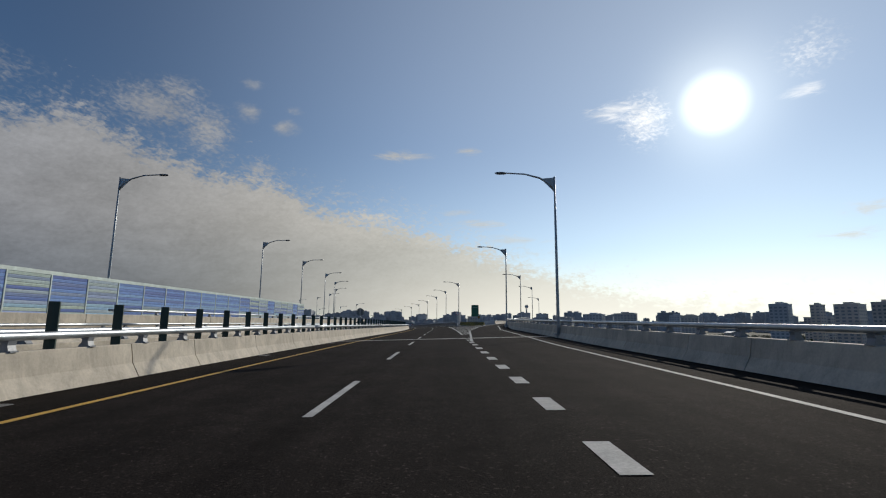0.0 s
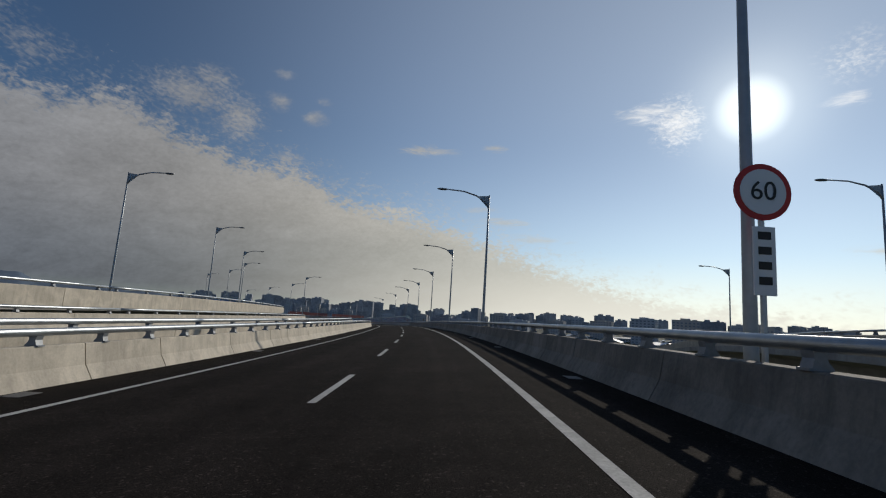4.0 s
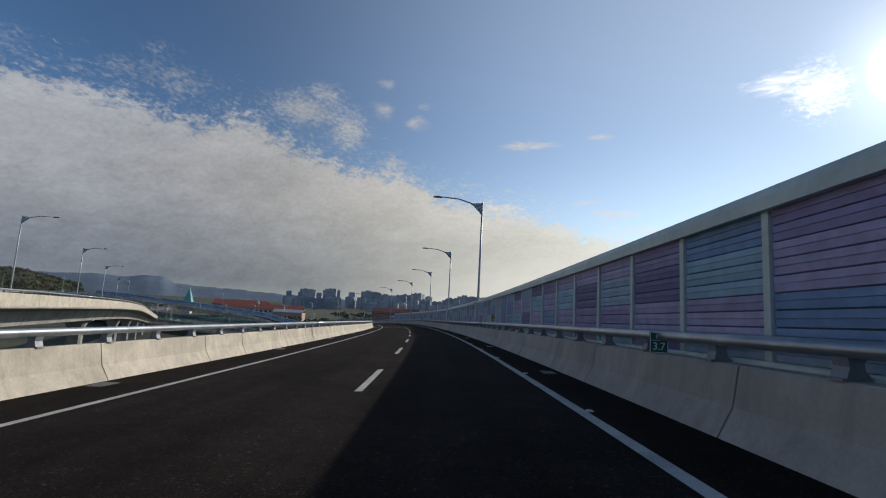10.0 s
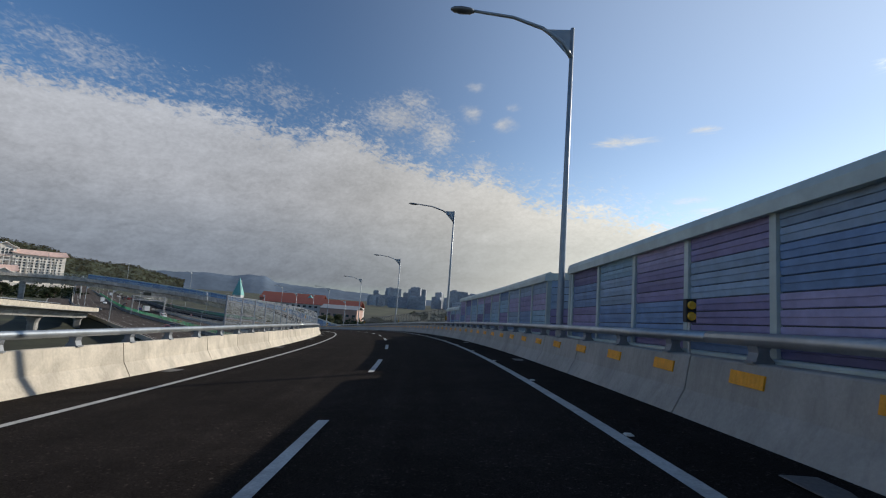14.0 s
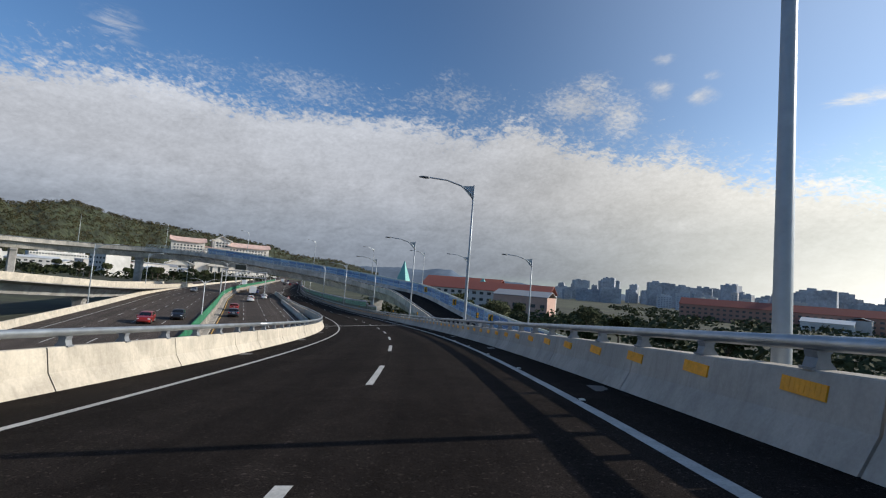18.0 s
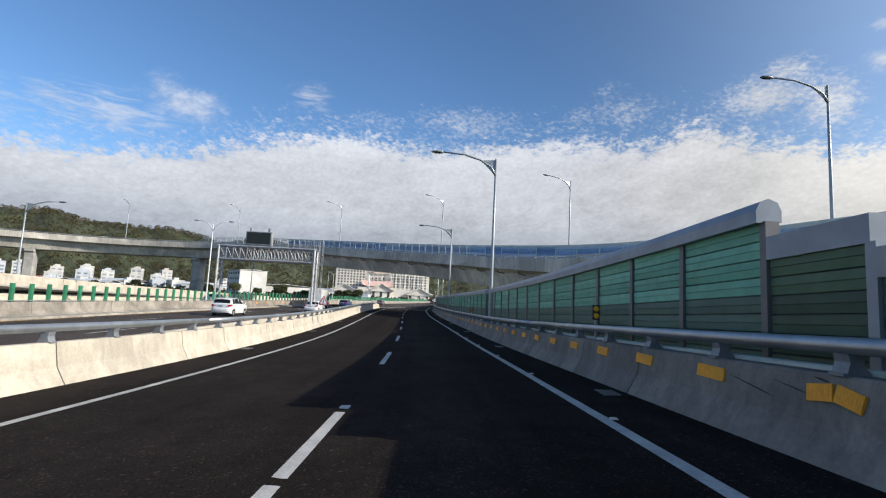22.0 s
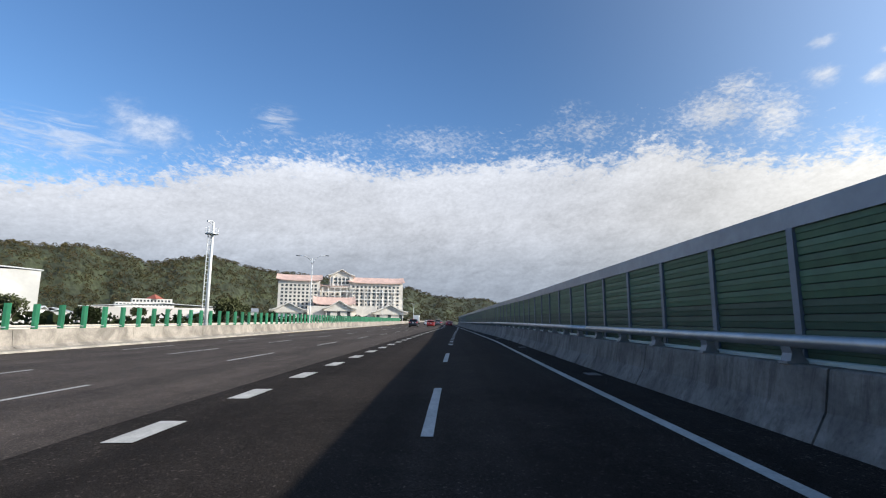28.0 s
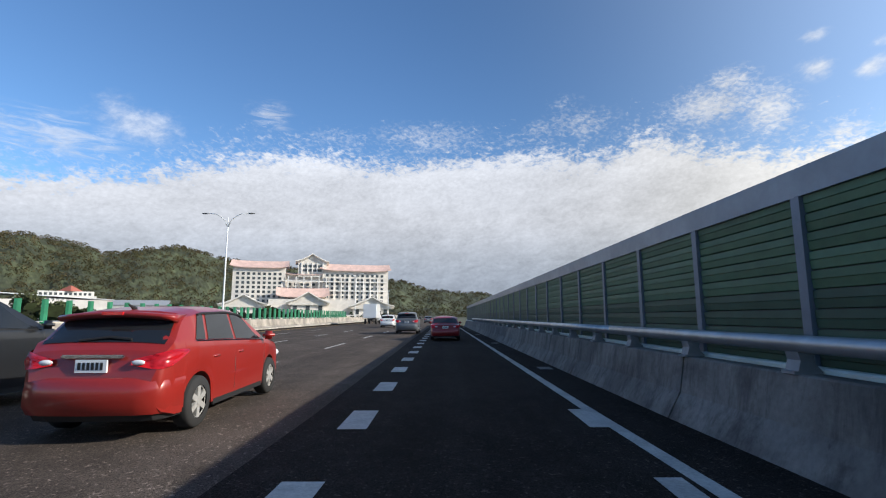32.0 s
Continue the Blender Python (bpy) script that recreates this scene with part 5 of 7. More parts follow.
# ---------------------------------------------------------------- small road furniture
YELLOW = mat("yellow_reflector", (0.88, 0.36, 0.008), 0.5, grain=0.1, grain_size=30, stain=0.12, stain_size=6, random_value=0.08)
BLACK = mat("black_plastic", (0.012, 0.012, 0.012), 0.5)
AMBER = mat("amber_lens", (0.85, 0.45, 0.03), 0.25, coat=0.5)
SIGNGREEN = mat("sign_green", (0.005, 0.12, 0.075), 0.45, stain=0.1, stain_size=2)
SIGNWHITE = mat("sign_white", (0.75, 0.76, 0.76), 0.45)
SIGNBACK = mat("sign_back", (0.16, 0.17, 0.17), 0.55, 0.3)
RED = mat("sign_red", (0.5, 0.02, 0.02), 0.45)


def refl_mesh():
    bm = bmesh.new()
    box(bm, -0.012, 0.012, -0.31, 0.31, -0.085, 0.085)
    for k in range(9):
        y = -0.28 + 0.07 * k
        box(bm, -0.0145, -0.011, y - 0.03, y + 0.02, -0.075, 0.075)
    me = bpy.data.meshes.new("reflector")
    bm.to_mesh(me)
    bm.free()
    me.materials.append(YELLOW)
    return me


REFL = refl_mesh()
for k in range(0, 166):
    s = 356 + 2.0 * k
    if s > 671:
        break
    p = on_road(s, barrier_r(s) + 0.235, 0.63)
    halves = ((0.17, -9), (-0.17, 11)) if s == 618 else ((0.0, 0),)              # one plate is torn across and bent
    for dy, tilt in halves:
        o = new("reflector", REFL)
        o.parent = bar_r if s < 596 else bar_w
        o.matrix_world = pose(p.x, p.y, p.z, 0, 0, heading(s)) @ pose(-0.008 * len(halves), dy, 0, tilt, 10, 0) @ Matrix.Diagonal((1, 1 / len(halves), 1, 1))
SCRAPE = mat("rubber_scrape", (0.05, 0.045, 0.042), 0.9, grain=0.5, grain_size=40, stain=0.4, stain_size=6)
scrape_rng = random.Random(9)
for k in range(16):                                         # tyre and paint scrapes round the torn plate
    a, z, n = scrape_rng.uniform(612.5, 618.8), scrape_rng.uniform(0.46, 0.78), scrape_rng.uniform(0.15, 1.1)
    fall, w = scrape_rng.uniform(-0.04, 0.16), scrape_rng.uniform(0.006, 0.022)
    bm = bmesh.new()
    sheet(bm, [[on_road(a + q * n, barrier_r(a + q * n) + 0.183 + (v - 0.34) * 0.174, v) for v in (z + fall * q - w * e, z + fall * q + w * e)] for q, e in ((0, 0.2), (0.3, 1.0), (0.7, 0.7), (1.0, 0.15))])
    part("scrape", bm, SCRAPE, bar_w)

for k in range(16):
    o = new("reflector", REFL)
    o.parent = med
    o.matrix_world = FW.stand(FWS + 8 + 4.2 * k, 0.30, 0.66, 180)


def delineator():
    r = root("hazard_light", "black double amber hazard light on a thin post at the barrier", "hazard light", "hazard lights")
    bm = bmesh.new()
    tube(bm, [(0, 0, 0.8), (0, 0, 1.35)], 0.025, 6)
    part("post", bm, GALV, r)
    bm = bmesh.new()
    box(bm, -0.085, 0.085, -0.05, 0.05, 1.3, 1.66)
    bmesh.ops.bevel(bm, geom=bm.edges[:], offset=0.012, segments=1, affect="EDGES")
    part("housing", bm, BLACK, r)
    for z in (1.395, 1.565):
        bm = bmesh.new()
        bmesh.ops.create_cone(bm, cap_ends=True, segments=16, radius1=0.068, radius2=0.058, depth=0.03, matrix=Matrix.Translation((0, -0.07, z)) @ Matrix.Rotation(math.pi / 2, 4, "X"))
        part("lens", bm, AMBER, r, "round amber lens")
    return r


dl = delineator()
dl.matrix_world = stand(228.3, barrier_r(228.3) + 0.42)
for s in (261.7, 294.3, 326.9, 359.3, 391.0, 421.6, 455.6, 485.6, 515.6, 546.3, 575.9, 594.3, 625, 650, 675.8, 705.6):
    copy_thing(dl, stand(s, barrier_r(s) + 0.42))


def text_part(name, body, size, x, y, z, parent, m, align="CENTER"):
    cu = bpy.data.curves.new(name, "FONT")
    cu.body, cu.size, cu.align_x, cu.align_y, cu.extrude = body, size, align, "CENTER", 0.002
    cu.materials.append(m)
    o = new(name, cu)
    dg = bpy.context.evaluated_depsgraph_get()
    me = bpy.data.meshes.new_from_object(o.evaluated_get(dg))
    bpy.data.objects.remove(o)
    bpy.data.curves.remove(cu)
    t = new(name, me)
    t.parent = parent
    t.matrix_world = parent.matrix_world @ pose(x, y, z, 90, 0, 0)
    return t


for s, txt in ((305.5, "3.7"), (398.0, "3.8"), (499.5, "3.9"), (708.5, "4.1")):
    r = root("distance_marker", "small green distance marker plate at the barrier top", "road sign", "distance markers", m=stand(s, barrier_r(s) + 0.3, 0.82))
    bm = bmesh.new()
    box(bm, -0.15, 0.15, -0.01, 0.01, 0.0, 0.34)
    part("plate", bm, SIGNGREEN, r)
    for x0, x1, z0, z1 in ((-0.14, 0.14, 0.325, 0.333), (-0.14, 0.14, 0.007, 0.015), (-0.145, -0.137, 0.007, 0.333), (0.137, 0.145, 0.007, 0.333), (-0.14, 0.14, 0.2, 0.207), (-0.04, -0.03, 0.23, 0.3), (0.03, 0.04, 0.23, 0.3)):
        bm = bmesh.new()
        box(bm, x0, x1, -0.015, -0.011, z0, z1)
        part("white_bar", bm, SIGNWHITE, r)
    text_part("number", txt, 0.17, 0, -0.013, 0.105, r, SIGNWHITE)

# drain gratings and studs at the road's edge
GRATE = mat("iron_grate", (0.12, 0.12, 0.12), 0.6, 0.4, grain=0.3, grain_size=25)
STUD = mat("stud", (0.55, 0.53, 0.45), 0.4)


def plate_mesh(name, w, l, h, m):
    bm = bmesh.new()
    box(bm, -w / 2, w / 2, -l / 2, l / 2, 0, h)
    bmesh.ops.bevel(bm, geom=[e for e in bm.edges if abs(e.verts[0].co.z - e.verts[1].co.z) < 1e-6 and e.verts[0].co.z > h / 2], offset=h * 0.6, segments=1, affect="EDGES")
    me = bpy.data.meshes.new(name)
    bm.to_mesh(me)
    bm.free()
    me.materials.append(m)
    return me


GR, ST = plate_mesh("drain_grate", 0.34, 0.55, 0.012, GRATE), plate_mesh("road_stud", 0.1, 0.1, 0.022, STUD)
for k in range(0, 77):
    s = 8 + 12.0 * k
    for f, o_, own in ((barrier_l, 0.35, road), (barrier_r, -0.35, road if s < 700 else merge)):
        if (f is barrier_l and s > 700) or (f is barrier_r and s < 125):
            continue
        o = new("drain_grate", GR)
        o.parent = own
        o.matrix_world = stand(s + (0 if o_ > 0 else 2.2), f(s) + o_, 0.002)
for k in range(0, 90):
    s = 200 + 5.0 * k
    o = new("road_stud", ST)
    o.parent = road
    o.matrix_world = stand(s, right_u(s) + 0.14 if s < 699 else right_u(s) + 0.14, 0.0)


# ---------------------------------------------------------------- signs at the exit
r = root("exit_sign", "tall green exit sign panel on two posts behind the nose", "road sign", m=stand(121.5, 9.0, 0.0, 2))
bm = bmesh.new()
box(bm, -0.92, 0.92, -0.04, 0.04, 2.2, 5.1)
bmesh.ops.bevel(bm, geom=[e for e in bm.edges if abs(e.verts[0].co.y - e.verts[1].co.y) > 0.01], offset=0.08, segments=2, affect="EDGES")
part("panel", bm, SIGNGREEN, r, "dark green panel")
bm = bmesh.new()
box(bm, -0.86, 0.86, -0.05, -0.042, 4.45, 4.48)
part("divider_bar", bm, SIGNWHITE, r)
for x in (-0.62, 0.62):
    bm = bmesh.new()
    tube(bm, [(x, 0.09, 0), (x, 0.09, 4.9)], 0.08, 8)
    part("post", bm, GALV, r)
STRIPE_Y = mat("nose_yellow", (0.50, 0.36, 0.06), 0.6, grain=0.15, grain_size=12, stain=0.3, stain_size=1.5)
STRIPE_K = mat("nose_black", (0.02, 0.02, 0.02), 0.6, stain=0.2, stain_size=2)
nose = root("nose_barrier", "rounded concrete nose with black and yellow slanted stripes", "barrier", m=stand(118.0, 7.9))
R = 3.3
N = 44
prof = [(0.0, 0.0), (0.05, 0.09), (0.19, 0.34), (0.30, 0.86), (0.5, 0.86), (0.5, 0.0)]
for k in range(N):
    a0, a1 = math.pi + math.pi * k / N, math.pi + math.pi * (k + 1) / N
    sl = 0.16 if k < N / 2 else -0.16

    def ring(a, q, v):
        b = a + (sl * v if 0.05 < v < 0.86 or q < 0.4 else sl * 0.86)
        return (math.cos(b) * (R - q), math.sin(b) * (R - q) * 0.55, v)
    bm = bmesh.new()
    sheet(bm, [[ring(a, q, v) for q, v in prof] for a in (a0, a1)], True)
    bmesh.ops.recalc_face_normals(bm, faces=bm.faces)
    part("stripe_block", bm, (STRIPE_K if k % 2 else STRIPE_Y), nose)


def round_sign(name, label, m, h, txt, sub=True):
    r = root(name, label, "road sign", "speed signs", m=m)
    bm = bmesh.new()
    tube(bm, [(0, 0.05, 0), (0, 0.05, h)], 0.045, 8)
    part("post", bm, GALV, r)
    for rad, y, mm, nm in ((0.45, 0.0, RED, "rim"), (0.36, -0.012, SIGNWHITE, "face")):
        bm = bmesh.new()
        bmesh.ops.create_cone(bm, cap_ends=True, segments=28, radius1=rad, radius2=rad, depth=0.02, matrix=Matrix.Translation((0, y, h - 0.4)) @ Matrix.Rotation(math.pi / 2, 4, "X"))
        part(nm, bm, mm, r)
    text_part("number", txt, 0.42, 0, -0.03, h - 0.4, r, BLACK)
    if sub:
        bm = bmesh.new()
        box(bm, -0.17, 0.17, -0.015, 0.015, h - 2.0, h - 0.95)
        part("sub_plate", bm, SIGNWHITE, r)
        for k in range(4):
            bm = bmesh.new()
            box(bm, -0.1, 0.1, -0.022, -0.016, h - 1.15 - 0.23 * k, h - 1.03 - 0.23 * k)
            part("dark_bar", bm, BLACK, r)


round_sign("speed_sign", "round speed sign reading 60 above a white plate", stand(126, 4.9, 0.6), 3.1, "60")
p = exit_ramp(113.4, EXIT_R(113.4) + 3.3, 0.6)
round_sign("speed_sign", "round speed sign reading 40 above a white plate", pose(p.x, p.y, p.z, 0, 0, -6), 3.6, "40")
r = root("diamond_sign", "diamond warning sign with amber reflectors at the nose", "road sign", m=stand(118.6, 9.6, 0.5, -4))
bm = bmesh.new()
box(bm, -0.3, 0.3, -0.012, 0.012, -0.3, 0.3, pose(0, 0, 1.45, 0, 45, 0))
part("panel", bm, BLACK, r)
bm = bmesh.new()
tube(bm, [(0, 0.03, 0), (0, 0.03, 1.4)], 0.03, 6)
part("post", bm, GALV, r)
for i in (-1, 0, 1):
    for j in (-1, 0, 1):
        bm = bmesh.new()
        bmesh.ops.create_cone(bm, cap_ends=True, segments=10, radius1=0.06, radius2=0.05, depth=0.02, matrix=pose(0, 0, 1.45, 0, 45, 0) @ Matrix.Translation((i * 0.19, -0.02, j * 0.19)) @ Matrix.Rotation(math.pi / 2, 4, "X"))
        part("reflector_dot", bm, AMBER, r)


def triangle_sign(m, h=2.0):
    r = root("warning_sign", "red-edged white triangle warning sign on a post", "road sign", "warning signs", m=m)
    bm = bmesh.new()
    tube(bm, [(0, 0.04, 0), (0, 0.04, h)], 0.04, 8)
    part("post", bm, GALV, r)
    for k, (q, y, mm) in enumerate(((0.5, 0.0, RED), (0.36, -0.014, SIGNWHITE))):
        bm = bmesh.new()
        bmesh.ops.create_cone(bm, cap_ends=True, segments=3, radius1=q, radius2=q, depth=0.02, matrix=Matrix.Translation((0, y, h - 0.3)) @ Matrix.Rotation(math.pi / 2, 4, "X"))
        part(("rim", "face")[k], bm, mm, r)
    bm = bmesh.new()
    box(bm, -0.03, 0.03, -0.034, -0.028, h - 0.45, h - 0.12)
    part("dark_bar", bm, BLACK, r)


r = root("road_sign", "grey backs of a round and a triangular sign on one post", "road sign", "sign backs", m=stand(57.0, -10.0, 0.5, 180))
bm = bmesh.new()
tube(bm, [(0, 0.05, -0.4), (0, 0.05, 2.6)], 0.045, 8)
part("post", bm, GALV, r)
bm = bmesh.new()
bmesh.ops.create_cone(bm, cap_ends=True, segments=28, radius1=0.45, radius2=0.45, depth=0.02, matrix=Matrix.Translation((0, 0, 2.25)) @ Matrix.Rotation(math.pi / 2, 4, "X"))
part("round_plate", bm, SIGNBACK, r)
bm = bmesh.new()
bmesh.ops.create_cone(bm, cap_ends=True, segments=3, radius1=0.55, radius2=0.55, depth=0.02, matrix=Matrix.Translation((0, 0, 1.2)) @ Matrix.Rotation(math.pi / 2, 4, "X"))
part("triangle_plate", bm, SIGNBACK, r)
bm = bmesh.new()
box(bm, -0.75, -0.1, -0.012, 0.012, 0.35, 1.15)
part("lower_plate", bm, SIGNBACK, r)
triangle_sign(stand(732.5, barrier_r(732.5) + 0.45, 0.8, 0), 2.6)
triangle_sign(FW.stand(FWS - 22, 16.6, 0), 2.1)


def arrow_sign(m):
    r = root("arrow_sign", "black sign with an orange arrow on the flyover", "road sign", "curve signs", m=m)
    bm = bmesh.new()
    box(bm, -0.4, 0.4, -0.02, 0.02, 1.2, 2.4)
    part("panel", bm, AMBER, r)
    bm = bmesh.new()
    for sg in (1, -1):
        vs = [bm.verts.new(q) for q in ((0.28, -0.03, 1.8 + sg * 0.5), (0.02, -0.03, 1.8 + sg * 0.5), (-0.3, -0.03, 1.8), (0.0, -0.03, 1.8))]
        bm.faces.new(vs)
    part("arrow", bm, BLACK, r)
    bm = bmesh.new()
    tube(bm, [(0, 0.05, 0), (0, 0.05, 2.2)], 0.04, 6)
    part("post", bm, GALV, r)


for x, y in ((-183, 539), (-203, 551), (-226, 562.5)):
    arrow_sign(OV.stand(ov_near(x, y), 3.85, 0.4))


# ---------------------------------------------------------------- overhead sign gantry on the motorway
GANTRY = mat("gantry_steel", (0.40, 0.41, 0.42), 0.5, 0.45, grain=0.12, grain_size=5, stain=0.25, stain_size=1.2)
PANELDARK = mat("dark_display", (0.012, 0.016, 0.012), 0.35, grain=0.3, grain_size=20)


def bars(pairs, r, sides=6):
    bm = bmesh.new()
    for a, b in pairs:
        tube(bm, [a, b], r, sides)
    return bm


gm = FW.stand(FWS - 1.0, 4.6, 0.0) @ Matrix.Diagonal((0.74, 1, 1, 1))
r = root("sign_gantry", "grey steel lattice gantry with a dark display over the motorway", "gantry", m=gm)
for sx in (-1, 1):
    x = sx * 8.3
    leg = part("leg", bars([((x + dx, dy, 0), (x + dx, dy, 8.0)) for dx in (-0.0,) for dy in (-0.7, 0.7)], 0.2, 10), GANTRY, r)
    for k in range(8):
        part("leg_brace", bars([((x, -0.7 if k % 2 else 0.7, 0.7 + k * 0.8), (x, 0.7 if k % 2 else -0.7, 1.5 + k * 0.8))], 0.08, 6), GANTRY, leg)
for z, dy in ((6.3, -0.7), (6.3, 0.7), (8.0, -0.7), (8.0, 0.7)):
    part("chord", bars([((-8.6, dy, z), (8.6, dy, z))], 0.15, 8), GANTRY, r)
for k in range(14):
    x = -8.2 + 1.2 * k
    for dy in (-0.7, 0.7):
        part("truss_post", bars([((x, dy, 6.3), (x, dy, 8.0))], 0.07), GANTRY, r)
        if k < 13:
            part("truss_brace", bars([((x, dy, 8.0), (x + 1.2, dy, 6.3))], 0.055), GANTRY, r)
disp = bmesh.new()
box(disp, -3.8, 0.6, -0.75, -0.05, 8.3, 10.0)
dp = part("display", disp, GANTRY, r, "grey display cabinet")
disp = bmesh.new()
box(disp, -3.65, 0.45, -0.8, -0.755, 8.42, 9.88)
part("display_face", disp, PANELDARK, dp, "black display face")
for x in (-3.2, 0.0):
    bm = bmesh.new()
    box(bm, x - 0.18, x + 0.18, -0.5, -0.1, 10.0, 10.5)
    part("camera_box", bm, GANTRY, dp)
part("walkway_rail", bars([((-5.0 + 1.0 * k, 0.75, 8.0), (-5.0 + 1.0 * k, 0.75, 9.2)) for k in range(14)] + [((-5.0, 0.75, z), (8.6, 0.75, z)) for z in (8.6, 9.2)] +
     [((1.0 + 1.2 * k, -0.75, 8.0), (1.0 + 1.2 * k, -0.75, 9.2)) for k in range(7)] + [((1.0, -0.75, z), (8.2, -0.75, z)) for z in (8.6, 9.2)], 0.03, 5), GANTRY, r)
part("ladder", bars([((8.9, dy, 0.2), (8.9, dy, 9.4)) for dy in (-0.25, 0.25)] + [((8.9, -0.25, 0.5 + 0.35 * k), (8.9, 0.25, 0.5 + 0.35 * k)) for k in range(25)] +
     [((9.5, -0.3, 2.5), (9.5, -0.3, 9.4)), ((9.5, 0.3, 2.5), (9.5, 0.3, 9.4))], 0.035, 5), GANTRY, r)

# side barrier of the motorway below the ramp
barrier("barrier_motorway", "low concrete edge barrier of the motorway", lambda s: float(np.interp(s, [FWS - 40, FWS + 20], [15.2, 15.4])), 1, 250, FWS - 12, FW.place, 10.0)
barrier("barrier_motorway_far", "low concrete edge barrier on the far side of the motorway", lambda s: -18.7, -1, 250, 800, FW.place, 14.0)

# ---------------------------------------------------------------- lattice camera mast behind the median
mm_ = Matrix.Translation((-431.0, 589.4, -18.4)) @ Matrix.Rotation(radians(-25), 4, "Z")
r = root("camera_mast", "slender white camera mast with a caged ladder, platform and lamp arm", "mast", m=mm_)
bm = bmesh.new()
tube(bm, [(0.1, 0.1, 0), (0.1, 0.1, 7), (0.1, 0.1, 15.3)], [0.27, 0.22, 0.17], 12)
part("pole", bm, LAMP_WHITE, r, smooth=True)
part("ladder", bars([((x, -0.42, 0.4), (x, -0.42, 14.2)) for x in (-0.5, 0.4)] + [((-0.5, -0.42, 0.6 + 0.6 * k), (0.4, -0.42, 0.6 + 0.6 * k)) for k in range(23)], 0.06, 5), LAMP_WHITE, r)
part("ladder_bracket", bars([((x, -0.42, 1.5 + 1.5 * k), (0.1, 0.1, 1.5 + 1.5 * k)) for k in range(9) for x in (-0.28, 0.28)], 0.035, 5), LAMP_WHITE, r)
bm = bmesh.new()
bmesh.ops.create_cone(bm, cap_ends=True, segments=14, radius1=0.9, radius2=0.9, depth=0.1, matrix=Matrix.Translation((0.2, 0, 13.6)))
part("platform", bm, GALV, r)
for a in np.arange(0, 6.2, 0.6):
    part("rail_upright", bars([((0.2 + 0.85 * math.cos(a), 0.85 * math.sin(a), 13.6), (0.2 + 0.85 * math.cos(a), 0.85 * math.sin(a), 14.6))], 0.03, 5), LAMP_WHITE, r)
part("top_arm", bars([((0, 0, 14.2), (0, 0, 15.6)), ((0, 0, 15.0), (1.5, 0, 15.2)), ((0, 0, 15.5), (1.0, 0, 15.4))], 0.05), LAMP_WHITE, r)
bm = bmesh.new()
box(bm, 1.3, 1.75, -0.12, 0.12, 15.1, 15.35)
part("camera_box", bm, LAMP_WHITE, r)


# ---------------------------------------------------------------- the palace-like hotel
HWALL = mat("hotel_wall", (0.62, 0.58, 0.52), 0.8, grain=0.05, grain_size=2, stain=0.12, stain_size=0.2)
HROOF = mat("hotel_roof", (0.60, 0.42, 0.36), 0.7, grain=0.1, grain_size=1.5, stain=0.15, stain_size=0.2)
HWIN = mat("window_dark", (0.05, 0.06, 0.065), 0.25, random_value=0.4)
HTRIM = mat("hotel_trim", (0.68, 0.66, 0.62), 0.7)


def win_mesh(w, h, d=0.35):
    bm = bmesh.new()
    box(bm, -w / 2, w / 2, -0.02, d, -h / 2, h / 2)
    me = bpy.data.meshes.new("window")
    bm.to_mesh(me)
    bm.free()
    me.materials.append(HWIN)
    return me


def curved_roof(bm, x0, x1, y0, y1, z, h, over=2.5, along="x"):
    """A hipped gable roof with rising, upturned eaves."""
    cy = (y0 + y1) / 2
    hw = (y1 - y0) / 2 + over
    g = []
    n = 12
    for i in range(n + 1):
        q = i / n
        x = x0 - over + (x1 - x0 + 2 * over) * q
        e = abs(2 * q - 1) ** 5 * 1.8
        row = []
        for k in range(-6, 7):
            f = abs(k) / 6
            row.append((x, cy + hw * k / 6, z + h * (1 - f) ** 1.35 + e * (0.5 + 0.5 * f)))
        g.append(row)
    if along == "y":
        g = [[(b_ - cy + (x0 + x1) / 2 * 0 + (x0 + x1) / 2, a_ - (x0 + x1) / 2 + cy, c_) for a_, b_, c_ in r_] for r_ in g]
    low = [[(a_, b_, c_ - 0.7) for a_, b_, c_ in r_] for r_ in g]
    sheet(bm, g)
    sheet(bm, [r_[::-1] for r_ in low])
    for top_e, low_e in ((g[0], low[0]), (g[-1], low[-1]), ([r_[0] for r_ in g], [r_[0] for r_ in low]), ([r_[-1] for r_ in g], [r_[-1] for r_ in low])):
        sheet(bm, [top_e, low_e])
    bmesh.ops.recalc_face_normals(bm, faces=bm.faces)


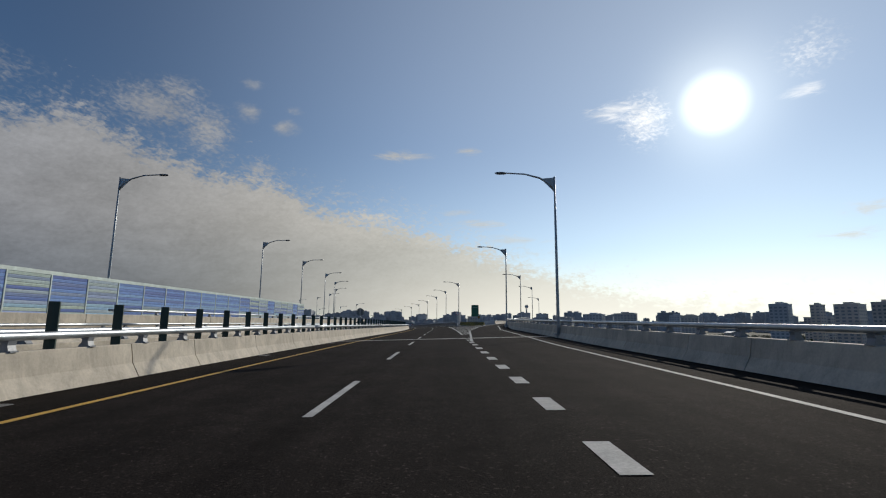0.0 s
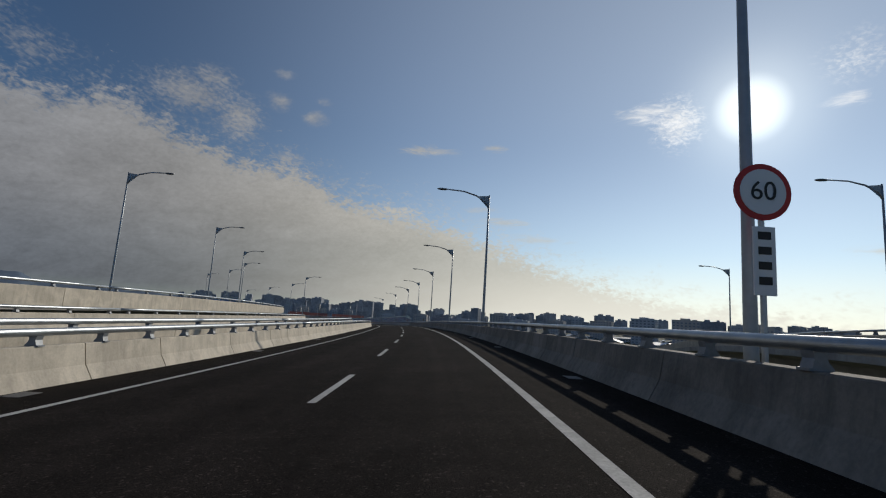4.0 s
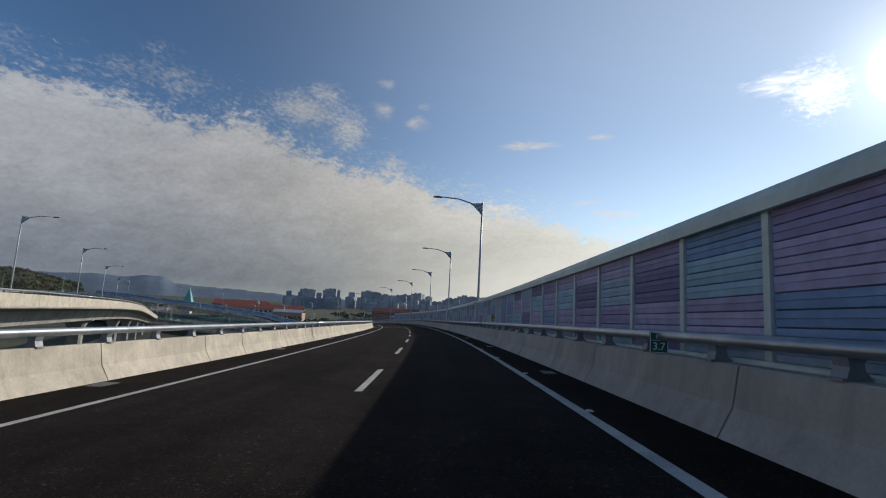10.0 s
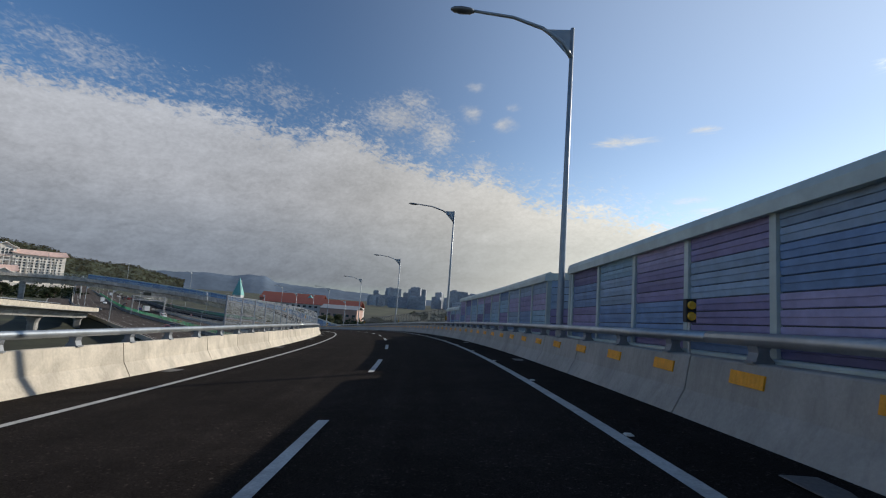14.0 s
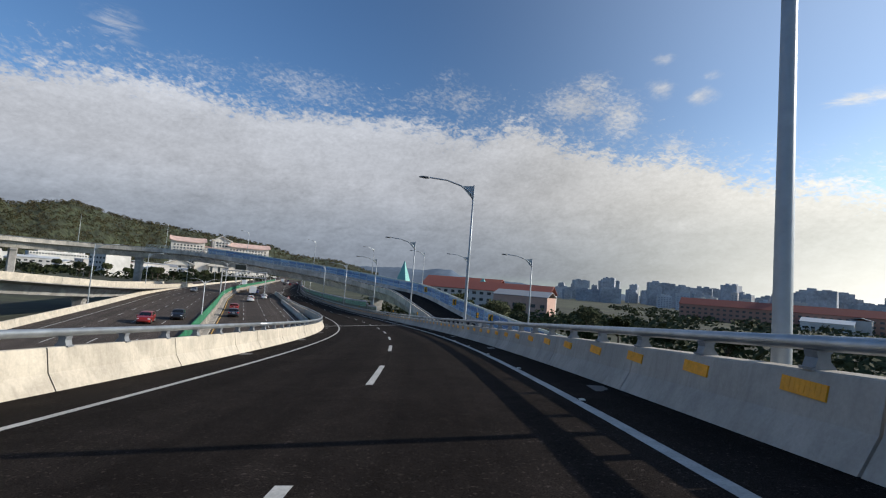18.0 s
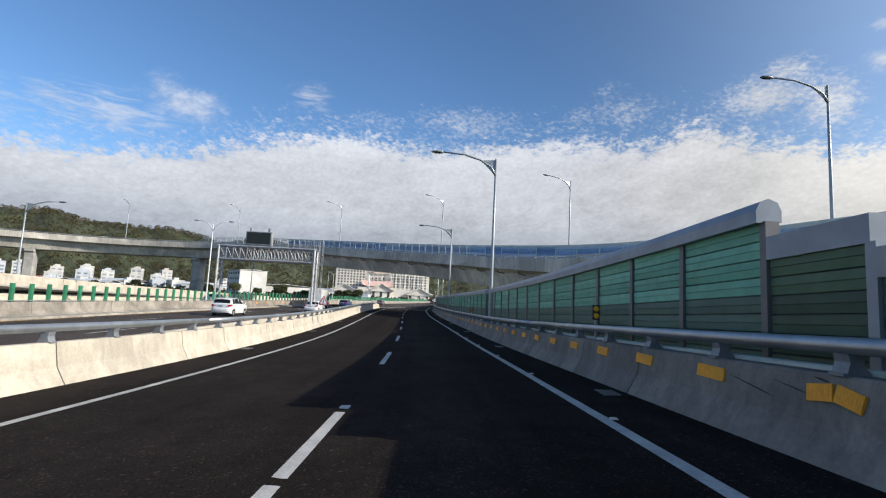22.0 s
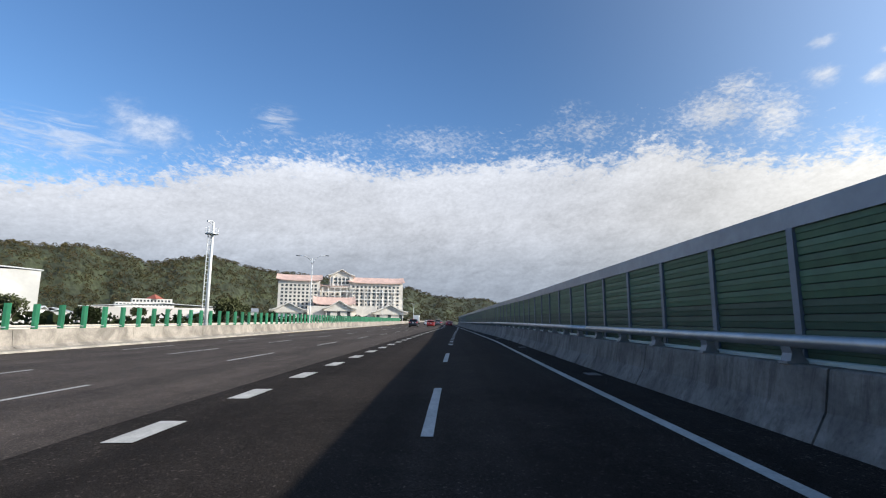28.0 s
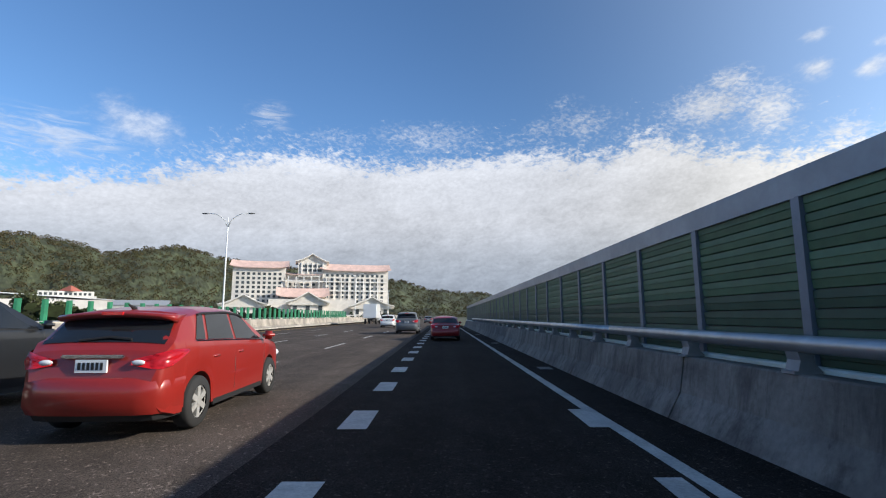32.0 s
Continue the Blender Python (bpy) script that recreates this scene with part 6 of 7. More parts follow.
def hotel():
    """Local x runs along the front from its left end, y into the building, z up from the ground."""
    L, Rr = Vector((-873, 650, 0)), Vector((-851, 779, 0))
    along = (Rr - L).normalized()
    turn = math.degrees(math.atan2(along.y, along.x))
    W = (Rr - L).length
    r = root("hotel", "large cream palace-style hotel with pink curved roofs, many windows", "hotel", m=pose(L.x, L.y, -16.6, 0, 0, turn))
    bm = bmesh.new()
    box(bm, -8, W + 8, -30, 26, -5.5, 0.0)
    part("terrace", bm, HWALL, r)
    bm = bmesh.new()
    box(bm, 0, 42, 0, 20, 0, 40)
    part("left_wing", bm, HWALL, r)
    bm = bmesh.new()
    box(bm, W - 58, W, 0, 20, 0, 39)
    part("right_wing", bm, HWALL, r)
    bm = bmesh.new()
    box(bm, 40, W - 56, 4, 24, 0, 35)
    part("middle_block", bm, HWALL, r)
    bm = bmesh.new()
    box(bm, 52, 76, 1, 22, 33, 45)
    part("tower_block", bm, HWALL, r)
    bm = bmesh.new()
    box(bm, 30, W - 30, -16, 2, 0, 13)
    part("entrance_block", bm, HWALL, r)
    for nm, a in (("left_roof", (0, 42, 0, 20, 40, 6.5)), ("right_roof", (W - 58, W, 0, 20, 39, 6.5)), ("middle_roof", (42, W - 58, 3, 22, 35, 2.0)), ("porch_roof", (38, 76, -14, 2, 15, 7.5))):
        bm = bmesh.new()
        curved_roof(bm, *a, over=2.5)
        part(nm, bm, HROOF, r, "pink tiled roof with upturned eaves", smooth=False)

    def gable(x0, x1, y0, y1, z, h, m, nm):
        """A roof whose gable looks to the front, with a filled pediment and white eaves."""
        cx, cy, wx, dy = (x0 + x1) / 2, (y0 + y1) / 2, x1 - x0, y1 - y0
        bm = bmesh.new()
        curved_roof(bm, cx - dy / 2, cx + dy / 2, cy - wx / 2, cy + wx / 2, z, h, over=2.2, along="y")
        part(nm, bm, m, r)
        bm = bmesh.new()
        arc = [(cx + wx / 2 * k / 6, z + h * (1 - abs(k) / 6 * wx / (wx + 4.4)) ** 1.35 - 0.5) for k in range(-6, 7)]
        ring = [(x0, z - 1.0)] + arc + [(x1, z - 1.0)]
        sheet(bm, [[(x, yy, zz) for x, zz in ring] for yy in (y0 + 0.2, y0 + 0.9)], True)
        bmesh.ops.recalc_face_normals(bm, faces=bm.faces)
        part("pediment", bm, HWALL, r)

    gable(52, 76, 1, 22, 45, 7.5, HTRIM, "tower_roof")
    for x0, x1, z, h in ((-4, 28, 7, 8.5), (46, 76, 9, 9.0), (96, 130, 6, 8.5)):
        gable(x0, x1, -24, -4, z, h, HTRIM, "gate_roof")
        bm = bmesh.new()
        box(bm, x0 + 2, x1 - 2, -22, -4, 0, z + 0.5)
        part("gate_hall", bm, HWALL, r)
        for i in range(3):
            bm = bmesh.new()
            box(bm, x0 + 5 + i * (x1 - x0 - 10) / 2 - 1.6, x0 + 5 + i * (x1 - x0 - 10) / 2 + 1.6, -22.2, -21.8, 0.5, z - 1.5)
            part("gate_opening", bm, HWIN, r)
    for x in (55, 60, 64, 68, 73):
        bm = bmesh.new()
        box(bm, x - 0.5, x + 0.5, 0.2, 1.0, 36, 45)
        part("column", bm, HTRIM, r)
    for z in (37.5, 41.2):
        bm = bmesh.new()
        box(bm, 56, 72, 0.88, 1.2, z, z + 2.2)
        part("tower_window", bm, HWIN, r)
    wm = win_mesh(2.3, 2.2)
    for x0, n, dx, z0, rows_n, y in ((4.0, 9, 4.2, 8, 8, -0.12), (W - 54, 12, 4.4, 8, 8, -0.12), (45.5, 5, 5.0, 15, 4, 3.88)):
        for i in range(n):
            for j in range(rows_n):
                o = new("window", wm)
                o.parent = r
                o.matrix_parent_inverse = Matrix.Identity(4)
                o.matrix_basis = Matrix.Translation((x0 + dx * i, y, z0 + 3.8 * j))
    side_m = win_mesh(0.3, 2.1, 2.0)
    for j in range(8):
        for i in range(3):
            o = new("window", side_m)
            o.parent = r
            o.matrix_basis = Matrix.Translation((W + 0.05, 3 + 5 * i, 8 + 3.8 * j))
    for z in (20.5, 28.5):
        bm = bmesh.new()
        box(bm, 40, W - 2, -1.6, -0.2, z, z + 0.9)
        part("balcony", bm, HTRIM, r)
    for k in range(13):
        x = 44 + k * 6.4
        bm = bmesh.new()
        box(bm, x, x + 0.8, -1.7, -0.6, 14, 33)
        part("column", bm, HTRIM, r)
    return r


hotel()

# ---------------------------------------------------------------- town: blocks, sheds, the school with its spire
# The grey facade is lightened and blued to stand in for distance haze.
CITY = [mat("facade_grey_hazed", (0.50, 0.53, 0.57), 0.85, grain=0.08, grain_size=0.5, stain=0.15, stain_size=0.05), mat("facade_tan", (0.54, 0.51, 0.48), 0.85, grain=0.08, grain_size=0.5, stain=0.15, stain_size=0.05),
        mat("facade_white", (0.58, 0.57, 0.54), 0.8, grain=0.06, grain_size=0.5, stain=0.2, stain_size=0.08), mat("facade_brick", (0.36, 0.20, 0.15), 0.85, grain=0.08, grain_size=0.6)]
ROOFS = [mat("roof_grey", (0.30, 0.31, 0.32), 0.5, 0.2, grain=0.1, grain_size=1), mat("roof_red", (0.30, 0.09, 0.06), 0.7, grain=0.1, grain_size=1), mat("roof_pale", (0.55, 0.57, 0.58), 0.5, 0.1, grain=0.1, grain_size=1),
         mat("copper_green", (0.16, 0.42, 0.38), 0.5, 0.1, stain=0.15, stain_size=0.3)]


# Window colour lightened in the same way, as haze over the far blocks.
CWIN = mat("city_window_hazed", (0.20, 0.23, 0.27), 0.35, random_value=0.3)


def block(x, y, w, d, h, turn, wall, label="far apartment block of grey concrete with window bands", floors=3.4, base=-21.0, band=True):
    r = root("apartment_block", label, "building", "town buildings", m=pose(x, y, base, 0, 0, turn))
    bm = bmesh.new()
    box(bm, -w / 2, w / 2, -d / 2, d / 2, 0, h)
    part("wall", bm, wall, r)
    bm = bmesh.new()
    box(bm, -w * 0.2, w * 0.15, -d * 0.2, d * 0.2, h, h + 3.2)
    box(bm, w * 0.22, w * 0.4, -d * 0.3, d * 0.05, h, h + 2.2)
    part("roof_house", bm, wall, r)
    bm = bmesh.new()
    for q in ((-w / 2 - 0.2, w / 2 + 0.2, -d / 2 - 0.2, -d / 2 + 0.3), (-w / 2 - 0.2, w / 2 + 0.2, d / 2 - 0.3, d / 2 + 0.2), (-w / 2 - 0.2, -w / 2 + 0.3, -d / 2, d / 2), (w / 2 - 0.3, w / 2 + 0.2, -d / 2, d / 2)):
        box(bm, *q, h, h + 1.1)
    part("parapet", bm, wall, r)
    if band:
        bm = bmesh.new()
        z = 2.0
        while z < h - 2:
            n = max(2, int(w / 4.2))
            for i in range(n):
                x0 = -w / 2 + w * (i + 0.22) / n
                for yy in (-d / 2 - 0.06, d / 2 - 0.2):
                    box(bm, x0, x0 + w / n * 0.56, yy, yy + 0.26, z, z + 1.7)
            n2 = max(2, int(d / 4.2))
            for i in range(n2):
                y0 = -d / 2 + d * (i + 0.22) / n2
                for xx in (-w / 2 - 0.06, w / 2 - 0.2):
                    box(bm, xx, xx + 0.26, y0, y0 + d / n2 * 0.56, z, z + 1.7)
            z += floors
        tagged(part("window_band", bm, CWIN, r), kind="stuff")
    return r


TOWERS = [(2, 1079, 70, 24), (58, 976, 30, 41), (104, 1021, 44, 30), (162, 961, 33, 34), (171, 856, 19, 42), (233, 942, 44, 39), (233, 750, 36, 44), (268, 712, 38, 45), (413, 860, 22, 46), (386, 758, 30, 43),
          (355, 508, 21, 54), (429, 553, 13, 56), (419, 497, 26, 54), (407, 440, 22, 54), (-458, 1347, 26, 34), (-430, 1356, 12, 28), (-431, 1409, 18, 30), (-385, 1370, 12, 42), (-371, 1373, 18, 30),
          (-321, 1283, 18, 28), (-285, 1290, 26, 29), (-180, 1250, 40, 26), (-95, 1180, 36, 30), (-520, 1420, 30, 28), (500, 640, 40, 40), (540, 560, 30, 46)]
rng = random.Random(4)
for x, y, w, h in TOWERS:
    block(x, y, w * 0.8, min(w * 0.8, 20), h * 0.8, math.degrees(math.atan2(-(x + 40), y - 250)) + rng.uniform(-12, 12), CITY[rng.randrange(2)])


def shed(x, y, w, d, h, turn, wall, roof, base=-21.0, label="low building with a shallow metal roof", pitch=0.16):
    r = root("low_building", label, "building", "town buildings", m=pose(x, y, base, 0, 0, turn))
    bm = bmesh.new()
    box(bm, -w / 2, w / 2, -d / 2, d / 2, 0, h)
    part("wall", bm, wall, r)
    bm = bmesh.new()
    k = d * pitch
    sec = [(-d / 2 - 0.5, h), (0, h + k), (d / 2 + 0.5, h), (d / 2 + 0.5, h + 0.25), (0, h + k + 0.3), (-d / 2 - 0.5, h + 0.25)]
    sheet(bm, [[(xx, yy, zz) for yy, zz in sec] for xx in (-w / 2 - 0.4, w / 2 + 0.4)], True)
    bmesh.ops.recalc_face_normals(bm, faces=bm.faces)
    part("roof", bm, roof, r)
    bm = bmesh.new()
    n = max(2, int(w / 4))
    for i in range(n):
        x0 = -w / 2 + w * (i + 0.25) / n
        for yy in (-d / 2 - 0.05, d / 2 - 0.15):
            for z in np.arange(1.4, max(1.5, h - 1.6), 3.2):
                box(bm, x0, x0 + w / n * 0.5, yy, yy + 0.2, z, z + 1.4)
    tagged(part("window_band", bm, HWIN, r), kind="stuff")
    return r


def clear_of_roads(x, y, d=26):
    for s in range(-100, 1000, 12):
        c = centre(s)
        if (c[0] - x) ** 2 + (c[1] - y) ** 2 < d * d:
            return False
    for w in (OV, RA, RB, FW):
        for p in w.p[::6]:
            if (p.x - x) ** 2 + (p.y - y) ** 2 < (d + (6 if w is FW else 0)) ** 2:
                return False
    return True


made = 0
while made < 52:                                            # the low town right of the road
    a, R = rng.uniform(-75, 20), rng.uniform(300, 760)
    x, y = -20 - math.sin(radians(a)) * R, 330 + math.cos(radians(a)) * R
    if clear_of_roads(x, y, 40):
        shed(x, y, rng.uniform(14, 38), rng.uniform(10, 20), rng.uniform(4, 9), rng.uniform(0, 90), CITY[rng.randrange(3)], ROOFS[rng.choice((0, 0, 2, 2, 0, 0, 1))])
        made += 1
made = 0
while made < 34:                                            # white houses at the foot of the hills
    a, R = rng.uniform(78, 118), rng.uniform(310, 560)
    x, y = -330 - math.sin(radians(a)) * R, 570 + math.cos(radians(a)) * R
    if clear_of_roads(x, y, 34) and not (-910 < x < -800 and 620 < y < 800):
        h = rng.uniform(4, 8.5)
        shed(x, y, rng.uniform(12, 30), rng.uniform(9, 16), h, rng.uniform(0, 90), CITY[rng.choice((2, 2, 2, 1))], ROOFS[rng.choice((2, 2, 0, 1))], label="white low building below the wooded hills")
        made += 1
shed(-654, 565, 22, 70, 9.5, 12, CITY[1], ROOFS[2], label="tan slatted parking building beside the motorway", pitch=0.03)
shed(-524, 537, 20, 16, 16.5, 20, CITY[2], ROOFS[2], label="white box-like warehouse behind the motorway", pitch=0.03)
def far_city():
    """The far edge of the city: too many blocks to count."""
    rnd = random.Random(12)
    bm = bmesh.new()
    for _ in range(330):
        a, R = rnd.uniform(-78, 34), rnd.uniform(1250, 2400)
        x, y = -20 - math.sin(radians(a)) * R, 330 + math.cos(radians(a)) * R
        w, d, h = rnd.uniform(16, 60), rnd.uniform(14, 30), rnd.choice((18, 22, 26, 30, 36, 44, 52)) * (0.75 + R / 4000)
        m = pose(x, y, -21.0, 0, 0, a + rnd.uniform(-25, 25))
        box(bm, -w / 2, w / 2, -d / 2, d / 2, 0, h, m)
        box(bm, -w * 0.3, -w * 0.05, -d * 0.2, d * 0.2, h, h + rnd.uniform(2, 5), m)
        box(bm, w * 0.1, w * 0.35, -d * 0.2, d * 0.2, h, h + rnd.uniform(1, 4), m)
    tagged(finish("far_city", bm, FARCITY), "distant grey city blocks along the horizon, paled by painted haze", "city", kind="stuff")


# Pale bluish grey carries the haze over the skyline in its base colour.
FARCITY = mat("far_facades_hazed", (0.40, 0.42, 0.45), 0.9, grain=0.25, grain_size=0.22, stain=0.3, stain_size=0.02, spec=0.1)
far_city()
# terraced white house on the hillside
r = root("hillside_house", "white terraced house with a red pavilion roof on the hillside", "building", "town buildings", m=pose(-879, 531, -12, 0, 0, 103) @ Matrix.Diagonal((0.72, 0.72, 0.72, 1)))
for k, (x0, x1, z0, z1) in enumerate(((-42, 40, -14, 7), (-30, 36, 7, 13), (-12, 34, 13, 18))):
    bm = bmesh.new()
    box(bm, x0, x1, -8 + 4 * k, 12, z0, z1)
    w_ = part("wall", bm, CITY[2], r)
    bm = bmesh.new()
    for i in range(int((x1 - x0) / 4)):
        box(bm, x0 + 1 + 4 * i, x0 + 3.4 + 4 * i, -8.1 + 4 * k, -7.8 + 4 * k, z1 - 4.2, z1 - 1.6)
    tagged(part("window_band", bm, HWIN, w_), kind="stuff")
bm = bmesh.new()
bmesh.ops.create_cone(bm, cap_ends=True, segments=4, radius1=11, radius2=1.0, depth=6, matrix=Matrix.Translation((14, 6, 21)))
part("roof", bm, ROOFS[1], r, "red pavilion roof")
for k in range(20):
    row_k = (k * 2) % 3
    a, R = 101.0 + 16.0 * (k + rng.uniform(-0.5, 0.5)) / 20, 430 + 60 * row_k + rng.uniform(-14, 14)
    x, y = -286 - math.sin(radians(a)) * R, 562 + math.cos(radians(a)) * R
    h = 7 + 6.0 * row_k + rng.uniform(-2.0, 3.0)
    r = block(x, y, rng.uniform(12, 30), 10, h, 14 + rng.uniform(-14, 14), CITY[(2, 1, 2, 0)[k % 4]], "white terraced town house on the hillside", 3.3)
# school with brick wings and copper spires
shed(-300, 672, 70, 14, 10, 20, CITY[1], ROOFS[1], label="tan school building with red tiled roof", pitch=0.3)
shed(-262, 655, 24, 14, 9, 20, mat("facade_pink", (0.46, 0.30, 0.24), 0.85, grain=0.08, grain_size=0.6), ROOFS[0], label="pink school wing with rows of windows")
shed(-345, 700, 50, 16, 12, 24, CITY[3], ROOFS[1], label="brick school hall with red roof", pitch=0.3)


def spire(x, y, base, w, z0, h, label, m):
    r = root("spire", label, "spire", "spires", m=pose(x, y, base, 0, 0, 25))
    bm = bmesh.new()
    box(bm, -w / 2, w / 2, -w / 2, w / 2, 0, z0)
    part("tower", bm, CITY[1], r)
    bm = bmesh.new()
    bmesh.ops.create_cone(bm, cap_ends=True, segments=4, radius1=w * 0.78, radius2=0.05, depth=h, matrix=Matrix.Translation((0, 0, z0 + h / 2)) @ Matrix.Rotation(radians(45), 4, "Z"))
    part("cone", bm, m, r)


spire(-412, 703, -21, 7.0, 12, 15, "pale green copper spire on a square tower", ROOFS[3])
spire(-358, 722, -21, 6.0, 12, 6, "low green copper pyramid roof on a tower", ROOFS[3])
spire(-318, 688, -21, 7.0, 11, 6, "low green copper pyramid roof on a tower", ROOFS[3])
spire(-222, 890, -21, 7.0, 16, 12, "dark pointed church steeple", ROOFS[0])
shed(-250, 880, 60, 16, 11, 10, CITY[3], ROOFS[1], label="long brick building with red roof", pitch=0.3)
shed(-190, 900, 50, 16, 11, 10, CITY[3], ROOFS[1], label="long brick building with red roof", pitch=0.3)


# ---------------------------------------------------------------- trees and scrub
LEAF = []
for i, c in enumerate(((0.048, 0.060, 0.024), (0.058, 0.066, 0.028), (0.074, 0.072, 0.034), (0.040, 0.052, 0.022))):
    LEAF.append(mat("leaf_%s" % "abcd"[i], c, 0.8, grain=0.35, grain_size=1.2, stain=0.3, stain_size=0.15, spec=0.2))
BARK = mat("bark", (0.10, 0.075, 0.055), 0.9, grain=0.3, grain_size=8)


def leaf_cloud(bm, cx, cy, cz, rx, rz, n, size, rnd):
    """Many small leaf clumps on and in a lumpy crown."""
    for _ in range(n):
        a, b = rnd.uniform(0, 2 * math.pi), math.acos(rnd.uniform(-0.75, 1))
        k = rnd.uniform(0.55, 1.0) * (0.82 + 0.3 * noise.noise(Vector((cx + math.cos(a) * 2, cy + math.sin(a) * 2, math.cos(b) * 2))))
        p = Vector((cx + rx * k * math.sin(b) * math.cos(a), cy + rx * k * math.sin(b) * math.sin(a), cz + rz * k * math.cos(b)))
        u = Vector((rnd.uniform(-1, 1), rnd.uniform(-1, 1), rnd.uniform(-1, 1))).normalized()
        w = u.orthogonal().normalized()
        s = size * rnd.uniform(0.6, 1.3)
        bm.faces.new([bm.verts.new(p + u * s), bm.verts.new(p + w * s * 0.7), bm.verts.new(p - u * s), bm.verts.new(p - w * s * 0.7)])


def tree_proto(h, spread, seed, m):
    rnd = random.Random(seed)
    r = root("tree", "broad-leaved green tree with an uneven crown", "tree", "trees by the road")
    bm = bmesh.new()
    tube(bm, [(0, 0, -0.3), (0.1, 0, h * 0.3), (0.05, 0.1, h * 0.62)], [0.26, 0.18, 0.08], 7)
    for k in range(5):
        a = k * 1.3 + rnd.uniform(0, 0.5)
        tube(bm, [(0.08, 0, h * 0.35), (math.cos(a) * spread * 0.35, math.sin(a) * spread * 0.35, h * 0.58), (math.cos(a) * spread * 0.6, math.sin(a) * spread * 0.6, h * 0.75)], [0.1, 0.07, 0.03], 5)
    part("trunk", bm, BARK, r)
    bm = bmesh.new()
    for k in range(6):
        a = k * 1.05
        q = spread * (0.5 if k else 0)
        leaf_cloud(bm, math.cos(a) * q, math.sin(a) * q, h * (0.66 + 0.12 * rnd.random()), spread * 0.55, h * 0.26, 330, 0.27, rnd)
    part("crown", bm, m, r)
    return r


protos = [tree_proto(7, 3.0, 1, LEAF[0]), tree_proto(9, 3.6, 2, LEAF[1]), tree_proto(6, 2.6, 3, LEAF[3])]
spots = []
rt = random.Random(9)
while len(spots) < 75:
    k = rt.random()
    if k < 0.55:
        s, u = rt.uniform(430, 690), rt.uniform(16, 80)
        p = on_road(s, u)
        x, y = p.x, p.y
    elif k < 0.8:
        x, y = rt.uniform(40, 200), rt.uniform(150, 480)
    else:
        a, R = rt.uniform(80, 112), rt.uniform(120, 330)
        x, y = -330 - math.sin(radians(a)) * R, 570 + math.cos(radians(a)) * R
    if clear_of_roads(x, y, 13):
        spots.append((x, y))
for i, (x, y) in enumerate(spots):
    m = pose(x, y, -21.05, 0, 0, rt.uniform(0, 360)) @ Matrix.Diagonal((1, 1, 1, 1))
    if i < 3:
        protos[i].matrix_world = m
    else:
        copy_thing(protos[i % 3], m)


def scrub(name, label, test, n, seed, size=(1.6, 4.0), leaves=26, leaf=0.5, m=None, base=-21.0):
    """Undergrowth that nobody could count: heaps of leaf clumps."""
    rnd = random.Random(seed)
    verts, faces = [], []
    k = 0
    while k < n:
        x, y = test(rnd)
        if not clear_of_roads(x, y, 9):
            continue
        h = rnd.uniform(*size)
        for _ in range(leaves):
            a, b = rnd.uniform(0, 6.283), math.acos(rnd.uniform(0, 1))
            q = rnd.uniform(0.6, 1.05)
            p = Vector((x + h * 0.9 * q * math.sin(b) * math.cos(a), y + h * 0.9 * q * math.sin(b) * math.sin(a), base + h * q * math.cos(b)))
            u = Vector((rnd.uniform(-1, 1), rnd.uniform(-1, 1), rnd.uniform(-0.6, 0.6))).normalized()
            w = u.orthogonal().normalized()
            s = leaf * rnd.uniform(0.6, 1.4) * h / 2.5
            i = len(verts)
            verts += [p + u * s, p + w * s * 0.8, p - u * s, p - w * s * 0.8]
            faces.append((i, i + 1, i + 2, i + 3))
        k += 1
    me = bpy.data.meshes.new(name)
    me.from_pydata(verts, [], faces)
    me.materials.append(m)
    tagged(new(name, me), label, "bushes", kind="stuff")


def by_right(rnd):
    p = on_road(rnd.uniform(300, 700), rnd.uniform(10, 150))
    return p.x, p.y


def by_town(rnd):
    a, R = rnd.uniform(-80, 30), 70 + 780 * rnd.random() ** 0.7
    return -20 - math.sin(radians(a)) * R, 330 + math.cos(radians(a)) * R


def by_hills(rnd):
    a, R = rnd.uniform(66, 122), rnd.uniform(150, 600)
    return -330 - math.sin(radians(a)) * R, 570 + math.cos(radians(a)) * R


scrub("bushes", "dense green bushes and scrub beside the ramp", by_right, 900, 21, (1.6, 5.2), 40, 0.36, LEAF[0])
scrub("bushes", "green bushes among the low town buildings", by_town, 2600, 22, (2.0, 5.5), 20, 0.6, LEAF[1])
scrub("bushes", "green trees and bushes at the foot of the hills", by_hills, 900, 23, (2.0, 6.0), 24, 0.5, LEAF[3])


HILL_LEAF = [mat("hill_leaf_%s" % k, c, 0.85, grain=0.3, grain_size=0.5, stain=0.3, stain_size=0.05, spec=0.2) for k, c in (("olive", (0.135, 0.115, 0.056)), ("green", (0.115, 0.107, 0.052)), ("brown", (0.15, 0.118, 0.066)))]


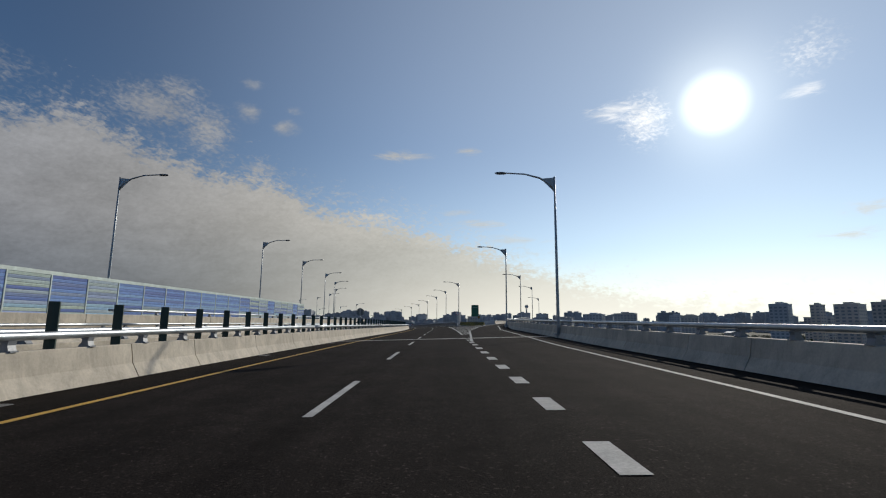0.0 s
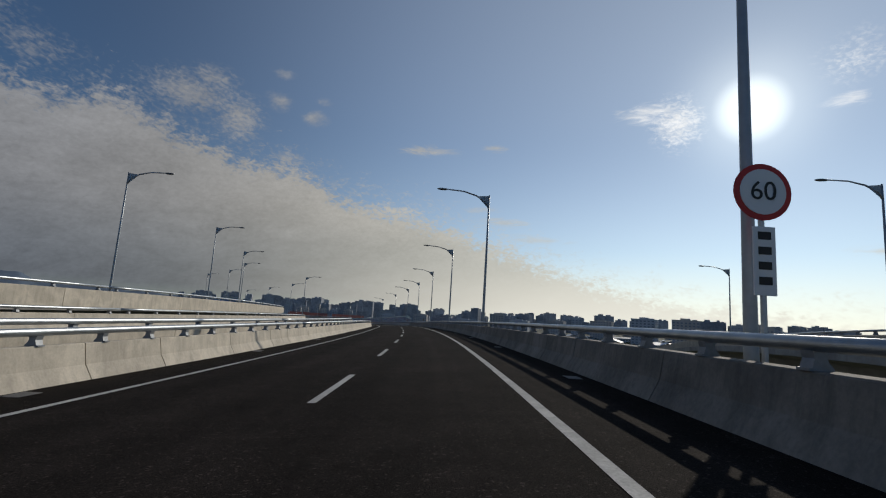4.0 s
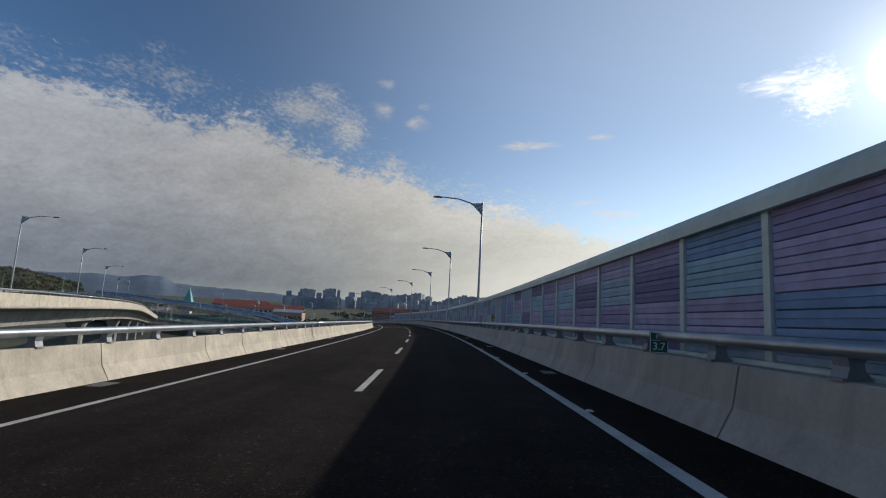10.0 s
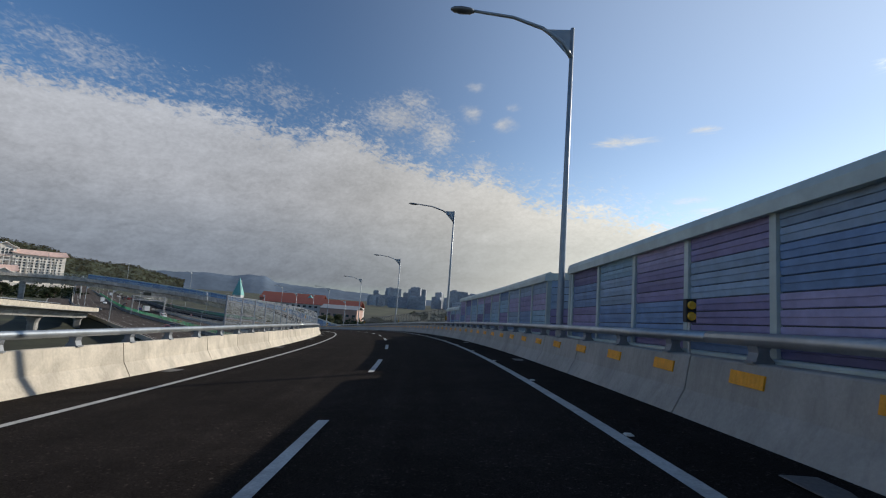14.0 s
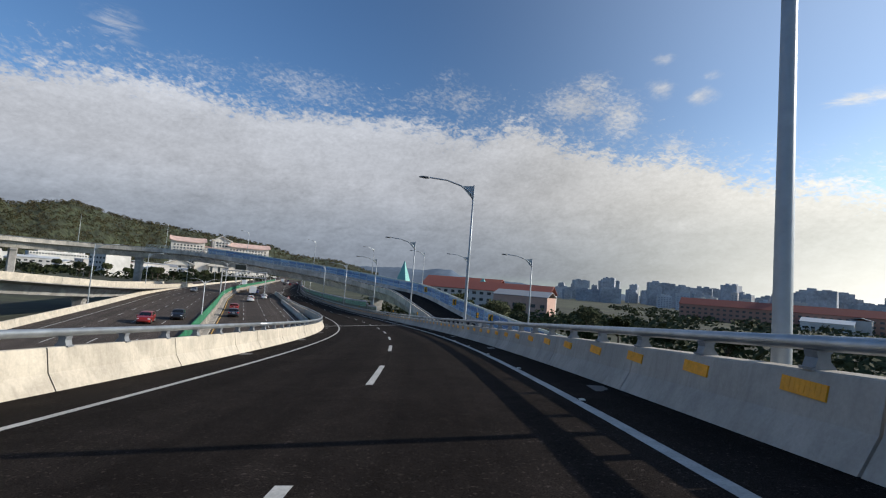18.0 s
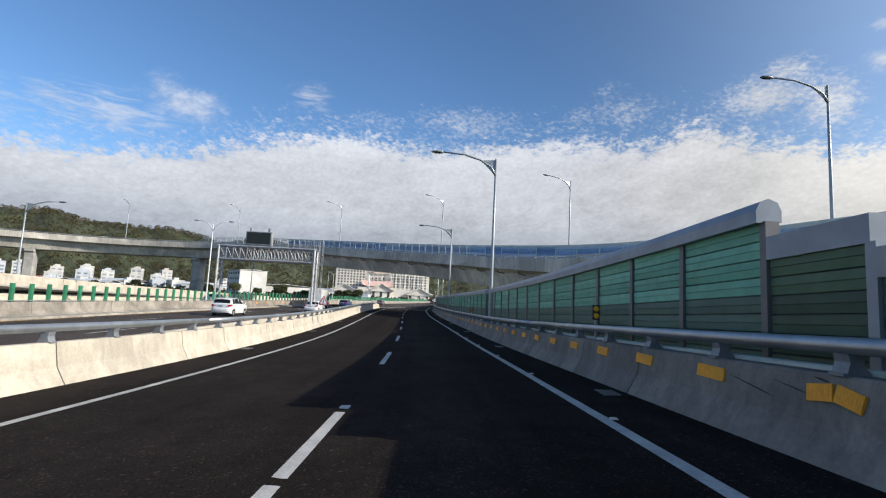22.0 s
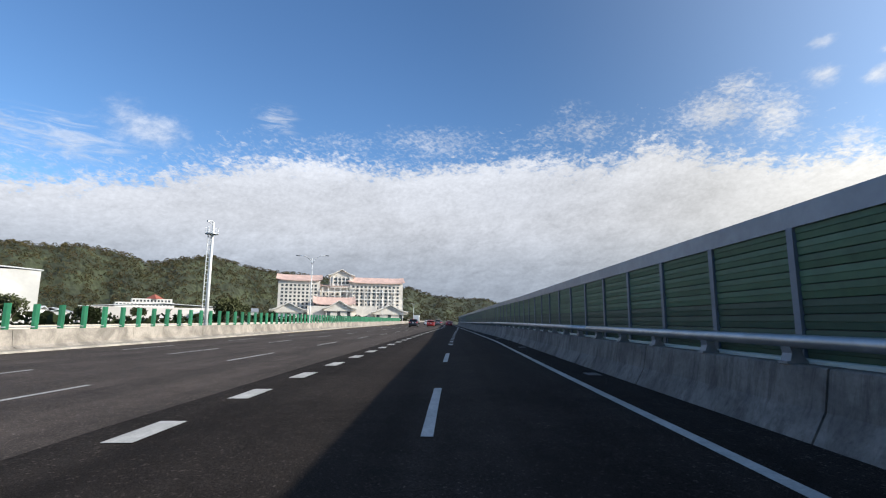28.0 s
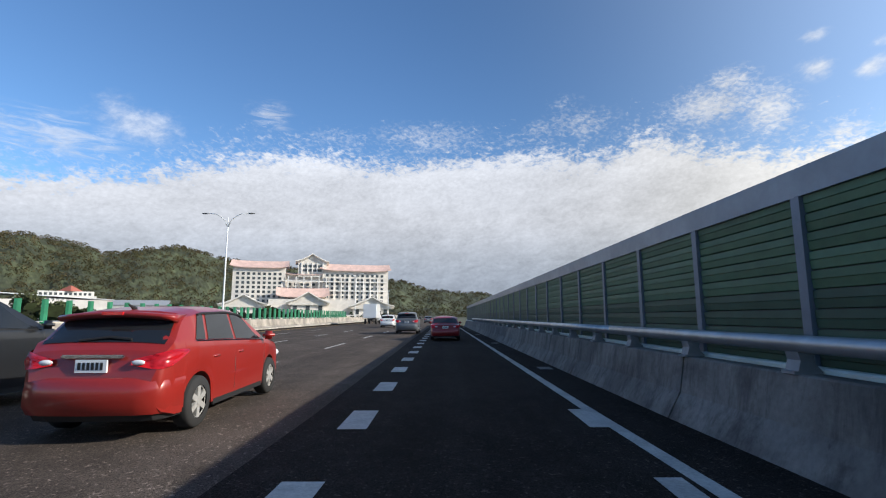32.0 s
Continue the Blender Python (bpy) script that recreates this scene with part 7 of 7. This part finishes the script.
def hill_wood():
    """Tree crowns standing on the hill slopes."""
    rnd = random.Random(31)
    hill = bpy.data.objects["hill_backdrop"].data
    co = np.empty(len(hill.vertices) * 3)
    hill.vertices.foreach_get("co", co)
    co = co.reshape(-1, 3)
    pick = [i for i in range(400, len(co) - 400) if rnd.random() < 0.30]
    for part_i, m in enumerate(HILL_LEAF):
        verts, faces = [], []
        for i in pick[part_i::3]:
            x, y, z = co[i] + np.array([rnd.uniform(-2, 2), rnd.uniform(-2, 2), 0])
            h = rnd.uniform(3.0, 6.6)
            for _ in range(44):
                a, b = rnd.uniform(0, 6.283), math.acos(rnd.uniform(-0.1, 1))
                p = Vector((x + h * 0.75 * math.sin(b) * math.cos(a), y + h * 0.75 * math.sin(b) * math.sin(a), z + h * 0.2 + h * math.cos(b)))
                u = Vector((rnd.uniform(-1, 1), rnd.uniform(-1, 1), rnd.uniform(-0.7, 0.7))).normalized()
                w = u.orthogonal().normalized()
                s = h * 0.165 * rnd.uniform(0.6, 1.3)
                j = len(verts)
                verts += [p + u * s, p + w * s * 0.8, p - u * s, p - w * s * 0.8]
                faces.append((j, j + 1, j + 2, j + 3))
        me = bpy.data.meshes.new("forest")
        me.from_pydata(verts, [], faces)
        me.materials.append(m)
        tagged(new("forest", me), "dense forest of green tree crowns on the hills", "forest", kind="stuff")


hill_wood()


# ---------------------------------------------------------------- vehicles
TYRE = mat("tyre", (0.015, 0.015, 0.015), 0.85)
RIM = mat("alloy_rim", (0.62, 0.61, 0.58), 0.38, 0.6)
GLASS = mat("tinted_glass", (0.012, 0.014, 0.016), 0.06, spec=0.6)
LAMP_RED = mat("tail_lamp", (0.62, 0.012, 0.02), 0.15, coat=0.8)
LAMP_CLEAR = mat("clear_lamp", (0.65, 0.65, 0.66), 0.15, coat=0.6)
CHROME = mat("chrome", (0.75, 0.75, 0.76), 0.12, 1.0)
TRIM = mat("black_trim", (0.014, 0.014, 0.015), 0.55)


def paint(name, c):
    return mat("car_paint_" + name, c, 0.32, 0.1, coat=0.55, grain=0.04, grain_size=20)


def wheel(parent, x, y, rad, w=0.2):
    o = bmesh.new()
    sg = 1 if x > 0 else -1
    prof = [(rad * 0.62, -w / 2), (rad * 0.93, -w / 2), (rad, -w / 2 + 0.03), (rad, w / 2 - 0.03), (rad * 0.93, w / 2), (rad * 0.62, w / 2)]
    n = 22
    sheet(o, [[(x + b, y + a * math.cos(2 * math.pi * k / n), rad + a * math.sin(2 * math.pi * k / n)) for a, b in prof] for k in range(n + 1)])
    bmesh.ops.recalc_face_normals(o, faces=o.faces)
    t = part("wheel", o, TYRE, parent, "black tyre with alloy rim", smooth=True)
    o = bmesh.new()
    bmesh.ops.create_cone(o, cap_ends=True, segments=20, radius1=rad * 0.64, radius2=rad * 0.64, depth=w * 0.5, matrix=Matrix.Translation((x, y, rad)) @ Matrix.Rotation(math.pi / 2, 4, "Y"))
    part("rim_back", o, TRIM, t)
    o = bmesh.new()
    for k in range(6):
        a = k * math.pi / 3
        m = Matrix.Translation((x + sg * w * 0.36, y, rad)) @ Matrix.Rotation(a, 4, "X")
        box(o, -0.02, 0.02, -0.035, 0.035, 0.03, rad * 0.62, m)
    sheet(o, [[(x + sg * w * 0.4, y + rad * q * math.cos(2 * math.pi * k / n), rad + rad * q * math.sin(2 * math.pi * k / n)) for q in (0.57, 0.65)] for k in range(n + 1)])
    bmesh.ops.create_cone(o, cap_ends=True, segments=12, radius1=rad * 0.17, radius2=rad * 0.14, depth=0.05, matrix=Matrix.Translation((x + sg * w * 0.36, y, rad)) @ Matrix.Rotation(math.pi / 2, 4, "Y"))
    part("rim", o, RIM, t)


def car(name, label, m, col, L=4.3, W=1.76, H=1.53, kind="hatch", rad=0.31, category="car"):
    """A car with its tail at y=0 and its nose at y=L, standing on z=0."""
    r = root(name, label, category, "vehicles", m=m)
    hw, k = W / 2, H / 1.53
    q = L / 4.3
    # top outline over the length, and the line under the side windows
    if kind == "sedan":
        top = [(0, 0.66), (0.03, 0.80), (0.1, 0.98), (0.2, 1.02), (0.75 * q, 1.05), (1.25 * q, 1.40), (1.5 * q, 1.49), (2.0 * q, 1.53), (2.4 * q, 1.49), (2.62 * q, 1.40), (3.2 * q, 1.02), (3.8 * q, 0.95), (4.12 * q, 0.82), (L - 0.06, 0.70), (L, 0.58)]
        glass, shield, sill = (0.80 * q, 1.24 * q), (2.62 * q, 3.16 * q), (1.0, 0.99)
        doors = ((0.98, 1.62, 1.42, 1.62), (1.70, 2.95, 1.70, 2.40))
    elif kind == "van":
        top = [(0, 0.66), (0.03, 0.82), (0.08, 1.02), (0.14, 1.06), (0.38, 1.40), (0.5, 1.48), (0.9, 1.52), (1.9 * q, 1.53), (2.3 * q, 1.50), (2.52 * q, 1.43), (3.3 * q, 1.02), (3.85 * q, 0.94), (4.15 * q, 0.80), (L - 0.05, 0.68), (L, 0.55)]
        glass, shield, sill = (0.16, 0.36), (2.54 * q, 3.24 * q), (1.03, 0.99)
        doors = ((0.5, 1.0, 0.62, 1.0), (1.07, 1.92, 1.07, 1.92), (2.0, 3.05, 2.0, 2.42))
    else:
        top = [(0, 0.66), (0.03, 0.80), (0.09, 1.0), (0.15, 1.05), (0.46, 1.38), (0.56, 1.455), (1.0, 1.51), (1.75 * q, 1.53), (2.2 * q, 1.50), (2.45 * q, 1.43), (3.3 * q, 1.01), (3.85 * q, 0.92), (4.15 * q, 0.76), (L - 0.05, 0.64), (L, 0.52)]
        glass, shield, sill = (0.18, 0.45), (2.47 * q, 3.25 * q), (1.07, 0.97)
        doors = ((0.66, 0.92, 0.86, 1.02), (1.0, 1.82, 1.10, 1.82), (1.90, 3.05, 1.90, 2.36))
    plan = [(0, 0.80), (0.05, 0.88), (0.2, 0.95), (0.7, 1.0), (L * 0.5, 1.0), (L * 0.78, 0.99), (L * 0.92, 0.92), (L - 0.08, 0.79), (L, 0.66)]
    under = [(0, 0.40), (0.1, 0.30), (0.3, 0.24), (L * 0.5, 0.21), (L - 0.4, 0.22), (L - 0.08, 0.28), (L, 0.38)]
    ax = (L * 0.185, L * 0.80)

    def at(table, y):
        return float(np.interp(y, *zip(*table)))

    def shell(y):
        z, w = at(top, y) * k, hw * at(plan, y)
        belt = min(float(np.interp(y, [0.7, 3.2 * q], [sill[0] * k, sill[1] * k])), z - 0.05)
        return z, w, belt, 0.965 * w - 0.33 * max(0.0, z - belt - 0.05)

    def over(y, fr):
        """A place on roof, bonnet or rear, fr across from -1 to 1."""
        z, w, belt, wr = shell(y)
        return Vector((fr * wr, y, z - float(np.interp(abs(fr), [0, 0.5, 0.85, 1.0], [0, 0.006, 0.035, 0.085]) * min(1, (z - belt) / 0.1))))

    def flank(y, g, sg):
        """A place on the side glass, g from the sill up to the roof."""
        z, w, belt, wr = shell(y)
        zt = z - 0.085 * min(1, (z - belt) / 0.1)
        return Vector((sg * (0.965 * w + (wr - 0.965 * w) * g), y, belt + (zt - belt) * g))

    ys = sorted(set(np.round(np.concatenate([np.linspace(0, L, 60), [p[0] for p in top], [p[0] for p in plan], [p[0] for p in under]] + [np.linspace(a - rad * 1.14, a + rad * 1.14, 13) for a in ax]), 3)))
    rows_ = []
    for y in ys:
        z, w, belt, wr = shell(y)
        lo = at(under, y)
        for a in ax:
            d = abs(y - a)
            if d < rad * 1.14:
                lo = max(lo, rad + math.sqrt(max(0, (rad * 1.14) ** 2 - d * d)))
        mid = max(lo + 0.02, lo + (belt - lo) * 0.45)
        half = [(w * 0.86, lo), (w * 0.985, lo + 0.012), (w, lo + (mid - lo) * 0.6), (w * 1.0, mid), (w * 0.995, mid + (belt - mid) * 0.7), (w * 0.965, belt)]
        side_ = [(x, z_) for x, z_ in half] + [(flank(y, g, 1).x, flank(y, g, 1).z) for g in (0.5, 1.0)] + [(over(y, fr).x, over(y, fr).z) for fr in (0.85, 0.5, 0.0)]
        rows_.append([(x, y, z_) for x, z_ in side_] + [(-x, y, z_) for x, z_ in side_[-2::-1]])
    bm = bmesh.new()
    sheet(bm, rows_, True)
    bmesh.ops.recalc_face_normals(bm, faces=bm.faces)
    for e in bm.edges:
        if len(e.link_faces) == 2 and e.calc_face_angle(0) > 0.62:
            e.smooth = False
    part("body", bm, col, r, smooth=True)
    # windows lie a little proud of the shell
    for nm, (ya, yb), lim in (("rear_window", glass, 0.9), ("windscreen", shield, 0.93)):
        bm = bmesh.new()
        sheet(bm, [[over(y, lim * f) + Vector((0, -0.004 if nm == "rear_window" else 0.004, 0.006)) for f in np.linspace(-1, 1, 13)] for y in np.linspace(ya, yb, 9)])
        bmesh.ops.recalc_face_normals(bm, faces=bm.faces)
        part(nm, bm, GLASS, r, "dark tinted glass", smooth=True)
    for sg in (-1, 1):
        strip = []
        for a0, a1, b0, b1 in doors:
            bm = bmesh.new()
            g = []
            for f in np.linspace(0.06, 0.95, 6):
                c = (f - 0.06) / 0.89
                g.append([flank((a0 + (b0 - a0) * c + ((a1 + (b1 - a1) * c) - (a0 + (b0 - a0) * c)) * h) * q, f, sg) + Vector((sg * 0.007, 0, 0.001)) for h in np.linspace(0, 1, 9)])
            sheet(bm, g)
            part("side_window", bm, GLASS, r, "dark side window", smooth=True)
        bm = bmesh.new()
        tube(bm, [flank(y, 0.02, sg) + Vector((sg * 0.006, 0, 0)) for y in np.linspace(doors[0][0] * q, doors[-1][1] * q, 12)], 0.011, 5)
        part("window_trim", bm, CHROME if kind == "hatch" else TRIM, r)
        bm = bmesh.new()
        tube(bm, [flank(y, 0.985, sg) + Vector((sg * 0.012, 0, 0.0)) for y in np.linspace(doors[0][2] * q, doors[-1][3] * q, 12)], 0.018, 5)
        part("rain_guard", bm, TRIM, r)
        for ya in (doors[-2][1] + 0.04, doors[-1][1] + 0.05):
            bm = bmesh.new()
            w = hw * at(plan, ya * q)
            tube(bm, [(sg * (w - 0.003), ya * q, 0.32), (sg * (w + 0.001), ya * q, 0.62), (sg * w * 0.99, ya * q, 0.88 * k), (sg * w * 0.967, ya * q, sill[1] * k - 0.02)], 0.005, 4)
            part("door_seam", bm, TRIM, r)
        bm = bmesh.new()
        bmesh.ops.create_cube(bm, size=1, matrix=Matrix.Translation((sg * (hw + 0.08), doors[-1][1] * q - 0.02, sill[1] * k + 0.08)) @ Matrix.Diagonal((0.2, 0.13, 0.14, 1)))
        bmesh.ops.bevel(bm, geom=bm.edges[:], offset=0.045, segments=2, affect="EDGES")
        part("mirror", bm, col, r, smooth=True)
        for ya in (doors[-2][0] + 0.22, doors[-1][0] + 0.16):
            bm = bmesh.new()
            bmesh.ops.create_cube(bm, size=1, matrix=Matrix.Translation((sg * hw * 0.995, ya * q, sill[1] * k - 0.12)) @ Matrix.Diagonal((0.035, 0.2, 0.035, 1)))
            bmesh.ops.bevel(bm, geom=bm.edges[:], offset=0.012, segments=2, affect="EDGES")
            part("door_handle", bm, col, r, smooth=True)
        bm = bmesh.new()
        box(bm, sg * hw * 0.975 - 0.012, sg * hw * 0.975 + 0.012, L * 0.28, L * 0.70, 0.2, 0.27)
        part("sill_trim", bm, TRIM, r)
        # tail lamp wraps the corner
        path = [(0.50, 0.045), (0.74, 0.055), (0.88, 0.085), (0.945, 0.19), (0.97, 0.33), (0.985, 0.47)]
        lows, highs = (0.84, 0.80, 0.79, 0.82, 0.88, 0.95), (0.90, 0.95, 0.985, 1.0, 1.0, 0.985)
        bm = bmesh.new()
        sheet(bm, [[(sg * hw * x * (1.03 if j == 1 else 1.015), y - 0.03 - 0.012 * (j == 1) + 0.035 * (j == 2), (a + (b - a) * j / 2) * k) for j in range(3)] for (x, y), a, b in zip(path, lows, highs)])
        bmesh.ops.solidify(bm, geom=bm.faces[:], thickness=0.03 * sg)
        bmesh.ops.recalc_face_normals(bm, faces=bm.faces)
        lamp = part("tail_lamp", bm, LAMP_RED, r, "red tail lamp", smooth=True)
        bm = bmesh.new()
        bmesh.ops.create_icosphere(bm, subdivisions=2, radius=0.04, matrix=Matrix.Translation((sg * hw * 0.60, 0.015, 0.868 * k)) @ Matrix.Diagonal((2.0, 0.5, 0.8, 1)))
        part("reversing_lamp", bm, LAMP_CLEAR, lamp, "clear lens", smooth=True)
        bm = bmesh.new()
        bmesh.ops.create_icosphere(bm, subdivisions=2, radius=0.15, matrix=Matrix.Translation((sg * hw * 0.68, L - 0.19, 0.68 * k)) @ Matrix.Diagonal((1.3, 1.0, 0.6, 1)))
        part("headlight", bm, LAMP_CLEAR, r, "clear headlight", smooth=True)
        for a in ax:
            wheel(r, sg * (hw - 0.10), a, rad)
    # bumper bulges round the tail
    bm = bmesh.new()
    half = [(0.985, 0.42), (0.965, 0.25), (0.925, 0.10), (0.84, 0.0), (0.6, -0.055), (0.0, -0.08)]
    line = [(x * hw, y) for x, y in half] + [(-x * hw, y) for x, y in half[-2::-1]]
    sheet(bm, [[(x * (1 - i), y + o, z * k) for z, o, i in ((0.30, 0.05, 0.03), (0.40, 0.0, 0.0), (0.56, 0.0, 0.0), (0.66, 0.02, 0.005), (0.70, 0.07, 0.03))] for x, y in line])
    bmesh.ops.recalc_face_normals(bm, faces=bm.faces)
    part("bumper", bm, col, r, smooth=True)
    bm = bmesh.new()
    sheet(bm, [[(x * 0.93, y + o, z) for z, o in ((0.22, 0.12), (0.31, 0.06))] for x, y in line])
    part("bumper_trim", bm, TRIM, r)
    pl = bmesh.new()
    box(pl, -0.17, 0.17, 0.0, 0.022, 0.76 * k, 0.90 * k)
    pl = part("number_plate", pl, SIGNWHITE, r, "white number plate")
    for i in range(6):
        bm = bmesh.new()
        box(bm, -0.14 + i * 0.048, -0.11 + i * 0.048, -0.004, -0.0005, 0.79 * k, 0.87 * k)
        part("dark_bar", bm, BLACK, pl)
    bm = bmesh.new()
    box(bm, -0.34, 0.34, 0.0, 0.06, 0.915 * k, 0.955 * k)
    bmesh.ops.bevel(bm, geom=bm.edges[:], offset=0.012, segments=2, affect="EDGES")
    part("boot_handle", bm, CHROME if kind == "hatch" else col, r)
    if kind != "sedan":
        z = at(top, glass[1]) * k
        wr = shell(glass[1] + 0.1)[3]
        bm = bmesh.new()
        g = []
        for f in np.linspace(-1, 1, 11):
            x, d = f * wr * 0.98, 0.05 * f * f
            g.append([(x, glass[1] + 0.16 + d, z + 0.07 - d * 0.7), (x, glass[1] - 0.14 + d, z + 0.065 - d * 0.9), (x, glass[1] - 0.17 + d, z + 0.04 - d * 0.9), (x, glass[1] - 0.12 + d, z + 0.005 - d), (x, glass[1] + 0.05, z - 0.02 - d)])
        sheet(bm, g, True)
        bmesh.ops.recalc_face_normals(bm, faces=bm.faces)
        sp = part("spoiler", bm, col, r, smooth=True)
        bm = bmesh.new()
        box(bm, -0.12, 0.12, glass[1] - 0.178, glass[1] - 0.15, z + 0.028, z + 0.062)
        part("brake_light", bm, LAMP_RED, sp)
        bm = bmesh.new()
        tube(bm, [(-0.28, glass[0] + 0.0, at(top, glass[0]) * k + 0.02), (0.05, glass[0] + 0.02, at(top, glass[0]) * k + 0.06), (0.3, glass[0] + 0.01, at(top, glass[0]) * k + 0.035)], 0.014, 5)
        part("wiper", bm, TRIM, r)
        bm = bmesh.new()
        tube(bm, [(0, glass[1] + 0.25, at(top, glass[1] + 0.25) * k), (0, glass[1] + 0.1, at(top, glass[1] + 0.25) * k + 0.06)], [0.03, 0.006], 6)
        part("aerial", bm, TRIM, r)
    return r


REDP, GREYP, WHITEP, BLACKP, BLUEP, MAROON = paint("red", (0.25, 0.017, 0.012)), paint("grey", (0.10, 0.11, 0.12)), paint("white", (0.72, 0.72, 0.71)), paint("black", (0.012, 0.013, 0.015)), paint("blue", (0.02, 0.05, 0.16)), paint("maroon", (0.22, 0.012, 0.014))


def truck(m, label="white box lorry with a dark chassis"):
    r = root("lorry", label, "lorry", "vehicles", m=m)
    bm = bmesh.new()
    box(bm, -1.05, 1.05, 0, 4.2, 0.95, 3.15)
    bmesh.ops.bevel(bm, geom=bm.edges[:], offset=0.04, segments=1, affect="EDGES")
    part("cargo_box", bm, WHITEP, r)
    for x in (-0.52, 0.52):
        bm = bmesh.new()
        box(bm, x - 0.5, x + 0.5, -0.03, 0.0, 1.0, 3.1)
        part("rear_door", bm, SIGNWHITE, r)
    bm = bmesh.new()
    sheet(bm, [[(x, y, z) for y, z in ((4.4, 0.55), (6.0, 0.55), (6.1, 1.2), (5.85, 1.45), (5.55, 2.3), (4.4, 2.35))] for x in (-0.95, 0.95)], True)
    bmesh.ops.recalc_face_normals(bm, faces=bm.faces)
    cab_ = part("cab", bm, WHITEP, r)
    for x in (-0.96, 0.96):
        bm = bmesh.new()
        box(bm, x - 0.01, x + 0.01, 4.7, 5.5, 1.45, 2.1)
        part("side_window", bm, GLASS, cab_)
    bm = bmesh.new()
    box(bm, -0.4, 0.4, 0.2, 6.0, 0.5, 0.9)
    part("chassis", bm, TRIM, r)
    for x in (-0.85, 0.85):
        for y in (1.1, 5.1):
            wheel(r, x, y, 0.4, 0.26)
    return r


def on_fw(d, w, back=False):
    return FW.stand(FWS + d, w, 0.015, 180 if back else 0)


car("red_hatchback", "shiny red hatchback with dark rear spoiler and silver wheels", stand(866.6, -3.85, 0.012, 1.5), REDP, 4.25, 1.66, 1.5)
car("black_van", "black van in the motorway lanes", stand(865.8, -7.5, 0.012), BLACKP, 4.8, 1.85, 1.75, "van", 0.34, "van")
car("red_sedan", "dark red older sedan ahead in the lane", stand(888.5, 0.1, 0.012), MAROON, 4.3, 1.7, 1.38, "sedan", 0.29)
car("grey_van", "dark grey family van ahead", stand(899.0, -2.9, 0.012), GREYP, 4.7, 1.8, 1.72, "van", 0.33, "van")
car("white_hatchback", "white hatchback far ahead", stand(921.0, -7.0, 0.012), WHITEP, 4.4, 1.8, 1.6, "hatch", 0.33)
car("white_sedan", "white sedan far ahead in the lane", stand(928.0, 0.1, 0.012), WHITEP, 4.5, 1.75, 1.45, "sedan", 0.3)
car("grey_sedan", "grey sedan far ahead", stand(962.0, -3.2, 0.012), GREYP, 4.5, 1.75, 1.45, "sedan", 0.3)
for d, w, nm, lab, c, k in ((-20, 7.2, "white_suv", "white sport utility car on the motorway", WHITEP, "van"), (84, 5.4, "grey_car", "dark grey car on the motorway", GREYP, "hatch"), (330, 9.4, "blue_car", "dark blue sport utility car on the motorway", BLUEP, "van"),
                            (-66, 3.6, "dark_sedan", "dark sedan on the motorway", BLACKP, "sedan"), (34, 7.4, "blue_car", "dark blue car on the motorway", BLUEP, "hatch"), (-52, 3.4, "red_car", "red car on the motorway", REDP, "hatch"),
                            (-2, 10.8, "white_car", "white car on the motorway", WHITEP, "sedan")):
    car(nm, lab, on_fw(d, w), c, 4.5, 1.8, 1.65 if k == "van" else 1.5, k, 0.32)
for d, w, nm, lab, c, k in ((-77, -7.4, "red_car", "red car in the opposite lanes", REDP, "hatch"), (-70, -4.2, "black_car", "black car in the opposite lanes", BLACKP, "sedan"), (20, -10.8, "silver_car", "silver car in the opposite lanes", GREYP, "hatch"), (95, -4.0, "white_car", "white car in the opposite lanes", WHITEP, "van")):
    car(nm, lab, on_fw(d, w, True), c, 4.5, 1.8, 1.6, k, 0.32)
truck(on_fw(262, 7.4))
truck(on_fw(14, 7.2))
truck(on_fw(112, -4.6, True), "white box lorry in the opposite lanes")
